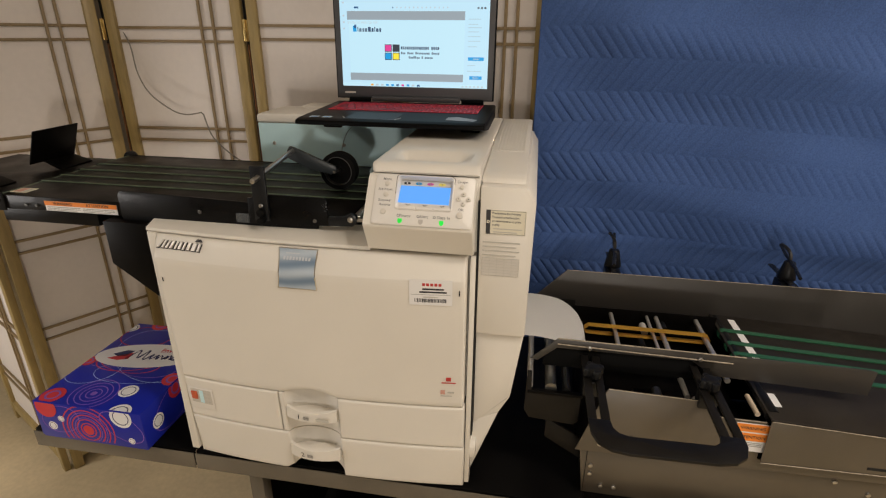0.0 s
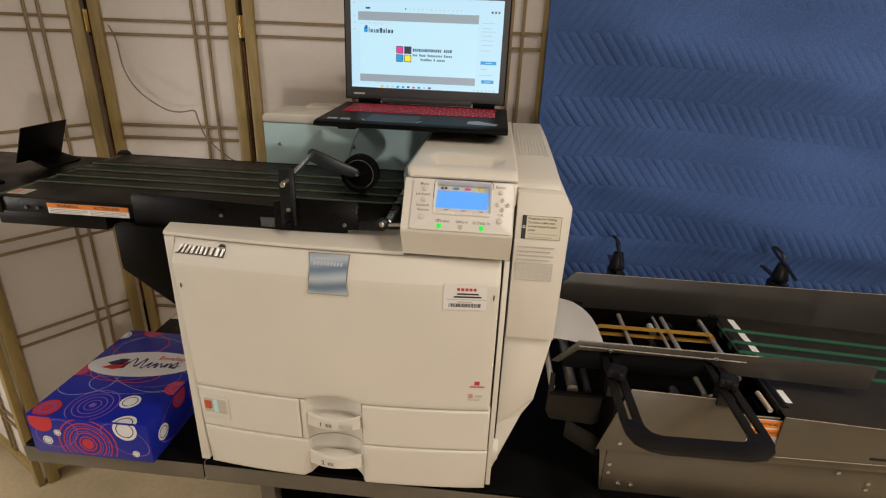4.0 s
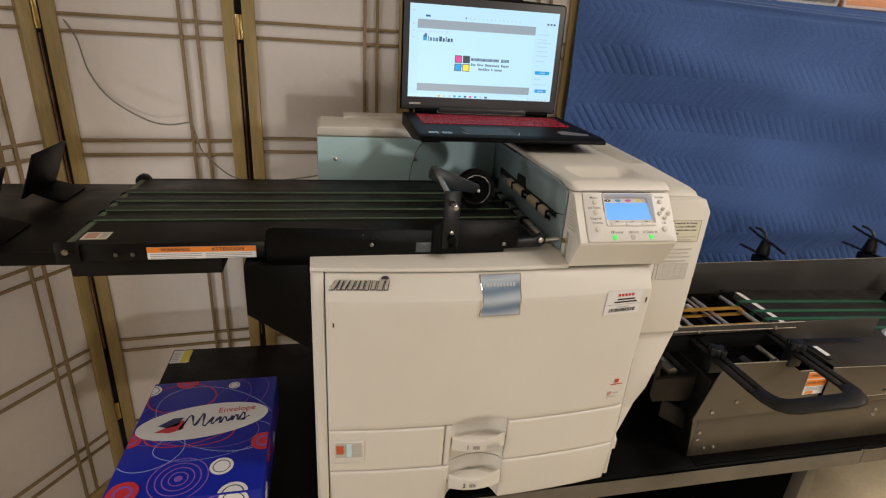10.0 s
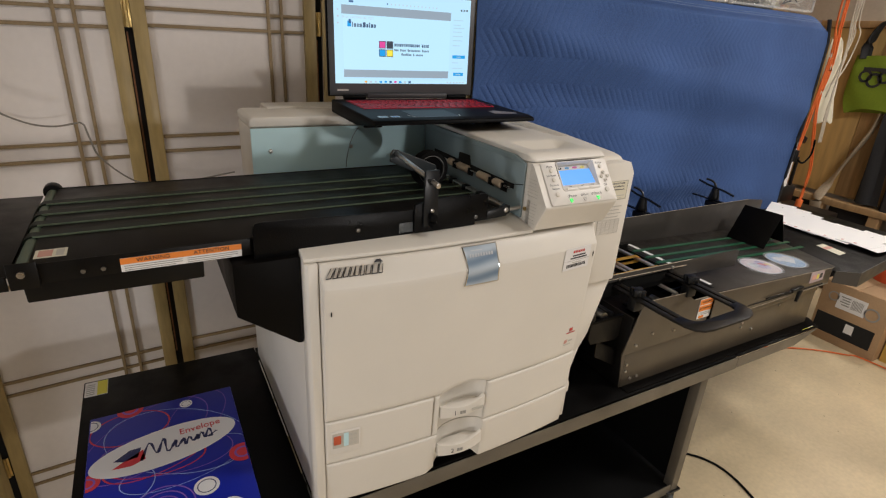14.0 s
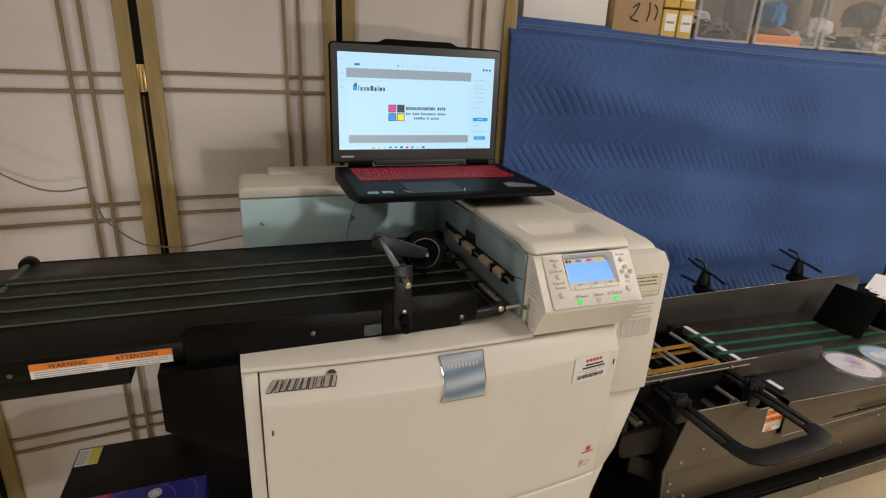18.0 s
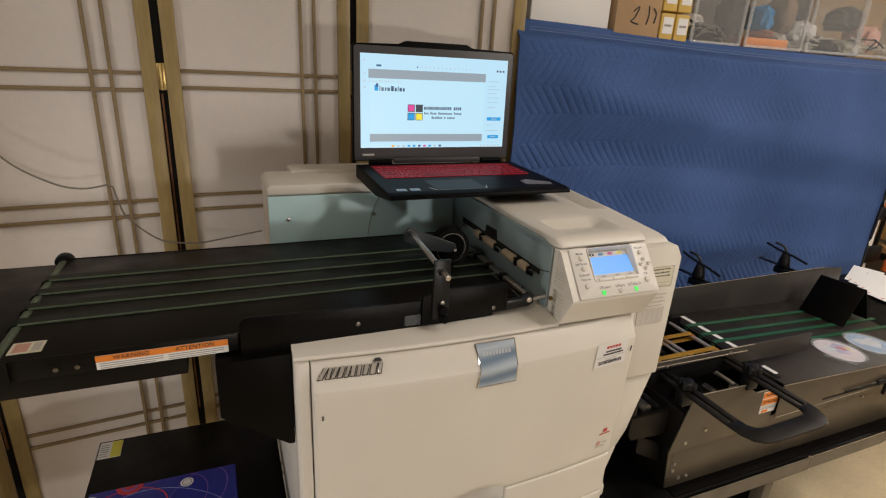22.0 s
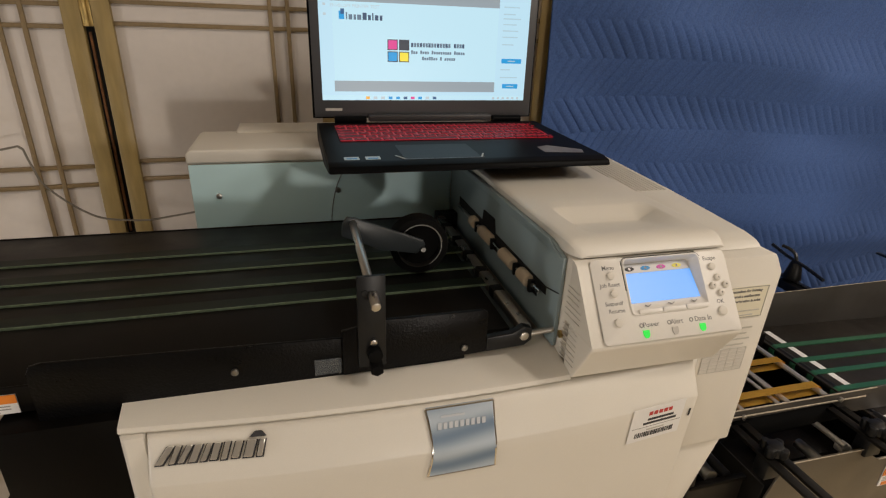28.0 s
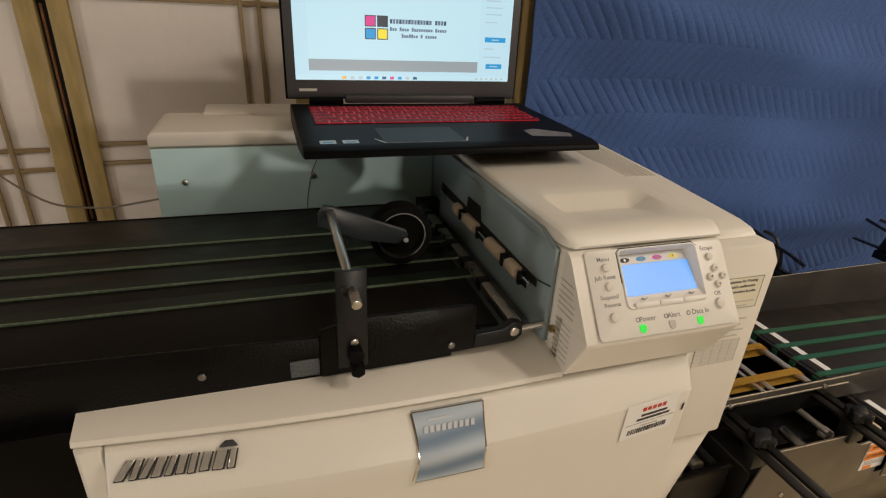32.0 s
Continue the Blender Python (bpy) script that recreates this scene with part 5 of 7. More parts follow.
# side guide with rounded corner
part("side_guide", prism([(-0.368, 1.103), (0.02, 1.117), (0.02, 1.152), (-0.105, 1.158), (-0.355, 1.166), (-0.364, 1.164), (-0.368, 1.156)], "y", 0.0300, 0.0335, 0.0006), M["speckle"], feeder)
part("guide_plate", prism([(-0.106, 1.119), (0.041, 1.126), (0.041, 1.172), (0.036, 1.1755), (-0.066, 1.1765), (-0.106, 1.168)], "y", 0.0245, 0.0290, 0.0006), M["speckle"], feeder)
part("clear_tab", box(-0.133, -0.1075, 0.0265, 0.0285, 1.121, 1.138, 0.0004), M["clear_strip"], feeder, "small clear plastic tab")
for bx_, bz_ in ((-0.205, 1.135), (0.017, 1.134)):
    part("bolt", cyl((bx_, 0.0225 if bx_ > 0 else 0.0275, bz_), (bx_, 0.0305, bz_), 0.0036, 12, bevel=0.0006), M["dark_steel"], feeder)
part("end_bracket", prism([(0.0412, 1.126), (0.084, 1.128), (0.092, 1.134), (0.0915, 1.148), (0.082, 1.151), (0.070, 1.144), (0.0412, 1.142)], "y", 0.0240, 0.0330, 0.0008), M["bracket_black"], feeder)
part("bolt", cyl((0.082, 0.0205, 1.141), (0.082, 0.0245, 1.141), 0.0050, 12, bevel=0.0008), M["steel"], feeder)
part("rod_end", cyl((0.090, 0.030, 1.138), (0.119, 0.030, 1.140), 0.0035, 12), M["steel"], feeder)
part("feed_roller", box(0.0830, 0.0960, 0.035, 0.404, 1.1340, 1.1455, 0.002), M["steel"], feeder)
for ry in (0.125, 0.180, 0.235, 0.290, 0.345):
    part("roller_sleeve", box(0.0822, 0.0968, ry - 0.008, ry + 0.008, 1.1332, 1.1463, 0.002), M["black_plastic"], feeder)
part("roller_block", box(0.083, 0.1175, 0.385, 0.405, 1.120, 1.150, 0.001), M["black_plastic"], feeder)
# upright bracket, shaft, arm and pressure wheel
part("bracket", prism([(0.0185, 1.130), (0.0235, 1.130), (0.0235, 1.2270), (0.0185, 1.2275)], "x", -0.0915, -0.0650, 0.0007), M["bracket_black"], feeder)
part("thumb_screw", cyl((-0.0765, 0.008, 1.1465), (-0.0765, 0.0185, 1.1465), 0.0075, 8, bevel=0.0016), M["rubber"], feeder)
part("thumb_screw", cyl((-0.0755, 0.004, 1.1330), (-0.0755, 0.0185, 1.1345), 0.0068, 6, bevel=0.0018), M["rubber"], feeder)
part("bolt", cyl((-0.077, 0.0150, 1.158), (-0.077, 0.0186, 1.158), 0.0036, 10, bevel=0.0006), M["steel"], feeder)
part("shaft", cyl((-0.0770, -0.002, 1.2060), (-0.0780, 0.172, 1.2250), 0.0046, 16, bevel=0.001), M["steel"], feeder)
part("shaft_hole", cyl((-0.0845, 0.0172, 1.2110), (-0.0845, 0.0186, 1.2110), 0.0030, 12), M["dark_gap"], feeder)
arm_ = prism([(-0.0850, 1.2325), (-0.0760, 1.2310), (0.0060, 1.1975), (0.0085, 1.1905), (-0.0020, 1.1805), (-0.0460, 1.1890), (-0.0915, 1.2095), (-0.0905, 1.2240)], "y", 0.1640, 0.1690, 0.0012)
part("wheel_arm", arm_, M["slate_dark"], feeder)
wheel = part("pressure_wheel", ring(0, 0, 0.0285, 0.0365, -0.011, 0.011, 44), M["rubber"], feeder, "black rubber pressure wheel with a bright hub rim")
wheel.matrix_basis = Matrix.Translation(Vector((0.0050, 0.190, 1.1840)) - BASE[feeder.name]) @ Matrix.Rotation(radians(90), 4, "X") @ Matrix.Translation(BASE[feeder.name])
BASE[wheel.name] = BASE[feeder.name]
part("hub", transformed(disc(0, 0, 0.0288, -0.006, 0.002, 32), Matrix.Identity(4)), M["rubber"], wheel)
part("hub_rim", ring(0, 0, 0.0272, 0.0286, 0.0022, 0.0112, 44), M["dark_steel"], wheel)
part("hub_cap", transformed(disc(0, 0, 0.007, -0.008, 0.012, 20), Matrix.Identity(4)), M["rubber"], wheel)
part("axle", cyl((0.0050, 0.160, 1.1870), (0.0050, 0.200, 1.1850), 0.0030, 12), M["dark_steel"], feeder)
# drive housing hanging left of the printer
housing = prism([(-0.402, 1.1080), (-0.3035, 1.1080), (-0.3035, 0.955), (-0.312, 0.955), (-0.402, 1.022)], "y", 0.018, 0.30, 0.002)
part("drive_housing", housing, M["black_metal"], feeder)


def stop_tent(name, foot, yaw, w, h, d, label, short=0.0):
    """A bent steel stop: two plates leaning together; short: how far its left plate ends above the deck."""
    t = thing(name, foot, label, "paper stop")
    k = 1 - short / h
    b = prism([(-d * k, short), (-d * k + 0.003, short), (0.0015, h - 0.004), (d * 0.9, 0), (d * 0.9 + 0.003, 0), (0.003, h), (-0.001, h)], "y", -w / 2, w / 2, 0.0006)
    b = transformed(b, Matrix.Translation(foot) @ Matrix.Rotation(radians(yaw), 4, "Z"))
    part("bent_plate", b, M["black_metal"], t)
    part("foot_magnet", transformed(box(-d * 0.3, d * 0.4, -w * 0.3, w * 0.3, 0.0, 0.010, 0.001), Matrix.Translation(foot) @ Matrix.Rotation(radians(yaw), 4, "Z")), M["black_plastic"], t)


def bent_stop(y0, y1, label):
    """A steel stop: a leaning upper plate folded over a narrower foot that rests on the deck."""
    t = thing("paper_stop", (-0.79, (y0 + y1) / 2, 1.1192), label, "paper stop")
    part("upper_plate", prism([(-0.8085, 1.1375), (-0.8055, 1.1365), (-0.7735, 1.2165), (-0.7765, 1.2175)], "y", y0, y1, 0.0006), M["black_metal"], t)
    part("lower_plate", prism([(-0.8080, 1.1360), (-0.8050, 1.1372), (-0.7560, 1.1225), (-0.7560, 1.1193), (-0.7700, 1.1193)], "y", y0 + 0.038, y1 - 0.002, 0.0005), M["black_metal"], t)


bent_stop(0.2725, 0.4050, "black bent steel paper stop at the back of the feeder extension")
bent_stop(0.0560, 0.1850, "black bent steel paper stop at the front of the feeder extension")

# ---- laptop ----
laptop = thing("laptop", (0.096, 0.37, 1.2465), "open black gaming laptop with red lit keys", "laptop")
LX0, LX1, LY0, LY1 = -0.0985, 0.2875, 0.2260, 0.4930
part("base", prism([(LY0, 1.2660), (LY0 + 0.004, 1.2735), (LY0 + 0.02, 1.2765), (LY1 - 0.01, 1.2830), (LY1, 1.2810), (LY1, 1.2536), (0.33, 1.2500), (LY0 + 0.03, 1.2600)], "x", LX0, LX1, 0.0022), M["laptop_black"], laptop)
for fx in (LX0 + 0.04, LX1 - 0.04):
    for fy in (0.335, 0.46) if fx > 0 else (0.335,):
        part("rubber_foot", box(fx - 0.02, fx + 0.02, fy - 0.005, fy + 0.005, 1.2434, 1.2535, 0.001), M["rubber"], laptop)
DP = plane_at((0.0, LY0 + 0.02, 1.2766), (1, 0, 0), (0, 1, 0.0260))


def on_deck(b):
    return transformed(b, DP)


part("key_bed", on_deck(box(LX0 + 0.0256, LX1 - 0.0275, 0.1072, 0.2165, 0.0002, 0.0006)), M["key_glow"], laptop, "red keyboard backlight")
kw = 0.0182
for r in range(6):
    y0 = 0.1065 + r * 0.0187
    hgt = 0.0168 if r < 5 else 0.0130
    x = LX0 + 0.025
    while x < LX1 - 0.030:
        w = kw
        if r == 0 and x < LX0 + 0.08:
            w = 0.021
        if r == 0 and LX0 + 0.10 < x < LX0 + 0.12:
            w = 0.098
        if r in (1, 2, 3) and x < LX0 + 0.028:
            w = (0.040, 0.032, 0.027)[r - 1]
        w = min(w, LX1 - 0.0255 - x)
        if w > 0.006:
            cap = part("key", on_deck(box(x, x + w - 0.0030, y0, y0 + hgt - 0.0030, 0.0006, 0.0020, 0.0005, 1)), M["key_red"], laptop)
            if w < 0.05:
                part("key_legend", on_deck(box(x + 0.0045, x + 0.0095, y0 + hgt * 0.42, y0 + hgt * 0.58, 0.0020, 0.0023)), M["key_glow"], cap)
            part("key_rim", on_deck(box(x + 0.0006, x + w - 0.0036, y0 - 0.0010, y0 - 0.0001, 0.0006, 0.0019)), M["key_glow"], cap)
        x += w
part("touchpad", on_deck(box(0.000, 0.105, 0.006, 0.078, 0.0001, 0.0005)), M["touchpad"], laptop)
part("touchpad_rim", on_deck(prism([(-0.003, 0.004), (0.0, 0.002), (0.105, 0.002), (0.108, 0.004), (0.105, 0.0055), (0.0, 0.0055)], "z", 0.0001, 0.0005)), M["bezel"], laptop)
for x_ in (-0.077, -0.050):
    st = part("palm_sticker", on_deck(box(x_, x_ + 0.019, 0.006, 0.020, 0.0002, 0.0005)), M["sticker_dim"], laptop, "small pale blue maker's sticker")
    part("sticker_mark", on_deck(box(x_ + 0.003, x_ + 0.016, 0.009, 0.013, 0.0005, 0.0007)), M["cyan"], st)
part("palm_label", on_deck(prism([(0.205, 0.020), (0.262, 0.012), (0.268, 0.030), (0.225, 0.058), (0.206, 0.050)], "z", 0.0002, 0.0005)), M["sticker_grey"], laptop, "grey foil spec label")
for hx in (LX0 + 0.055, LX1 - 0.055):
    part("hinge", cyl((hx - 0.026, LY1 - 0.004, 1.2860), (hx + 0.026, LY1 - 0.004, 1.2860), 0.0065, 14), M["laptop_black"], laptop)
for k in range(9):
    part("vent_fin", box(LX1 - 0.079 + 0.0058 * k, LX1 - 0.0758 + 0.0058 * k, LY1 + 0.0046, LY1 + 0.0075, 1.2800, 1.2900, 0.0004), M["bezel"], laptop)
# Two light slivers paint the bright reflections at the touchpad's lower corners.
for x_ in (-0.0015, 0.1035):
    part("touchpad_rim", on_deck(prism([(x_, 0.004), (x_ + 0.003, 0.004), (x_ + (0.010 if x_ > 0.05 else -0.007), 0.022), (x_ + (0.008 if x_ > 0.05 else -0.009), 0.022)], "z", 0.0005, 0.0008)), M["key_grey"], laptop)
part("hinge_bar", box(LX0 + 0.085, LX1 - 0.085, LY1 - 0.010, LY1 + 0.004, 1.2835, 1.2950, 0.003), M["bezel"], laptop)
LP = plane_at((0.0890, LY1 + 0.0015, 1.2885), (1, 0, 0), (0, 0.030, 1))


def on_lid(b):
    return transformed(b, LP)


W2, HL = 0.1925, 0.250
lid = part("lid", on_lid(prism([(-W2, 0.0), (W2, 0.0), (W2, HL - 0.010), (W2 - 0.006, HL - 0.004), (0.085, HL - 0.001), (0.070, HL + 0.006), (-0.075, HL + 0.006), (-0.090, HL - 0.001), (-W2 + 0.006, HL - 0.004), (-W2, HL - 0.010)], "z", -0.010, -0.001, 0.0015)), M["laptop_black"], laptop)
part("bezel", on_lid(prism([(-W2 + 0.003, 0.002), (W2 - 0.003, 0.002), (W2 - 0.003, HL - 0.011), (W2 - 0.008, HL - 0.007), (-W2 + 0.008, HL - 0.007), (-W2 + 0.003, HL - 0.011)], "z", -0.0012, 0.0004, 0.0003)), M["bezel"], lid)
part("maker_mark", on_lid(box(-0.172, -0.145, 0.012, 0.016, 0.0004, 0.0006)), M["key_grey"], lid)
SX0, SX1, SZ0, SZ1 = -0.1760, 0.1760, 0.0290, 0.2270
display = part("display", on_lid(box(SX0, SX1, SZ0, SZ1, 0.0004, 0.0008)), M["scr_white"], lid, "lit screen showing an envelope layout")


def on_screen(name, u0, u1, v0, v1, key, layer=1):
    w, h = SX1 - SX0, SZ1 - SZ0
    part(name, on_lid(box(SX0 + u0 * w, SX0 + u1 * w, SZ1 - v1 * h, SZ1 - v0 * h, 0.0004 + 0.0004 * layer, 0.0008 + 0.0003 * layer)), M[key], display)


on_screen("page", 0.06, 0.84, 0.150, 0.93, "scr_page")
on_screen("grey_bar", 0.050, 0.842, 0.158, 0.252, "scr_grey", 2)
on_screen("grey_bar", 0.058, 0.838, 0.846, 0.930, "scr_grey", 2)
on_screen("picture_mark", 0.088, 0.112, 0.322, 0.382, "scr_blue", 2)
on_screen("picture_mark", 0.096, 0.112, 0.306, 0.345, "scr_navy", 3)
for k, w_ in enumerate((0.006, 0.016, 0.011, 0.018, 0.018, 0.013, 0.006, 0.016, 0.012)):
    u_ = 0.119 + (0.0, 0.012, 0.034, 0.050, 0.074, 0.098, 0.117, 0.129, 0.151)[k]
    on_screen("title_mark", u_, u_ + w_, 0.330 if k in (0, 4, 6) else 0.345, 0.383, "scr_slate" if k < 4 else "scr_deep", 2)
part("heading", on_lid(transformed(letters("ENVELOPE PRINTER TEST", 0.0068, 0.0003), Matrix.Translation((SX0 + 0.160 * 0.352, SZ1 - 0.285 * 0.198, 0.0017)))), M["scr_mid"], display, smooth=False)
for u, v, key in ((0.304, 0.520, "scr_magenta"), (0.358, 0.520, "scr_black"), (0.304, 0.612, "scr_blue"), (0.358, 0.612, "scr_yellow")):
    on_screen("colour_square", u, u + 0.048, v, v + 0.082, "scr_black", 2)
    on_screen("colour_square", u + 0.004, u + 0.044, v + 0.007, v + 0.075, key, 3)
for k in range(19):
    if k != 14:
        u_ = 0.415 + 0.0138 * k
        on_screen("name_bar", u_, u_ + 0.0108, 0.542, 0.574, "scr_slate" if k % 3 else "scr_deep", 2)
for n_, u0_, v0_, gaps in ((24, 0.415, 0.600, (3, 8, 18)), (15, 0.468, 0.648, (7, 9))):
    for k in range(n_):
        if k not in gaps:
            u_ = u0_ + 0.0110 * k
            on_screen("address_bar", u_, u_ + 0.0086, v0_ + (0.0 if k in (0, 4, 9, 19) or n_ < 20 and k in (0, 3, 8) else 0.007), v0_ + 0.027, "scr_slate", 2)
for u, v in ((0.02, 0.06), (0.02, 0.20), (0.02, 0.27), (0.02, 0.34)):
    on_screen("icon", u, u + 0.012, v, v + 0.018, "scr_mid", 2)
for k in range(14):
    on_screen("icon", 0.36 + 0.028 * k, 0.368 + 0.028 * k, 0.112, 0.128, "scr_mid" if k else "scr_navy", 2)
on_screen("icon", 0.10, 0.13, 0.11, 0.13, "scr_navy", 2)
for k in range(3):
    on_screen("icon", 0.92 + 0.022 * k, 0.932 + 0.022 * k, 0.115, 0.135, "scr_black", 2)
for v, w_ in ((0.235, 0.08), (0.29, 0.06), (0.325, 0.09), (0.37, 0.07), (0.42, 0.08), (0.47, 0.08), (0.53, 0.06), (0.735, 0.05), (0.80, 0.09)):
    on_screen("panel_line", 0.865, 0.865 + w_, v, v + 0.010, "scr_faint", 2)
for v in (0.650, 0.860):
    on_screen("button", 0.868 if v < 0.7 else 0.880, 0.972 if v < 0.7 else 0.962, v, v + 0.038, "scr_blue", 2)
    on_screen("button_text", 0.900, 0.940, v + 0.015, v + 0.023, "scr_mid", 3)
on_screen("task_bar", 0.0, 1.0, 0.962, 1.0, "scr_page", 1)
for k, key in enumerate(("scr_orange", "scr_mid", "scr_mid", "scr_blue", "scr_blue", "scr_navy", "scr_magenta", "scr_blue", "scr_mid", "scr_navy")):
    on_screen("task_icon", 0.20 + 0.036 * k, 0.218 + 0.036 * k, 0.970, 0.992, key, 2)
for k in range(6):
    on_screen("task_icon", 0.83 + 0.026 * k, 0.842 + 0.026 * k, 0.972, 0.990, "scr_mid", 2)

# ---- delivery conveyor on the right-hand side of the table ----
conveyor = thing("delivery_conveyor", (0.95, 0.22, TOP), "black steel delivery conveyor with green belts and side guides", "conveyor")


def deck_z(x):
    return 0.826 - 0.045 * (x - 0.84)


# main cabinet
part("front_plate", prism([(0.502, 0.700), (1.395, 0.716), (1.395, 0.730), (0.82, 0.730), (0.82, 0.812), (0.745, 0.812), (0.70, 0.842), (0.548, 0.846), (0.545, 0.842)], "y", 0.032, 0.0355, 0.0008), M["olive_steel"], conveyor)
part("base_front", prism([(0.525, TOP + 0.002), (1.405, TOP + 0.002), (1.405, 0.7155), (0.512, 0.699)], "y", 0.040, 0.0435, 0.0008), M["olive_steel"], conveyor)
part("base_side", prism([(0.040, TOP + 0.002), (0.42, TOP + 0.002), (0.42, 0.80), (0.040, 0.80)], "x", 0.5255, 0.5285, 0.0008), M["black_satin"], conveyor)
part("base_right", prism([(0.040, TOP + 0.002), (0.42, TOP + 0.002), (0.42, 0.79), (0.040, 0.79)], "x", 1.4025, 1.4055, 0.0008), M["olive_steel"], conveyor)
part("foot_flange", box(0.53, 1.40, 0.012, 0.0395, TOP + 0.0005, TOP + 0.0035, 0.0008), M["black_metal"], conveyor)
part("apron", hexa([(0.822, 0.022, 0.731), (1.425, 0.022, 0.742), (1.425, 0.0245, 0.742), (0.822, 0.0245, 0.731),
                    (0.822, 0.022, 0.822), (1.425, 0.022, deck_z(1.42) - 0.003), (1.425, 0.0245, deck_z(1.42) - 0.003), (0.822, 0.0245, 0.822)], 0.0006), M["olive_steel"], conveyor)
part("deck", hexa([(0.82, 0.022, deck_z(0.82) - 0.003), (0.82, 0.40, deck_z(0.82) - 0.003), (1.56, 0.40, deck_z(1.56) - 0.003), (1.44, 0.022, deck_z(1.44) - 0.003),
                   (0.82, 0.022, deck_z(0.82)), (0.82, 0.40, deck_z(0.82)), (1.56, 0.40, deck_z(1.56)), (1.44, 0.022, deck_z(1.44))], 0.0008), M["deck_black"], conveyor)
part("slot_line", box(0.99, 1.39, 0.0212, 0.0222, 0.745, 0.750), M["dark_gap"], conveyor)
part("rear_guide", prism([(0.405, 0.828), (0.484, 0.912), (1.50, 0.912), (1.60, 0.900), (1.60, 0.775), (0.405, 0.800)], "y", 0.4005, 0.4035, 0.0008), M["grey_steel"], conveyor)
part("rear_panel", box(0.53, 1.40, 0.405, 0.4075, TOP + 0.002, 0.80, 0.0008), M["black_metal"], conveyor)
part("front_guide", prism([(0.405, 0.850), (0.455, 0.900), (0.99, 0.896), (1.006, 0.893), (1.003, 0.843), (0.74, 0.852), (0.70, 0.880), (0.455, 0.880), (0.42, 0.848)], "y", 0.0995, 0.1025, 0.0006), M["grey_steel"], conveyor)
# Black sheet added under the guide in place of the shaded interior.
part("guide_skirt", prism([(0.430, 0.836), (0.745, 0.836), (0.745, 0.8515), (0.702, 0.8795), (0.456, 0.8795), (0.430, 0.853)], "y", 0.1035, 0.1060, 0.0005), M["rubber"], conveyor)
# Thin pale rods paint the highlights on the guide and plate edges.
part("guide_edge", cyl((0.455, 0.0990, 0.9010), (0.79, 0.0990, 0.8975), 0.0013, 6), M["worn_edge"], conveyor)
part("guide_edge", cyl((0.455, 0.0985, 0.8890), (0.77, 0.0985, 0.8830), 0.0014, 6), M["worn_edge"], conveyor)
for p0, p1 in (((0.548, 0.0312, 0.8465), (0.700, 0.0312, 0.8425)), ((0.822, 0.0214, 0.7315), (1.425, 0.0214, 0.7425)), ((0.484, 0.3998, 0.9125), (1.50, 0.3998, 0.9125)), ((0.745, 0.0312, 0.8125), (0.820, 0.0312, 0.8125)), ((0.822, 0.0214, 0.8225), (1.425, 0.0214, deck_z(1.42) - 0.0025))):
    part("worn_edge", cyl(p0, p1, 0.0009, 6), M["worn_edge"], conveyor)
# belts
for y_ in (0.178, 0.229, 0.271, 0.324):
    part("belt", hexa([(0.830, y_ - 0.006, deck_z(0.830) + 0.0007), (1.53, y_ - 0.006, deck_z(1.53) + 0.0007), (1.53, y_ + 0.006, deck_z(1.53) + 0.0007), (0.830, y_ + 0.006, deck_z(0.830) + 0.0007),
                       (0.830, y_ - 0.006, deck_z(0.830) + 0.0030), (1.53, y_ - 0.006, deck_z(1.53) + 0.0030), (1.53, y_ + 0.006, deck_z(1.53) + 0.0030), (0.830, y_ + 0.006, deck_z(0.830) + 0.0030)]), M["belt_bright"], conveyor)
    part("belt_turn", cyl((0.830, y_ - 0.006, deck_z(0.835) - 0.0085), (0.830, y_ + 0.006, deck_z(0.835) - 0.0085), 0.0115, 18), M["belt_bright"], conveyor)
part("white_strip", hexa([(0.856, 0.184, deck_z(0.856) + 0.0001), (0.871, 0.184, deck_z(0.871) + 0.0001), (0.871, 0.382, deck_z(0.871) + 0.0001), (0.856, 0.382, deck_z(0.856) + 0.0001),
                          (0.856, 0.184, deck_z(0.856) + 0.0005), (0.871, 0.184, deck_z(0.871) + 0.0005), (0.871, 0.382, deck_z(0.871) + 0.0005), (0.856, 0.382, deck_z(0.856) + 0.0005)]), M["sticker"], conveyor, "white tape strip under the belts")
part("white_pad", box(0.836, 0.852, 0.062, 0.100, deck_z(0.85) + 0.0003, deck_z(0.85) + 0.0013), M["sticker"], conveyor)
part("belt_roller", cyl((0.832, 0.110, deck_z(0.835) - 0.0085), (0.832, 0.395, deck_z(0.835) - 0.0085), 0.0105, 16), M["black_plastic"], conveyor)
part("black_roller", cyl((0.832, 0.045, deck_z(0.835) - 0.0095), (0.832, 0.108, deck_z(0.835) - 0.0095), 0.0128, 18), M["black_plastic"], conveyor)
part("drive_rod", cyl((0.808, 0.046, 0.8165), (0.808, 0.100, 0.8165), 0.0046, 12), M["roller_tan"], conveyor)
# transport rollers between printer and belts
for x_, r_ in ((0.588, 0.0048), (0.668, 0.0036), (0.688, 0.0050), (0.775, 0.0055)):
    part("steel_roller", cyl((x_, 0.050 if x_ == 0.688 else 0.115, 0.834), (x_, 0.344, 0.834), r_, 16), M["bright_steel"], conveyor)
part("wide_roller", cyl((0.645, 0.050, 0.812), (0.645, 0.094, 0.812), 0.0085, 18, bevel=0.001), M["dark_steel"], conveyor)
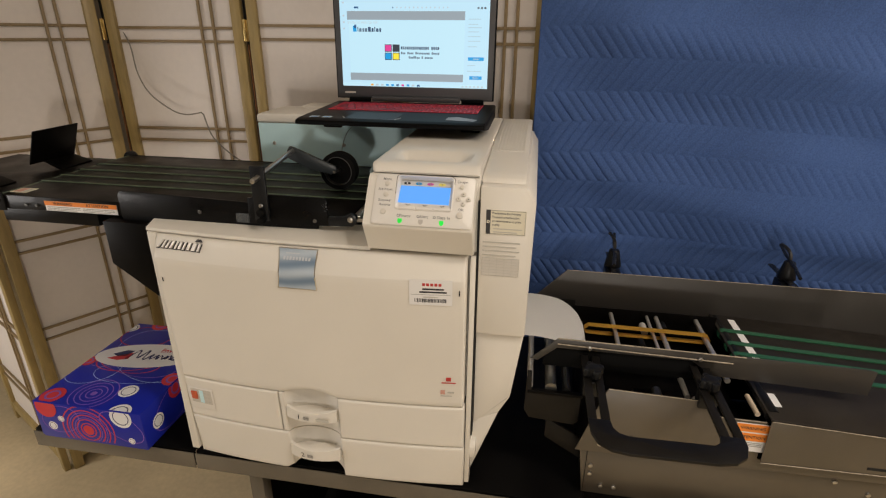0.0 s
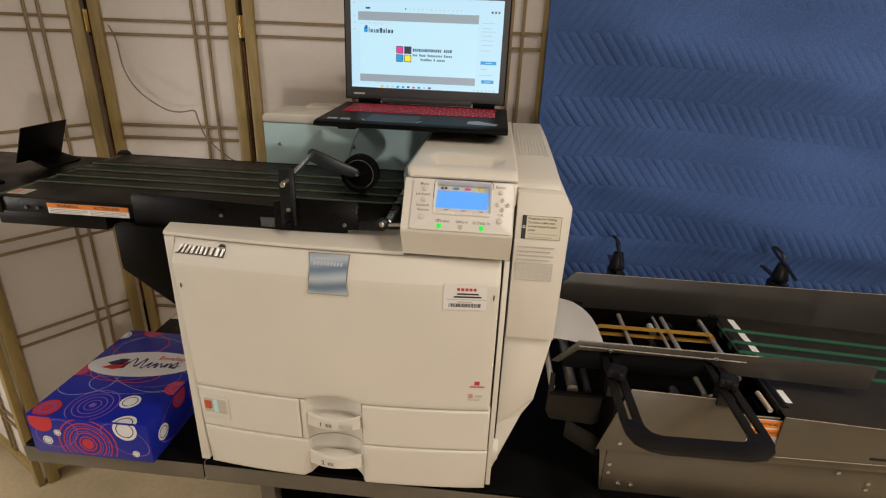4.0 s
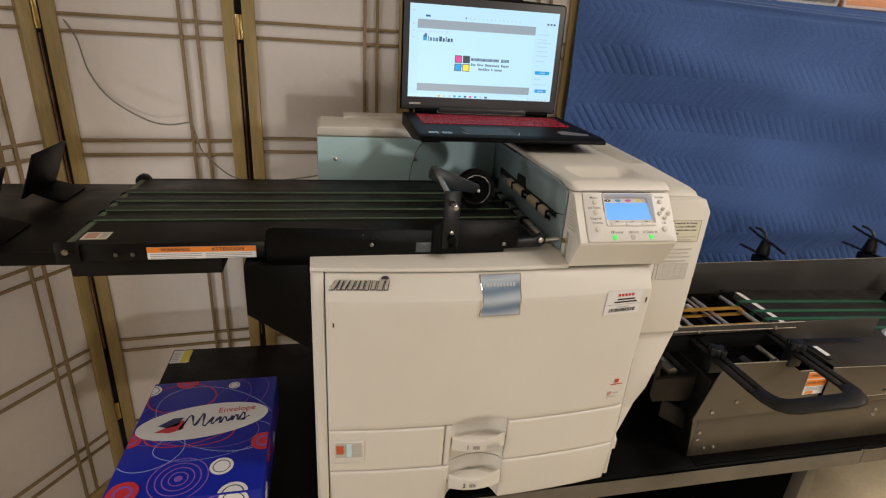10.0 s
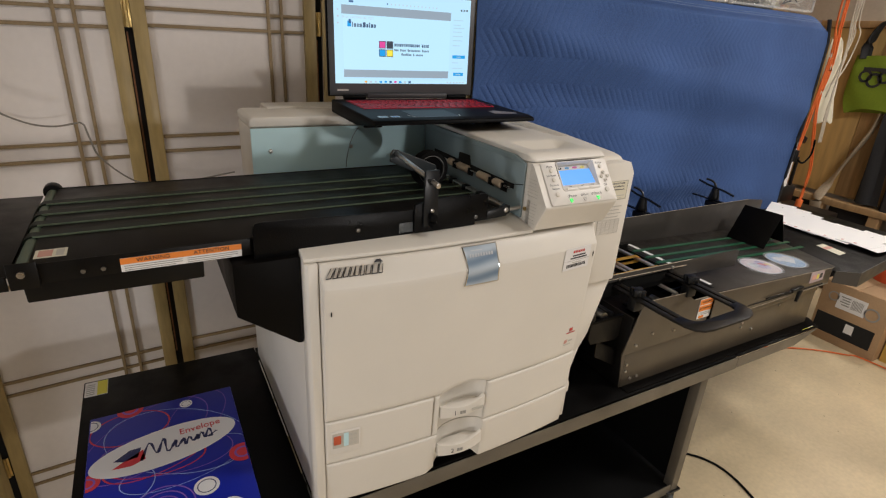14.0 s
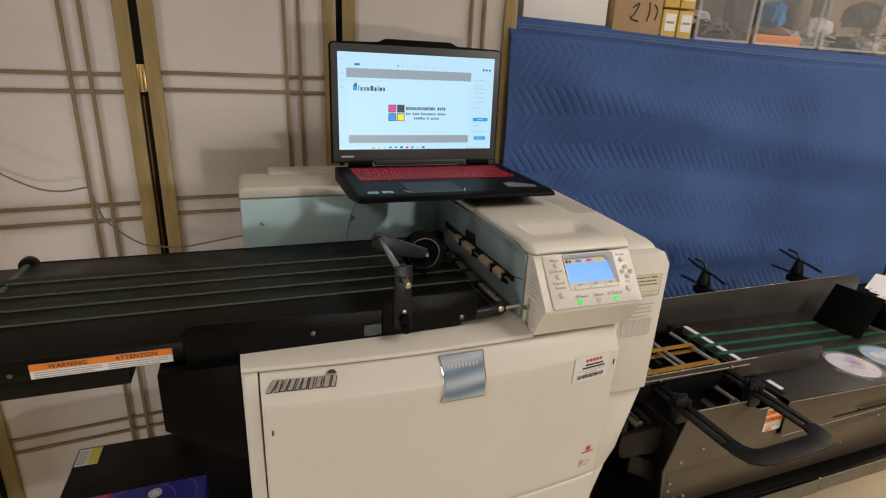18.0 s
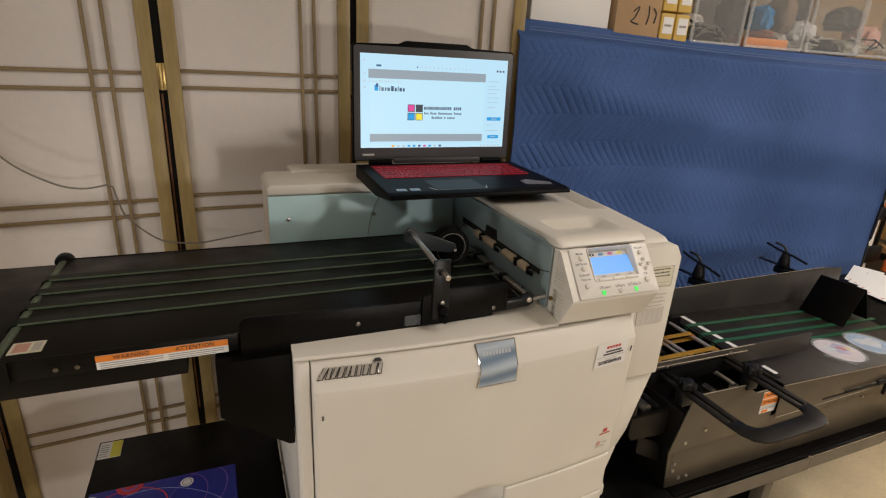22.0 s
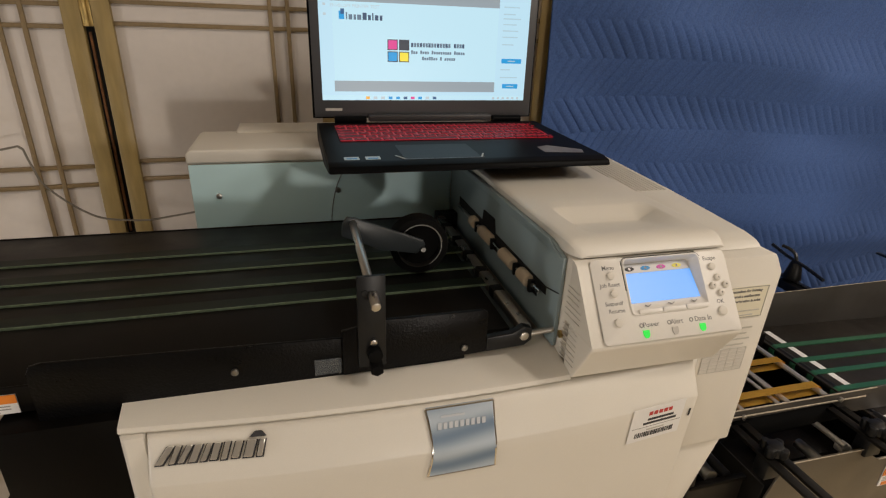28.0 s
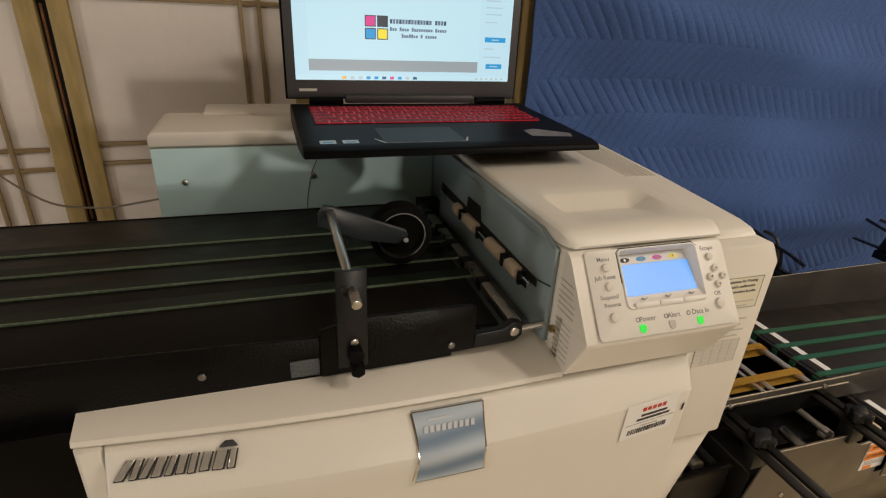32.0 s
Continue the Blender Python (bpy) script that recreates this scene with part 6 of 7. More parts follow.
for x_, y_, l_ in ((0.655, 0.300, 0.018), (0.700, 0.318, 0.012), (0.640, 0.235, 0.012)):
    part("roller_tyre", cyl((x_, y_ - l_, 0.826), (x_, y_ + l_, 0.826), 0.0075, 14, bevel=0.001), M["key_grey"] if l_ > 0.015 else M["black_plastic"], conveyor)
part("pulley", cyl((0.712, 0.058, 0.812), (0.712, 0.076, 0.812), 0.010, 18, bevel=0.003), M["key_grey"], conveyor)
part("inner_rail", box(0.412, 0.819, 0.3455, 0.349, 0.790, 0.846, 0.0006), M["black_metal"], conveyor)
part("motor_plate", box(0.62, 0.74, 0.10, 0.16, 0.760, 0.766, 0.001), M["black_metal"], conveyor)
part("well_floor", box(0.529, 0.819, 0.045, 0.404, 0.745, 0.748, 0.001), M["black_metal"], conveyor)
for y_, xa in ((0.266, 0.530), (0.184, 0.530)):
    pts = [(xa, y_, 0.8445), (0.66, y_, 0.8440), (0.775, y_, 0.8435)]
    pts += [(0.775 + 0.0082 * math.sin(a), y_, 0.834 + 0.0080 * math.cos(a)) for a in (0.5, 1.0, 1.57, 2.2, 2.8)]
    pts += [(0.771, y_, 0.8258), (xa, y_, 0.8262)] + [(xa - 0.0082 * math.sin(a), y_, 0.834 - 0.0080 * math.cos(a)) for a in (0.5, 1.0, 1.57, 2.2, 2.8)]
    strap = bmesh.new()
    rr = [[strap.verts.new((p[0], y_ + w, p[2])) for w in (-0.0085, 0.0085)] for p in pts]
    for i in range(len(rr)):
        j = (i + 1) % len(rr)
        strap.faces.new((rr[i][0], rr[i][1], rr[j][1], rr[j][0]))
    bmesh.ops.solidify(strap, geom=strap.faces[:], thickness=0.0016)
    part("yellow_belt", strap, M["yellow_belt"], conveyor, "flat yellow rubber belt")
# outrigger with entry rollers
part("entry_block", prism([(0.402, 0.848), (0.400, 0.760), (0.410, 0.742), (0.495, 0.736), (0.505, 0.745), (0.505, 0.800), (0.412, 0.806), (0.410, 0.848)], "y", 0.058, 0.064, 0.001), M["black_satin"], conveyor)
part("entry_block", box(0.405, 0.510, 0.386, 0.392, 0.74, 0.84, 0.001), M["black_satin"], conveyor)
part("entry_top", box(0.404, 0.508, 0.056, 0.066, 0.8005, 0.807, 0.001), M["black_metal"], conveyor)
for x_, z_, r_ in ((0.408, 0.812, 0.006), (0.448, 0.810, 0.011), (0.478, 0.806, 0.008)):
    part("entry_roller", cyl((x_, 0.066, z_), (x_, 0.385, z_), r_, 16), M["bright_steel"] if x_ < 0.42 else (M["dark_steel"] if x_ < 0.47 else M["black_plastic"]), conveyor)
part("entry_brace", hexa([(0.445, 0.070, 0.690), (0.526, 0.070, 0.640), (0.526, 0.075, 0.640), (0.445, 0.075, 0.690),
                          (0.445, 0.070, 0.735), (0.526, 0.070, 0.690), (0.526, 0.075, 0.690), (0.445, 0.075, 0.735)], 0.0006), M["black_satin"], conveyor)
# flat U-shaped arm plate with two slots and their knobs
yoke = [(0.500, -0.080), (0.502, -0.112), (0.511, -0.134), (0.530, -0.147), (0.555, -0.151), (0.680, -0.149), (0.706, -0.143), (0.724, -0.128), (0.732, -0.106), (0.733, -0.086), (0.698, -0.086), (0.694, -0.102), (0.684, -0.110), (0.560, -0.113), (0.545, -0.108), (0.537, -0.096), (0.535, -0.080)]
part("yoke_plate", prism(yoke, "z", 0.8620, 0.8675, 0.0008), M["black_satin"], conveyor)
for xa, xb, y0 in ((0.500, 0.535, -0.0799), (0.698, 0.733, -0.0859)):
    part("slotted_arm", box(xa, xa + 0.0140, y0, 0.118, 0.8620, 0.8675, 0.0005, bm=box(xb - 0.0140, xb, y0, 0.118, 0.8620, 0.8675, 0.0005)), M["black_satin"], conveyor)
    part("arm_tip", box(xa, xb, 0.1182, 0.132, 0.8620, 0.8675, 0.0005), M["black_satin"], conveyor)
    x_ = (xa + xb) / 2
    k_ = part("arm_knob", cyl((x_, 0.038, 0.868), (x_, 0.038, 0.887), 0.013, 8, bevel=0.003), M["black_plastic"], conveyor)
    for a in range(4):
        dx, dy = 0.013 * math.cos(a * 1.57 + 0.4), 0.013 * math.sin(a * 1.57 + 0.4)
        part("knob_lobe", cyl((x_ + dx, 0.038 + dy, 0.870), (x_ + dx, 0.038 + dy, 0.886), 0.0068, 10, bevel=0.002), M["black_plastic"], k_)
    part("knob_stem", cyl((x_, 0.038, 0.842), (x_, 0.038, 0.868), 0.005, 10), M["black_plastic"], conveyor)
    part("arm_clamp", box(x_ - 0.016, x_ + 0.016, 0.026, 0.050, 0.830, 0.8615, 0.002), M["black_plastic"], conveyor)
    part("guide_bolt", cyl((x_ - 0.002, 0.0950, 0.886), (x_ - 0.002, 0.0996, 0.886), 0.0045, 10, bevel=0.0008), M["steel"], conveyor)
# knobs with wing arms on the rear guide
for x_ in (0.482, 0.882, 1.276):
    part("rear_arm", box(x_ + 0.110, x_ + 0.122, 0.4042, 0.56, 0.898, 0.903, 0.001), M["black_gloss"], conveyor)
    st_ = part("rear_knob", cyl((x_ + 0.116, 0.470, 0.903), (x_ + 0.116, 0.470, 0.946), 0.021, 12, r2=0.012, bevel=0.002), M["black_plastic"], conveyor)
    part("knob_wing", tube([(x_ + 0.124, 0.552, 0.958), (x_ + 0.118, 0.500, 0.950), (x_ + 0.113, 0.440, 0.946), (x_ + 0.106, 0.388, 0.939)], 0.0040, 8), M["black_gloss"], st_)
    part("knob_hook", tube(smooth_line([(x_ + 0.116, 0.47, 0.946), (x_ + 0.116, 0.478, 0.962), (x_ + 0.112, 0.492, 0.971), (x_ + 0.106, 0.510, 0.974)], 4), 0.004, 8), M["black_gloss"], st_)
    part("rear_block", box(x_ + 0.098, x_ + 0.134, 0.4045, 0.49, 0.876, 0.8975, 0.002), M["black_plastic"], conveyor)
# warning label with orange head
wl = part("warning_label", box(0.772, 0.826, 0.0305, 0.0318, 0.747, 0.807), M["sticker"], conveyor, "white warning label with orange bands")
for z_ in (0.7985, 0.7790):
    part("orange_band", box(0.772, 0.826, 0.0297, 0.0305, z_ - 0.0085, z_ + 0.0075), M["orange"], wl)
for z_, t_ in ((0.798, "WARNING"), (0.7785, "ATTENTION")):
    part("warning_word", transformed(letters(t_, 0.0085, 0.0004), plane_at((0.799, 0.0295, z_), (1, 0, 0), (0, 0, 1))), M["ink"], wl, smooth=False)
for k in range(3):
    part("text_line", box(0.776, 0.820, 0.0298, 0.0305, 0.7655 - 0.0035 * k, 0.7665 - 0.0035 * k), M["ink_grey"], wl)
part("pictogram", box(0.778, 0.798, 0.0298, 0.0305, 0.7490, 0.7560), M["orange"], wl)
ll = part("caution_label", prism([(1.300, 0.763), (1.378, 0.764), (1.374, 0.799), (1.296, 0.802)], "y", 0.0202, 0.0215), M["caution_pink"], conveyor, "small faded caution label with yellow and black marks")
for x0, x1, key in ((1.308, 1.330, "red_faint"), (1.334, 1.346, "yellow"), (1.352, 1.366, "ink")):
    part("warning_sign", box(x0, x1, 0.0196, 0.0202, 0.774, 0.790), M[key], ll)
for x_, z_ in ((0.560, 0.612), (0.585, 0.612), (0.536, 0.640), (0.536, 0.660), (0.60, 0.745), (0.685, 0.735), (1.02, 0.66), (1.02, 0.675), (1.08, 0.640), (0.545, 0.722), (0.96, 0.695), (1.20, 0.70)):
    yb = 0.032 if 0.70 < z_ else 0.040
    part("bolt", cyl((x_, yb - 0.004, z_), (x_, yb + 0.0005, z_), 0.0042, 10, bevel=0.0006), M["steel"], conveyor)
latch = part("latch", box(1.200, 1.262, 0.0120, 0.0210, 0.752, 0.764, 0.002), M["black_plastic"], conveyor)
part("latch_lever", hexa([(1.236, 0.010, 0.716), (1.244, 0.010, 0.714), (1.244, 0.018, 0.714), (1.236, 0.018, 0.716), (1.242, 0.010, 0.752), (1.256, 0.010, 0.752), (1.256, 0.020, 0.752), (1.242, 0.020, 0.752)], 0.001), M["black_plastic"], latch)
part("latch_rod", cyl((1.07, 0.0175, 0.757), (1.20, 0.0175, 0.757), 0.0025, 8), M["black_plastic"], latch)
# catch tray beyond the belts
tray = thing("catch_tray", (1.85, 0.22, 0.775), "black steel catch tray at the end of the conveyor", "tray")
part("tray_plate", prism([(1.575, 0.41), (1.447, 0.022), (1.52, -0.02), (2.13, 0.05), (2.13, 0.56), (1.60, 0.56)], "z", 0.7755, 0.7785, 0.0008), M["black_metal"], tray)
part("tray_lip", hexa([(1.445, 0.018, 0.742), (1.52, -0.024, 0.730), (1.52, -0.021, 0.730), (1.445, 0.021, 0.742),
                       (1.445, 0.018, 0.782), (1.52, -0.024, 0.780), (1.52, -0.021, 0.780), (1.445, 0.021, 0.782)]), M["grey_steel"], tray)
part("tray_lip", hexa([(1.52, -0.024, 0.730), (2.13, 0.046, 0.740), (2.13, 0.049, 0.740), (1.52, -0.021, 0.730),
                       (1.52, -0.024, 0.780), (2.13, 0.046, 0.780), (2.13, 0.049, 0.780), (1.52, -0.021, 0.780)]), M["grey_steel"], tray)
part("tray_arm", box(1.40, 1.60, 0.10, 0.14, 0.755, 0.7745, 0.001), M["black_metal"], tray)

tl = part("caution_label", prism([(1.654, 0.191), (1.701, 0.189), (1.679, 0.101), (1.631, 0.099)], "z", 0.7788, 0.7794), M["label_cream"], tray, "small cream caution label")
part("red_print", prism([(1.648, 0.168), (1.696, 0.167), (1.691, 0.149), (1.644, 0.15)], "z", 0.7794, 0.7797), M["red_faint"], tl)

# discs in sleeves on the deck
def cd_disc(x, y, key, turn, label):
    z = deck_z(x) + 0.0006
    t = thing("compact_disc", (x, y, z), label, "disc", "discs on the conveyor")
    m = Matrix.Translation((x, y, z)) @ Matrix.Rotation(math.atan(0.045), 4, "Y") @ Matrix.Rotation(radians(turn), 4, "Z")
    part("disc", transformed(ring(0, 0, 0.0075, 0.0600, 0.0, 0.0012, 48), m), M["cd_silver"], t)
    part("disc_print", transformed(disc(0, 0, 0.0575, 0.0012, 0.0015, 48), m), M[key], t)
    part("disc_print", transformed(prism([(-0.01, -0.03), (0.040, -0.018), (0.045, 0.012), (0.005, 0.022), (-0.022, 0.004)], "z", 0.0015, 0.0018), m), M["cd_silver" if key == "cd_blue" else "cd_violet"], t)
    part("disc_print", transformed(prism([(-0.035, 0.010), (0.000, 0.004), (0.006, 0.032), (-0.022, 0.040)], "z", 0.0018, 0.0021), m), M["cd_silver"], t)
    part("disc_print", transformed(prism([(0.006, -0.012), (0.020, -0.020), (0.026, 0.000), (0.012, 0.010)], "z", 0.0021, 0.0024), m), M["cd_red" if key != "cd_blue" else "cd_silver"], t)
    if key != "cd_blue":
        part("disc_print", transformed(prism([(0.018, -0.034), (0.040, -0.024), (0.034, -0.008), (0.022, -0.014)], "z", 0.0021, 0.0024), m), M["cd_yellow"], t)
    part("sleeve", transformed(prism([(0.0670 * math.cos(a), 0.0670 * math.sin(a)) for a in [0.131 * k for k in range(48)]], "z", 0.0026, 0.0029), m), M["sleeve"], t, "clear plastic sleeve")
    part("sleeve_flap", transformed(prism([(-0.072, -0.034), (-0.058, -0.042), (-0.058, 0.042), (-0.072, 0.034)], "z", 0.0004, 0.0010), m), M["sleeve"], t)


cd_disc(1.157, 0.106, "cd_pink", 35, "pink and white disc in a clear sleeve on the conveyor")
cd_disc(1.306, 0.112, "cd_blue", 20, "pale blue disc in a clear sleeve on the conveyor")
stop_tent("paper_stop", (1.400, 0.278, deck_z(1.400) + 0.006), 6, 0.132, 0.112, 0.074, "black bent steel paper stop across the conveyor belts")

# shingled envelopes on the catch tray
def envelope(m):
    t = thing("envelope", (0, 0, 0), "white printed envelope in a shingled row", "envelope", "delivered envelopes")
    part("paper", box(-0.120, 0.120, -0.0525, 0.0525, 0.0, 0.0011, 0.0004, 1), M["paper"], t)
    part("flap_line", box(-0.119, 0.119, -0.0200, -0.0195, 0.0011, 0.0013), M["ink_faint"], t)
    part("address_bar", box(0.000, 0.055, -0.004, -0.001, 0.0011, 0.0014), M["ink_grey"], t)
    part("address_bar", box(0.000, 0.045, -0.010, -0.0075, 0.0011, 0.0014), M["ink_grey"], t)
    part("corner_mark", box(-0.108, -0.096, 0.032, 0.040, 0.0011, 0.0014), M["red_faint"], t)
    t.matrix_basis = m
    return t


first_env = envelope(Matrix.Translation((1.985, 0.520, 0.7795)) @ Matrix.Rotation(radians(24), 4, "Z") @ Matrix.Rotation(radians(1.5), 4, "X"))
for k in range(1, 9):
    copy_thing(first_env, Matrix.Translation((1.985 - 0.105 * min(1.0, k / 3.5) + random.uniform(-0.010, 0.010), 0.520 - 0.055 * k, 0.7795 + 0.0018 * k)) @
               Matrix.Rotation(radians(24 * max(0.0, 1 - k / 3) - 3 + random.uniform(-4, 4)), 4, "Z") @ Matrix.Rotation(radians(1.5), 4, "X"))
# envelope leaving the printer
sheet = bmesh.new()
sr = []
for k in range(17):
    f = k / 16
    x = 0.391 + 0.121 * f
    z = 0.895 + 0.003 * math.sin(f * 3.1) - 0.024 * f ** 1.6
    far = 0.296 if x < 0.455 else 0.296 - 0.085 * (1 - math.sqrt(max(0.0, 1 - ((x - 0.455) / 0.0572) ** 2)))
    sr.append([sheet.verts.new((x, 0.110 + (far - 0.110) * q / 4, z + 0.002 * math.sin(q))) for q in range(5)])
for k in range(16):
    for i in range(4):
        sheet.faces.new((sr[k][i], sr[k + 1][i], sr[k + 1][i + 1], sr[k][i + 1]))
bmesh.ops.solidify(sheet, geom=sheet.faces[:], thickness=0.0008)
out_env = thing("envelope", (0.45, 0.26, 0.90), "white envelope coming out of the printer", "envelope")
part("paper", sheet, M["paper"], out_env)

# ---- printed envelope carton on the left wing ----
carton = thing("envelope_carton", (-0.53, 0.15, TOP), "blue printed envelope carton with red and white circles", "carton")
BX0, BX1, BY0, BY1, BZ1 = -0.661, -0.398, -0.013, 0.326, 0.686
part("tray", box(BX0 + 0.0015, BX1 - 0.0015, BY0 + 0.0015, BY1 - 0.0015, TOP + 0.0005, BZ1 - 0.03, 0.001), M["blue_box"], carton)
lid_ = part("carton_lid", box(BX0, BX1, BY0, BY1, TOP + 0.006, BZ1, 0.0015), M["blue_box"], carton)
FACES = {"top": (plane_at((BX0, BY0, BZ1), (1, 0, 0), (0, 1, 0)), BX1 - BX0, BY1 - BY0),
         "front": (plane_at((BX0, BY0, TOP + 0.006), (1, 0, 0), (0, 0, 1)), BX1 - BX0, BZ1 - TOP - 0.006),
         "right": (plane_at((BX1, BY0, TOP + 0.006), (0, 1, 0), (0, 0, 1)), BY1 - BY0, BZ1 - TOP - 0.006)}


def clipped(bm, w, h):
    """Cut a flat print at the rim of its face."""
    for co, no in (((0.002, 0, 0), (-1, 0, 0)), ((w - 0.002, 0, 0), (1, 0, 0)), ((0, 0.002, 0), (0, -1, 0)), ((0, h - 0.002, 0), (0, 1, 0))):
        bmesh.ops.bisect_plane(bm, geom=bm.verts[:] + bm.edges[:] + bm.faces[:], plane_co=co, plane_no=no, clear_outer=True)
    return bm


def print_on(name, face, bm, key, layer):
    m, w, h = FACES[face]
    b = clipped(bm, w, h)
    if not b.faces:
        b.free()
        return None
    return part(name, transformed(b, m @ Matrix.Translation((0, 0, 0.00015 + 0.00022 * layer))), M[key], lid_)


def rings_at(face, x, y, radii, key, wdt=0.0024, layer=0):
    for r in radii:
        print_on("printed_ring", face, ring(x, y, r - wdt / 2, r + wdt / 2, 0, 0.0002, 40), key, layer)


def target(face, x, y, r, layer=2):
    print_on("printed_disc", face, disc(x, y, r, 0, 0.0002), "box_white", layer)
    print_on("printed_ring", face, ring(x, y, r * 0.66, r * 0.74, 0.0, 0.0002), "navy", layer + 1)


def swirl(face, x, y, r, ky, key, turn, layer=0, wdt=0.0022):
    b = transformed(ring(0, 0, r - wdt, r, 0, 0.0002, 44, ky=ky), Matrix.Translation((x, y, 0)) @ Matrix.Rotation(radians(turn), 4, "Z"))
    print_on("printed_swirl", face, b, key, layer)


# top
for x, y, r, ky, key, turn in ((0.12, 0.19, 0.10, 0.55, "box_red", 20), (0.13, 0.18, 0.115, 0.5, "box_violet", -15), (0.10, 0.24, 0.13, 0.6, "box_violet", 40), (0.16, 0.14, 0.11, 0.45, "box_pale", 10),
                               (0.07, 0.28, 0.07, 0.7, "box_red", 0), (0.19, 0.27, 0.08, 0.6, "box_violet", 60), (0.15, 0.21, 0.14, 0.62, "box_pale", -35), (0.05, 0.12, 0.06, 0.8, "box_pale", 25), (0.11, 0.17, 0.085, 0.5, "box_red", -8)):
    swirl("top", x, y, r, ky, key, turn, 0, 0.003 if key == "box_red" else 0.0018)
rings_at("top", 0.115, 0.045, (0.016, 0.027, 0.038, 0.050), "box_violet", 0.0022, 0)
print_on("printed_disc", "top", disc(0.115, 0.045, 0.007, 0, 0.0002), "box_violet", 1)
for x, y, r in ((0.185, 0.066, 0.021), (0.214, -0.002, 0.026), (0.172, 0.314, 0.012), (0.002, 0.312, 0.018)):
    target("top", x, y, r)
for x, y, r in ((0.030, 0.024, 0.026), (0.254, 0.124, 0.024), (0.070, 0.338, 0.024), (0.004, 0.155, 0.020)):
    print_on("printed_disc", "top", disc(x, y, r, 0, 0.0002), "box_red", 2)
    print_on("printed_ring", "top", ring(x, y, r * 0.45, r * 0.62, 0, 0.0002), "box_violet", 3)
print_on("white_oval", "top", transformed(disc(0, 0, 0.051, 0, 0.0002, 56, rx=0.126), Matrix.Translation((0.129, 0.199, 0)) @ Matrix.Rotation(radians(8), 4, "Z")), "box_white", 4)
OV = Matrix.Translation((0.129, 0.199, 0)) @ Matrix.Rotation(radians(3), 4, "Z") @ Matrix.Diagonal((1.20, 1.35, 1, 1))
print_on("navy_mark", "top", transformed(prism([(-0.072, -0.002), (-0.050, 0.012), (-0.034, 0.012), (-0.040, -0.006), (-0.058, -0.008)], "z", 0, 0.0002), OV), "navy", 5)
print_on("red_mark", "top", transformed(prism([(-0.075, -0.016), (-0.052, -0.004), (-0.032, 0.006), (-0.030, -0.014), (-0.05, -0.020)], "z", 0, 0.0002), OV), "box_red", 5)
# the maker's name as one plain brush line
name_line = smooth_line([(-0.036, -0.016, 0), (-0.022, 0.016, 0), (-0.014, -0.010, 0), (-0.002, 0.017, 0), (0.000, -0.012, 0), (0.008, -0.006, 0), (0.014, 0.006, 0), (0.013, -0.010, 0), (0.020, -0.004, 0), (0.026, 0.005, 0), (0.026, -0.010, 0),
                         (0.034, 0.004, 0), (0.038, -0.008, 0), (0.046, 0.004, 0), (0.044, -0.007, 0), (0.053, 0.006, 0), (0.055, -0.008, 0), (0.064, 0.010, 0), (0.066, -0.006, 0), (0.060, -0.008, 0), (0.074, 0.000, 0)], 6)
brush = bmesh.new()
edge = []
for k, p in enumerate(name_line):
    w_ = 0.0009 + 0.0014 * (0.5 + 0.5 * math.sin(k * 1.05))
    edge.append([brush.verts.new((p.x - w_, p.y + w_ * 0.5, 0.0002)), brush.verts.new((p.x + w_, p.y - w_ * 0.5, 0.0002))])
for a_, b_ in zip(edge, edge[1:]):
    brush.faces.new((a_[0], a_[1], b_[1], b_[0]))
print_on("name_stroke", "top", transformed(brush, OV), "navy", 5)
part("word", transformed(letters("Envelope", 0.017, 0.0003), FACES["top"][0] @ OV @ Matrix.Translation((0.052, 0.0190, 0.0015))), M["box_red"], lid_, smooth=False)
# front
rings_at("front", 0.125, 0.030, (0.018, 0.028, 0.040, 0.052, 0.063), "box_red", 0.0028, 0)
rings_at("front", 0.125, 0.030, (0.033, 0.046), "box_violet", 0.0016, 0)
print_on("printed_disc", "front", disc(0.125, 0.030, 0.013, 0, 0.0002), "box_red", 1)
for x, y, r in ((0.214, 0.076, 0.026), (0.036, 0.030, 0.011), (0.228, 0.016, 0.008), (0.062, 0.052, 0.008)):
    target("front", x, y, r)
print_on("printed_disc", "front", disc(0.030, 0.078, 0.026, 0, 0.0002), "box_red", 2)
swirl("front", 0.06, 0.05, 0.05, 0.7, "box_violet", 20)
swirl("front", 0.21, 0.05, 0.055, 0.6, "box_violet", -30)
# right
for x, y, r in ((0.045, 0.040, 0.018), (0.20, 0.03, 0.014)):
    target("right", x, y, r)
print_on("printed_disc", "right", disc(0.115, 0.078, 0.024, 0, 0.0002), "box_red", 2)
print_on("printed_ring", "right", ring(0.115, 0.078, 0.011, 0.015, 0, 0.0002), "box_violet", 3)
swirl("right", 0.12, 0.05, 0.09, 0.5, "box_violet", 15)
swirl("right", 0.22, 0.04, 0.07, 0.6, "box_red", -20)

# ---- storage shelf behind the blanket ----
shelf_unit = thing("storage_shelf", (1.25, 0.95, 0), "raw wood storage shelf packed with boxes", "shelf")
part("top_board", box(0.42, 2.10, 0.740, 1.15, 1.578, 1.598, 0.002), M["wood"], shelf_unit)
for x in (0.46, 2.06):
    for y in (0.72, 1.10):
        part("post", box(x - 0.02, x + 0.02, y - 0.02, y + 0.02, 0.0, 1.577, 0.002), M["wood"], shelf_unit)
part("middle_board", box(0.42, 2.10, 0.690, 1.15, 0.80, 0.82, 0.002), M["wood"], shelf_unit)
SH = 1.600


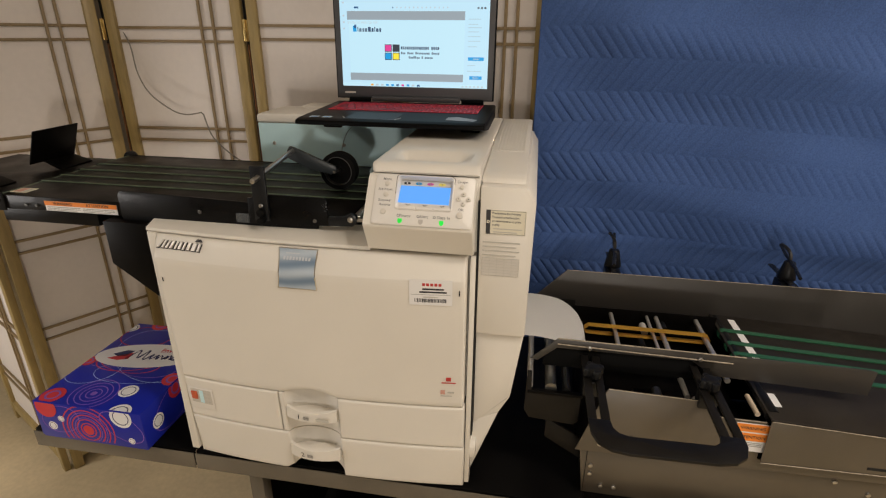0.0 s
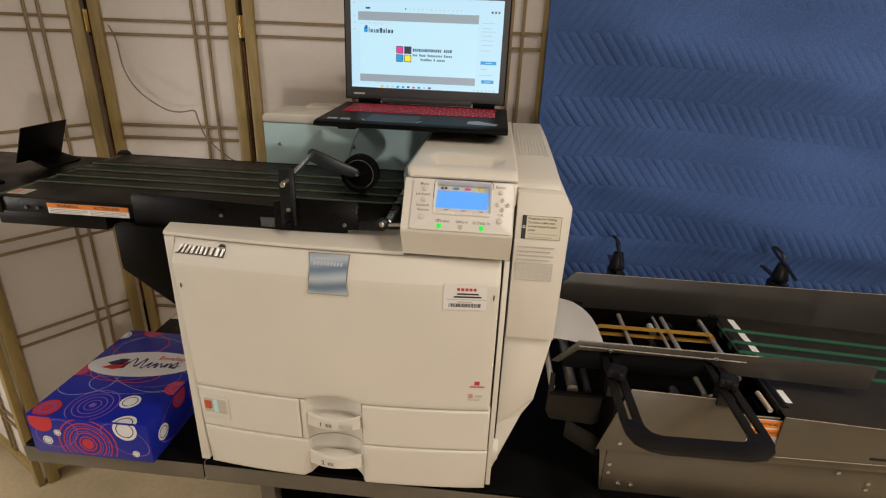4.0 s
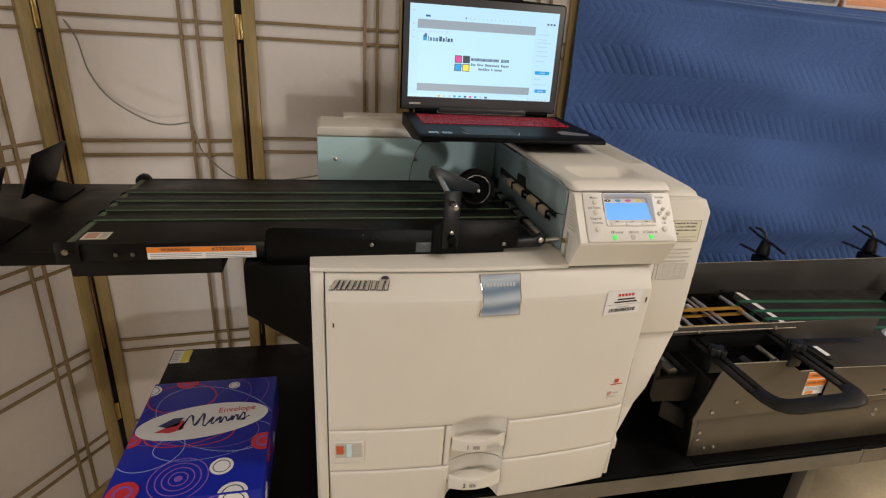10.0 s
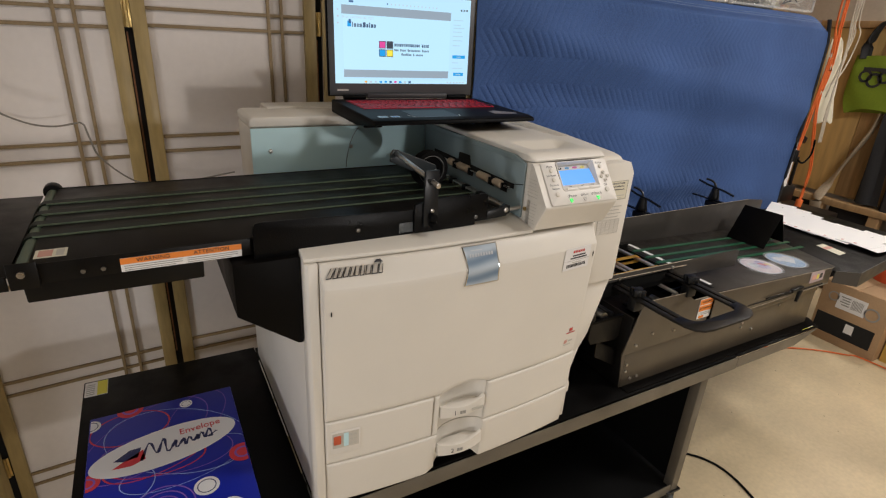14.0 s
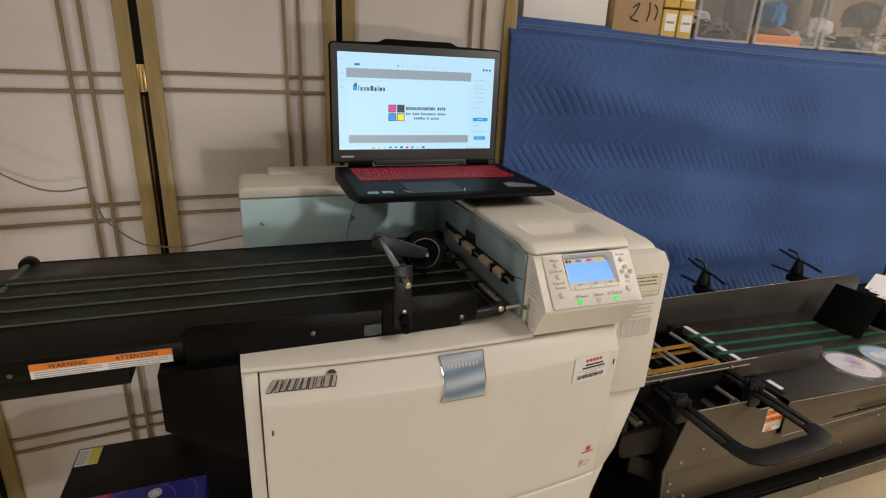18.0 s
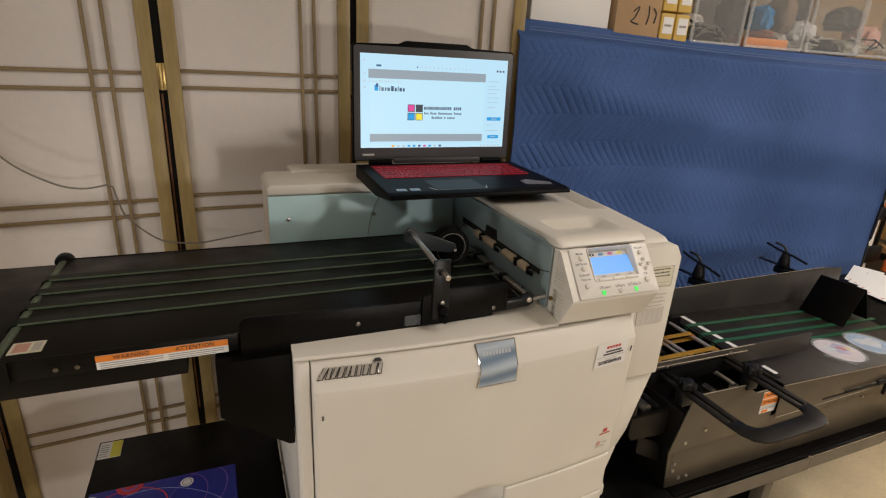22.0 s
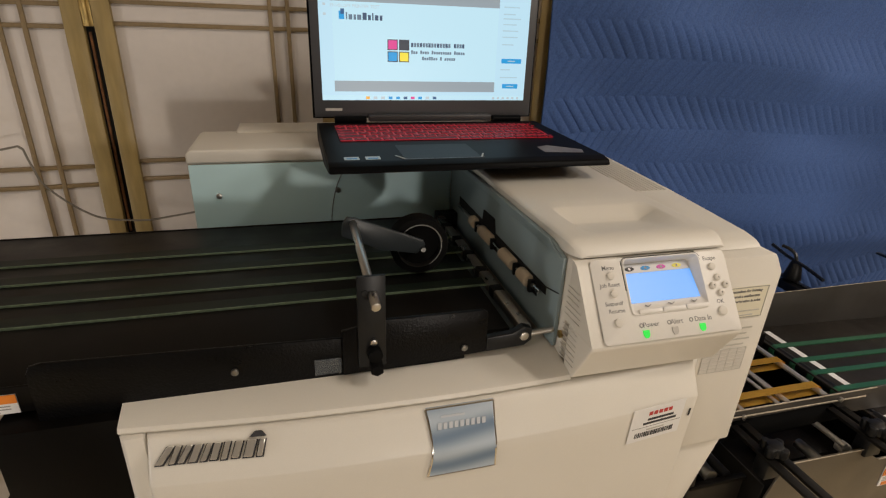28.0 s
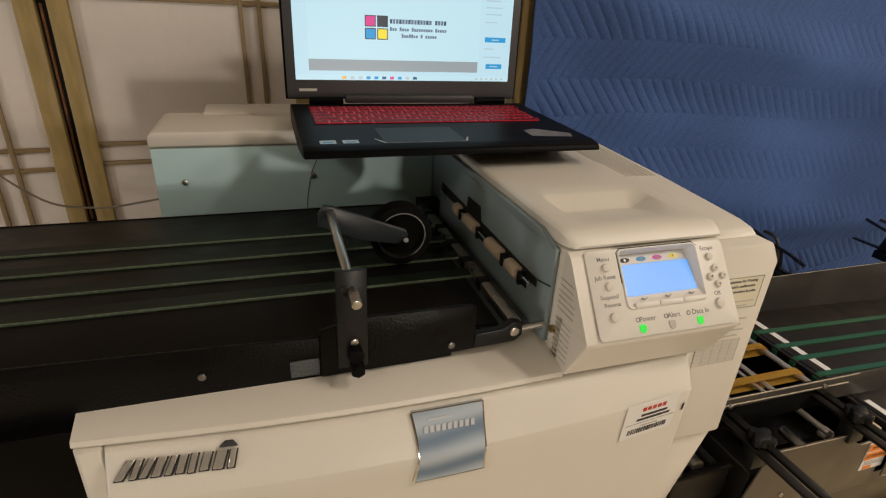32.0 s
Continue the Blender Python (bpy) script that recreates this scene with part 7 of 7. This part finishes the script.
def carton_box(name, x0, x1, y0, y1, z0, z1, key, label, flap=True, tape=True):
    t = thing(name, ((x0 + x1) / 2, (y0 + y1) / 2, z0), label, "box")
    part("carton", box(x0, x1, y0, y1, z0, z1 - 0.003, 0.003), M[key], t)
    if flap:
        ym = (y0 + y1) / 2
        part("flap", box(x0 + 0.001, x1 - 0.001, y0 + 0.001, ym - 0.002, z1 - 0.0028, z1, 0.001), M[key], t)
        part("flap", box(x0 + 0.001, x1 - 0.001, ym + 0.002, y1 - 0.001, z1 - 0.0028, z1, 0.001), M[key], t)
    if tape:
        part("tape", box((x0 + x1) / 2 - 0.025, (x0 + x1) / 2 + 0.025, y0 - 0.0008, y0 - 0.0002, z1 - 0.07, z1 - 0.004), M["tape"], t)
    return t


carton_box("white_box", 0.43, 0.690, 0.700, 0.98, SH, SH + 0.26, "sticker", "plain white cardboard box on the shelf", tape=False)
cb = carton_box("cardboard_box", 0.705, 0.868, 0.690, 0.95, SH, SH + 0.28, "cardboard", "brown cardboard box with black marker scrawl", tape=False)
for k, pts in enumerate(([(0.765, 1.672), (0.785, 1.685), (0.772, 1.655), (0.760, 1.645), (0.788, 1.638)], [(0.820, 1.69), (0.823, 1.665), (0.817, 1.64)], [(0.838, 1.685), (0.850, 1.67), (0.845, 1.645)])):
    part("marker_stroke", tube(smooth_line([(x, 0.689, z) for x, z in pts], 4), 0.0022, 5), M["ink"], cb)
for i in range(2):
    for j in range(2):
        x0 = 0.874 + 0.058 * i
        z0 = SH + 0.083 * j
        t = carton_box("small_box", x0, x0 + 0.052, 0.690, 0.80, z0, z0 + 0.080, "yellow_card", "small yellow carton with a white label", flap=False, tape=False)
        part("white_label", box(x0 + 0.008, x0 + 0.046, 0.6888, 0.6897, z0 + 0.020, z0 + 0.066), M["sticker"], t)
        part("text_line", box(x0 + 0.013, x0 + 0.040, 0.6882, 0.6888, z0 + 0.040, z0 + 0.046), M["ink_grey"], t)
        tagged(t, group="small cartons")


def clear_drawer(x0, x1, label, fill):
    t = thing("plastic_drawer", ((x0 + x1) / 2, 0.85, SH), label, "storage bin", "clear bins")
    z1 = SH + 0.21
    part("bin_front", box(x0, x1, 0.694, 0.697, SH, z1, 0.001), M["clear_bin"], t)
    part("bin_side", box(x0, x0 + 0.003, 0.6975, 1.0, SH, z1, 0.001), M["clear_bin"], t)
    part("bin_side", box(x1 - 0.003, x1, 0.6975, 1.0, SH, z1, 0.001), M["clear_bin"], t)
    part("bin_floor", box(x0 + 0.004, x1 - 0.004, 0.6975, 1.0, SH, SH + 0.003, 0.001), M["clear_bin"], t)
    part("bin_rim", box(x0 + 0.002, x1 - 0.002, 0.689, 0.6935, SH + 0.002, SH + 0.010, 0.001), M["bin_edge"], t)
    for k in range(2):
        xx = x0 + 0.004 if k == 0 else x1 - 0.004
        part("bin_corner", cyl((xx, 0.692, SH + 0.004), (xx, 0.692, z1), 0.005, 8), M["bin_edge"], t)
    part("wall_behind", box(x0, x1, 1.001, 1.004, SH, z1, 0.001), M["clear_bin"], t)
    for k, (name, key, u0, u1, h0, h1, y0) in enumerate(fill):
        lump(name, key, x0 + u0 * (x1 - x0), x0 + u1 * (x1 - x0), y0, y0 + 0.10, SH + h0, SH + h1, t)


def lump(name, key, x0, x1, y0, y1, z0, z1, parent, rough=0.34):
    """A soft crumpled heap."""
    b = bmesh.new()
    bmesh.ops.create_icosphere(b, subdivisions=3, radius=0.5)
    s = random.uniform(0, 50)
    for v in b.verts:
        d = v.co.normalized()
        k = 1 + rough * noise.noise(d * 2.2 + Vector((s, 0, 0))) + rough * 0.6 * noise.noise(d * 6 + Vector((0, s, 0)))
        v.co = Vector((math.copysign(abs(d.x) ** 0.7, d.x), math.copysign(abs(d.y) ** 0.7, d.y), math.copysign(abs(d.z) ** 0.7, d.z))) * 0.5 * k
        v.co = Vector(((x0 + x1) / 2 + v.co.x * (x1 - x0), (y0 + y1) / 2 + v.co.y * (y1 - y0), (z0 + z1) / 2 + v.co.z * (z1 - z0)))
        v.co.z = max(v.co.z, z0)
    return part(name, b, M[key], parent)


def bin_cable(x0, x1, z, key, n, seed):
    """A loose coil of cable lying in a bin."""
    r = random.Random(seed)
    pts = [(x0 + (x1 - x0) * r.random(), 0.715 + 0.08 * r.random(), z + 0.05 * r.random()) for _ in range(n)]
    return tube(smooth_line(pts, 5), 0.0026, 6), M[key]


clear_drawer(1.000, 1.215, "clear plastic bin with tangled grey cables", (("cable_heap", "dark_cloth", 0.05, 0.95, 0.004, 0.05, 0.74), ("grey_bag", "rice_paper", 0.30, 0.75, 0.03, 0.10, 0.79), ("dark_parts", "dark_cloth", 0.02, 0.40, 0.02, 0.12, 0.82)))
clear_drawer(1.235, 1.510, "clear plastic bin with an orange tool tray", (("blue_pack", "cyan", 0.66, 0.84, 0.07, 0.15, 0.78), ("red_pack", "red_faint", 0.70, 0.80, 0.04, 0.07, 0.76), ("dark_parts", "dark_cloth", 0.25, 0.6, 0.05, 0.17, 0.82), ("grey_parts", "key_grey", 0.75, 0.97, 0.004, 0.06, 0.73)))
clear_drawer(1.530, 1.795, "clear plastic bin with white fittings", (("grey_fittings", "key_grey", 0.05, 0.55, 0.004, 0.040, 0.74), ("dark_parts", "dark_cloth", 0.45, 0.75, 0.004, 0.05, 0.705), ("brown_parts", "cardboard", 0.02, 0.30, 0.05, 0.20, 0.80), ("white_parts", "paper", 0.45, 0.90, 0.04, 0.12, 0.82)))
clear_drawer(1.802, 2.088, "clear plastic bin with pale plugs", (("pale_parts", "label_cream", 0.05, 0.60, 0.004, 0.06, 0.75), ("red_parts", "red_faint", 0.55, 0.95, 0.02, 0.12, 0.77), ("dark_parts", "dark_cloth", 0.20, 0.7, 0.10, 0.18, 0.80)))
for n, (x0, x1, key) in enumerate(((1.02, 1.20, "rubber"), (1.02, 1.20, "cord_white"), (1.03, 1.19, "cord_white"), (1.56, 1.76, "key_grey"), (1.83, 2.06, "cord_beige"), (1.83, 2.06, "rubber"))):
    bm_, mat_ = bin_cable(x0, x1, SH + 0.02, key, 14, 20 + n)
    single("loose_cable", bm_, mat_, "loose cable coiled in a clear plastic bin", "cable", "cables in bins")

tool_tray = thing("tool_tray", (1.35, 0.745, SH + 0.003), "low orange plastic tool tray in a clear bin", "tray")
part("tray_floor", box(1.247, 1.450, 0.7005, 0.790, SH + 0.0035, SH + 0.007), M["orange_plastic"], tool_tray)
for x0, x1, y0, y1 in ((1.247, 1.450, 0.7005, 0.704), (1.247, 1.450, 0.7865, 0.790), (1.247, 1.2505, 0.7045, 0.786), (1.4465, 1.450, 0.7045, 0.786), (1.345, 1.348, 0.7045, 0.786)):
    part("tray_wall", box(x0, x1, y0, y1, SH + 0.0075, SH + 0.034, 0.001), M["orange_plastic"], tool_tray)

# ---- corner of the basement beyond the blanket ----
stud_wall = thing("stud_wall", (3.40, 0.9, 0), "unfinished stud wall with pine and brown panels", "wall frame")
part("sheathing", box(3.44, 3.455, -0.60, 1.60, 0.0, 2.44), M["wall_paint"], stud_wall)
part("panel", box(3.405, 3.4395, 0.955, 1.40, 0.60, 1.60, 0.002), M["pine_panel"], stud_wall, "yellow pine panel")
part("panel", box(3.400, 3.4395, 0.60, 0.952, 0.60, 1.60, 0.002), M["oak_panel"], stud_wall, "brown wood grain panel")
part("sheathing", box(2.20, 3.4395, 1.60, 1.615, 0.0, 2.44), M["plywood"], stud_wall)
part("rail", box(3.30, 3.36, -0.3, 1.58, 0.545, 0.585, 0.002), M["wood"], stud_wall)
part("rail", box(3.30, 3.36, -0.3, 1.58, 0.03, 0.07, 0.002), M["wood"], stud_wall)
for y in (-0.2, 0.30, 0.66, 0.98, 1.30):
    part("stud", box(3.31, 3.36, y - 0.03, y + 0.03, 0.0715, 0.5435, 0.002), M["wood"], stud_wall)
part("upper_rail", box(3.38, 3.4395, -0.3, 1.58, 1.602, 1.64, 0.002), M["wood"], stud_wall)
for y, k in ((1.14, 0), (0.82, 1), (0.48, 2)):
    cs = thing("black_case", (3.375, y, 0.09), "black padded equipment case inside the wall frame", "case", "black cases")
    part("case_body", box(3.362, 3.43, y - 0.12, y + 0.12, 0.02, 0.535, 0.012), M["dark_cloth"], cs)
    part("handle", tube(smooth_line([(3.36, y - 0.04, 0.40), (3.345, y - 0.03, 0.40), (3.345, y + 0.03, 0.40), (3.36, y + 0.04, 0.40)], 4), 0.006, 8), M["black_plastic"], cs)

cables = thing("orange_extension_cord", (2.46, 0.76, 0.68), "bundle of orange extension cords hanging from a hook", "cable")
for k in range(4):
    o = 0.018 * k
    part("cord", tube(smooth_line([(2.43 + o, 0.77, 2.20), (2.435 + o, 0.76 + 0.01 * k, 1.63), (2.47 + o, 0.76, 1.48), (2.455 + 0.8 * o, 0.755, 1.30), (2.425 + 1.1 * o, 0.75, 1.12), (2.405 + 0.6 * o, 0.745, 0.98)] if k < 2 else
                              [(2.45 + o, 0.78, 2.20), (2.455 + o, 0.77, 1.63), (2.475 + o, 0.765, 1.40), (2.465 + 0.8 * o, 0.765, 1.22), (2.515 + o, 0.765, 1.04), (2.585 + o, 0.765, 0.86), (2.60 + 0.5 * o, 0.765, 0.74 - 0.03 * k)], 6), 0.0043, 8), M["orange_cable"], cables)
part("plug", cyl((2.40, 0.745, 0.985), (2.395, 0.745, 0.925), 0.016, 12, bevel=0.004), M["black_plastic"], cables)
part("socket_end", cyl((2.625, 0.765, 0.695), (2.62, 0.765, 0.64), 0.017, 12, bevel=0.004), M["orange_cable"], cables)
part("wire_loop", tube(smooth_line([(2.40, 0.74, 0.95), (2.47, 0.735, 0.915), (2.54, 0.74, 0.955), (2.545, 0.745, 1.03)], 6), 0.005, 6), M["rubber"], cables)
white_cables = thing("white_cord_bundle", (2.78, 0.85, 1.0), "bundle of white cords hanging from a hook", "cable")
for k in range(5):
    o = 0.022 * k
    part("cord", tube(smooth_line([(2.70 + o, 0.84, 2.20), (2.735 + 0.8 * o, 0.84, 1.66), (2.77 + 1.2 * o, 0.84, 1.54), (2.74 + 1.3 * o, 0.85, 1.38), (2.72 + 0.4 * o, 0.85, 1.20 + 0.03 * k)] if k % 2 else
                              [(2.68 + o, 0.83, 2.20), (2.70 + 0.5 * o, 0.83, 1.66), (2.735 + 0.3 * o, 0.83, 1.49), (2.755 - 0.2 * o, 0.83, 1.20), (2.784 - 0.3 * o, 0.83, 0.99)], 6), 0.0034, 8), M["cord_beige"], white_cables)
sleeve_bag = thing("white_bag", (2.83, 0.88, 1.09), "white cloth bag hanging among the cords", "bag")
sb = bmesh.new()
rows_ = []
for i in range(15):
    f = i / 14
    z = 1.52 - 0.43 * f
    x0, w = 2.735 + 0.10 * f, 0.045 + 0.052 * f ** 0.7
    rows_.append([sb.verts.new((x0 + w * math.cos(a) * (1 + 0.06 * math.sin(7 * f + 3 * a)), 0.885 + 0.018 * math.sin(a) + 0.006 * math.sin(4 * a + 5 * f), z + 0.01 * math.sin(3 * a))) for a in [2 * math.pi * j / 24 for j in range(24)]])
for i in range(14):
    for j in range(24):
        sb.faces.new((rows_[i][j], rows_[i][(j + 1) % 24], rows_[i + 1][(j + 1) % 24], rows_[i + 1][j]))
sb.faces.new(rows_[0])
sb.faces.new(rows_[-1])
part("cloth", sb, M["label_cream"], sleeve_bag)
hook_rail = thing("hook_rail", (2.6, 0.86, 2.2), "wooden rail with steel hooks under the ceiling", "rail")
part("rail", box(2.30, 2.95, 0.90, 0.94, 2.17, 2.45, 0.002), M["wood"], hook_rail)
for x in (2.45, 2.76):
    part("hook", tube(smooth_line([(x, 0.905, 2.23), (x, 0.84, 2.21), (x, 0.80, 2.19), (x, 0.77, 2.22)], 4), 0.006, 8), M["steel"], hook_rail)
clamp = thing("bar_clamp", (2.47, 0.80, 0.60), "white bar clamp with black grips", "clamp")
part("bar", hexa([(2.445, 0.79, 0.60), (2.50, 0.79, 0.60), (2.50, 0.805, 0.60), (2.445, 0.805, 0.60), (2.435, 0.79, 1.11), (2.49, 0.79, 1.11), (2.49, 0.805, 1.11), (2.435, 0.805, 1.11)], 0.003), M["paper"], clamp)
part("grip", transformed(box(-0.05, 0.05, -0.03, 0.02, -0.018, 0.018, 0.008), Matrix.Translation((2.455, 0.79, 1.04)) @ Matrix.Rotation(0.35, 4, "Y")), M["black_plastic"], clamp)
part("clamp_foot", box(2.435, 2.57, 0.775, 0.83, 0.69, 0.775, 0.012), M["black_plastic"], clamp)
part("clamp_leg", box(2.53, 2.545, 0.79, 0.805, 0.776, 0.93, 0.003), M["black_plastic"], clamp)
work_shelf = thing("low_shelf", (2.6, 0.95, 0.0), "low black shelf behind the paper tray", "shelf")
part("shelf_board", box(2.25, 2.95, 0.70, 1.15, 0.57, 0.60, 0.003), M["black_plastic"], work_shelf)
for x in (2.28, 2.92):
    part("shelf_side", box(x - 0.012, x + 0.012, 0.71, 1.14, 0.0, 0.569, 0.002), M["black_plastic"], work_shelf)

lime_bag = thing("lime_bag", (3.36, 0.92, 1.12), "lime green cloth tote bag with black handles hanging on the wall", "bag")
lb = bmesh.new()
rows_ = []
for i in range(13):
    f = i / 12
    z = 1.445 - 0.315 * f
    hw = 0.165 + 0.02 * math.sin(2.6 * f) - 0.02 * f ** 6
    rows_.append([lb.verts.new((3.352 + 0.040 * math.sin(a) * (0.35 + 0.65 * math.sin(math.pi * min(1, f * 0.8 + 0.1))) + 0.006 * math.sin(5 * a + 6 * f), 0.890 - 0.02 * f + hw * math.copysign(abs(math.cos(a)) ** 0.7, math.cos(a)), z - 0.015 * math.cos(2 * a) * f + 0.008 * math.sin(3 * a))) for a in [2 * math.pi * j / 32 for j in range(32)]])
for i in range(12):
    for j in range(32):
        lb.faces.new((rows_[i][j], rows_[i][(j + 1) % 32], rows_[i + 1][(j + 1) % 32], rows_[i + 1][j]))
lb.faces.new(rows_[0])
lb.faces.new(rows_[-1])
part("cloth", lb, M["lime"], lime_bag)
for o in (0.0, 0.045):
    part("handle", tube(smooth_line([(3.33 + o, 1.01, 1.43), (3.345 + o, 1.02, 1.53), (3.35, 0.965, 1.63), (3.35, 0.86, 1.62), (3.345 + o, 0.81, 1.53), (3.33 + o, 0.80, 1.43)], 6), 0.020, 10, flat=0.4), M["dark_cloth"], lime_bag)
for k in range(3):
    part("dark_print", transformed(ring(0, 0, 0.022 + 0.006 * (k == 1), 0.036 + 0.006 * (k == 1), 0, 0.002, 20), plane_at((3.303, 0.955 - 0.05 * k, 1.335 - 0.02 * (k % 2)), (0, -1, 0), (0, 0, 1))), M["ink"], lime_bag)
part("dark_print", box(3.3000, 3.3030, 0.825, 0.975, 1.365, 1.385), M["ink"], lime_bag)
part("hook", cyl((3.35, 0.91, 1.625), (3.44, 0.91, 1.63), 0.008, 8), M["steel"], lime_bag)


def hung_cloth(name, key, y, w, z0, z1, lean, label):
    t = thing(name, (3.36, y, z0), label, "garment")
    b = bmesh.new()
    rr = []
    for i in range(15):
        f = i / 14
        rr.append([b.verts.new((3.352 + 0.025 * math.sin(a) + 0.012 * math.sin(3 * a + 2 * f), y + lean * f + w * (0.8 + 0.35 * f) * math.cos(a) + 0.008 * math.sin(5 * a), z1 - (z1 - z0) * f)) for a in [2 * math.pi * j / 24 for j in range(24)]])
    for i in range(14):
        for j in range(24):
            b.faces.new((rr[i][j], rr[i][(j + 1) % 24], rr[i + 1][(j + 1) % 24], rr[i + 1][j]))
    b.faces.new(rr[0])
    b.faces.new(rr[-1])
    part("cloth", b, M[key], t)
    part("hook", cyl((3.36, y, z1 - 0.015), (3.43, y, z1 - 0.005), 0.006, 8), M["steel"], t)


hung_cloth("hanging_garment", "dark_cloth", 0.765, 0.055, 0.60, 1.14, -0.02, "dark cloth garment hanging on the wall")
hung_cloth("hanging_garment", "dark_cloth", 0.64, 0.050, 0.55, 1.20, -0.03, "dark cloth garment hanging on the wall")
strap_ = thing("tan_strap", (3.32, 0.98, 0.51), "wide tan cloth strap draped against the wall", "strap")
part("cloth", tube(smooth_line([(3.385, 0.845, 1.14), (3.38, 0.86, 1.02), (3.37, 0.925, 0.84), (3.34, 0.972, 0.68), (3.28, 0.985, 0.585), (3.285, 0.985, 0.515)], 6), 0.035, 12, flat=0.3), M["tan_cloth"], strap_)

# cartons on the concrete beside the wall
ship = carton_box("shipping_carton", 2.60, 3.02, 0.185, 0.505, 0.0, 0.335, "cardboard", "brown shipping carton with a white shipping label", tape=False)
part("window", box(2.5985, 2.5998, 0.215, 0.490, 0.05, 0.155), M["dark_gap"], ship)
lbl_ = part("shipping_label", box(2.5982, 2.5997, 0.285, 0.420, 0.205, 0.290), M["sticker"], ship, "white shipping label with barcode bars")
for k in range(9):
    part("bar", box(2.5975, 2.5982, 0.300 + 0.006 * k, 0.3030 + 0.006 * k, 0.225, 0.275), M["ink_grey"], lbl_)
for k in range(4):
    part("text_line", box(2.5975, 2.5982, 0.36, 0.405 - 0.008 * (k % 2), 0.270 - 0.014 * k, 0.276 - 0.014 * k), M["ink_grey"], lbl_)
part("shipping_label", box(2.5972, 2.5984, 0.305, 0.345, 0.090, 0.140), M["sticker"], ship)
part("printed_ring", transformed(ring(0, 0, 0.028, 0.036, 0, 0.001, 20), plane_at((2.5992, 0.255, 0.235), (0, -1, 0), (0, 0, 1))), M["ink_grey"], ship)
part("printed_ring", transformed(ring(0, 0, 0.020, 0.026, 0, 0.001, 20), plane_at((2.5992, 0.440, 0.26), (0, -1, 0), (0, 0, 1))), M["ink_grey"], ship)
carton_box("shipping_carton", 2.66, 3.14, -0.22, 0.178, 0.0, 0.30, "yellow_card", "tan carton standing on the concrete floor", tape=True)
pail = thing("orange_bucket", (3.05, 0.40, 0.337), "orange plastic bucket standing on a carton", "bucket")
bk = bmesh.new()
rk = []
for r, z in ((0.090, 0.337), (0.105, 0.50), (0.110, 0.50), (0.110, 0.515), (0.100, 0.515), (0.085, 0.345)):
    rk.append([bk.verts.new((2.92 + r * math.cos(2 * math.pi * k / 28), 0.33 + r * math.sin(2 * math.pi * k / 28), z)) for k in range(28)])
for i in range(5):
    for k in range(28):
        bk.faces.new((rk[i][k], rk[i][(k + 1) % 28], rk[i + 1][(k + 1) % 28], rk[i + 1][k]))
bk.faces.new(rk[0])
bk.faces.new(rk[-1])
part("pail", bk, M["bucket"], pail)

# power cord and orange cord on the floor
single("power_cord", tube(smooth_line([(0.88, 0.30, 0.005), (1.02, 0.25, 0.005), (1.13, 0.185, 0.005), (1.20, 0.10, 0.005), (1.21, 0.0, 0.005), (1.165, -0.15, 0.005), (1.10, -0.32, 0.005), (0.98, -0.55, 0.005)], 8), 0.0042, 8), M["rubber"], "black power cord curling over the concrete floor", "cable")
single("extension_cable", tube(smooth_line([(2.02, 0.62, 0.006), (2.22, 0.50, 0.006), (2.40, 0.40, 0.006), (2.54, 0.28, 0.006), (2.59, 0.20, 0.006), (2.62, -0.24, 0.006)], 8), 0.0035, 8), M["orange_cable"], "orange cord lying on the concrete floor", "cable")
grit = bmesh.new()
for k in range(90):
    x, y, r = random.uniform(0.95, 2.9), random.uniform(-1.1, 0.7), random.uniform(0.0008, 0.0022)
    box(x - r, x + r, y - r * 0.7, y + r * 0.7, 0.0, r * 0.6, bm=grit)
single("floor_grit", grit, M["grit"], "dark crumbs and specks on the concrete floor", "debris", kind="stuff", smooth=False)
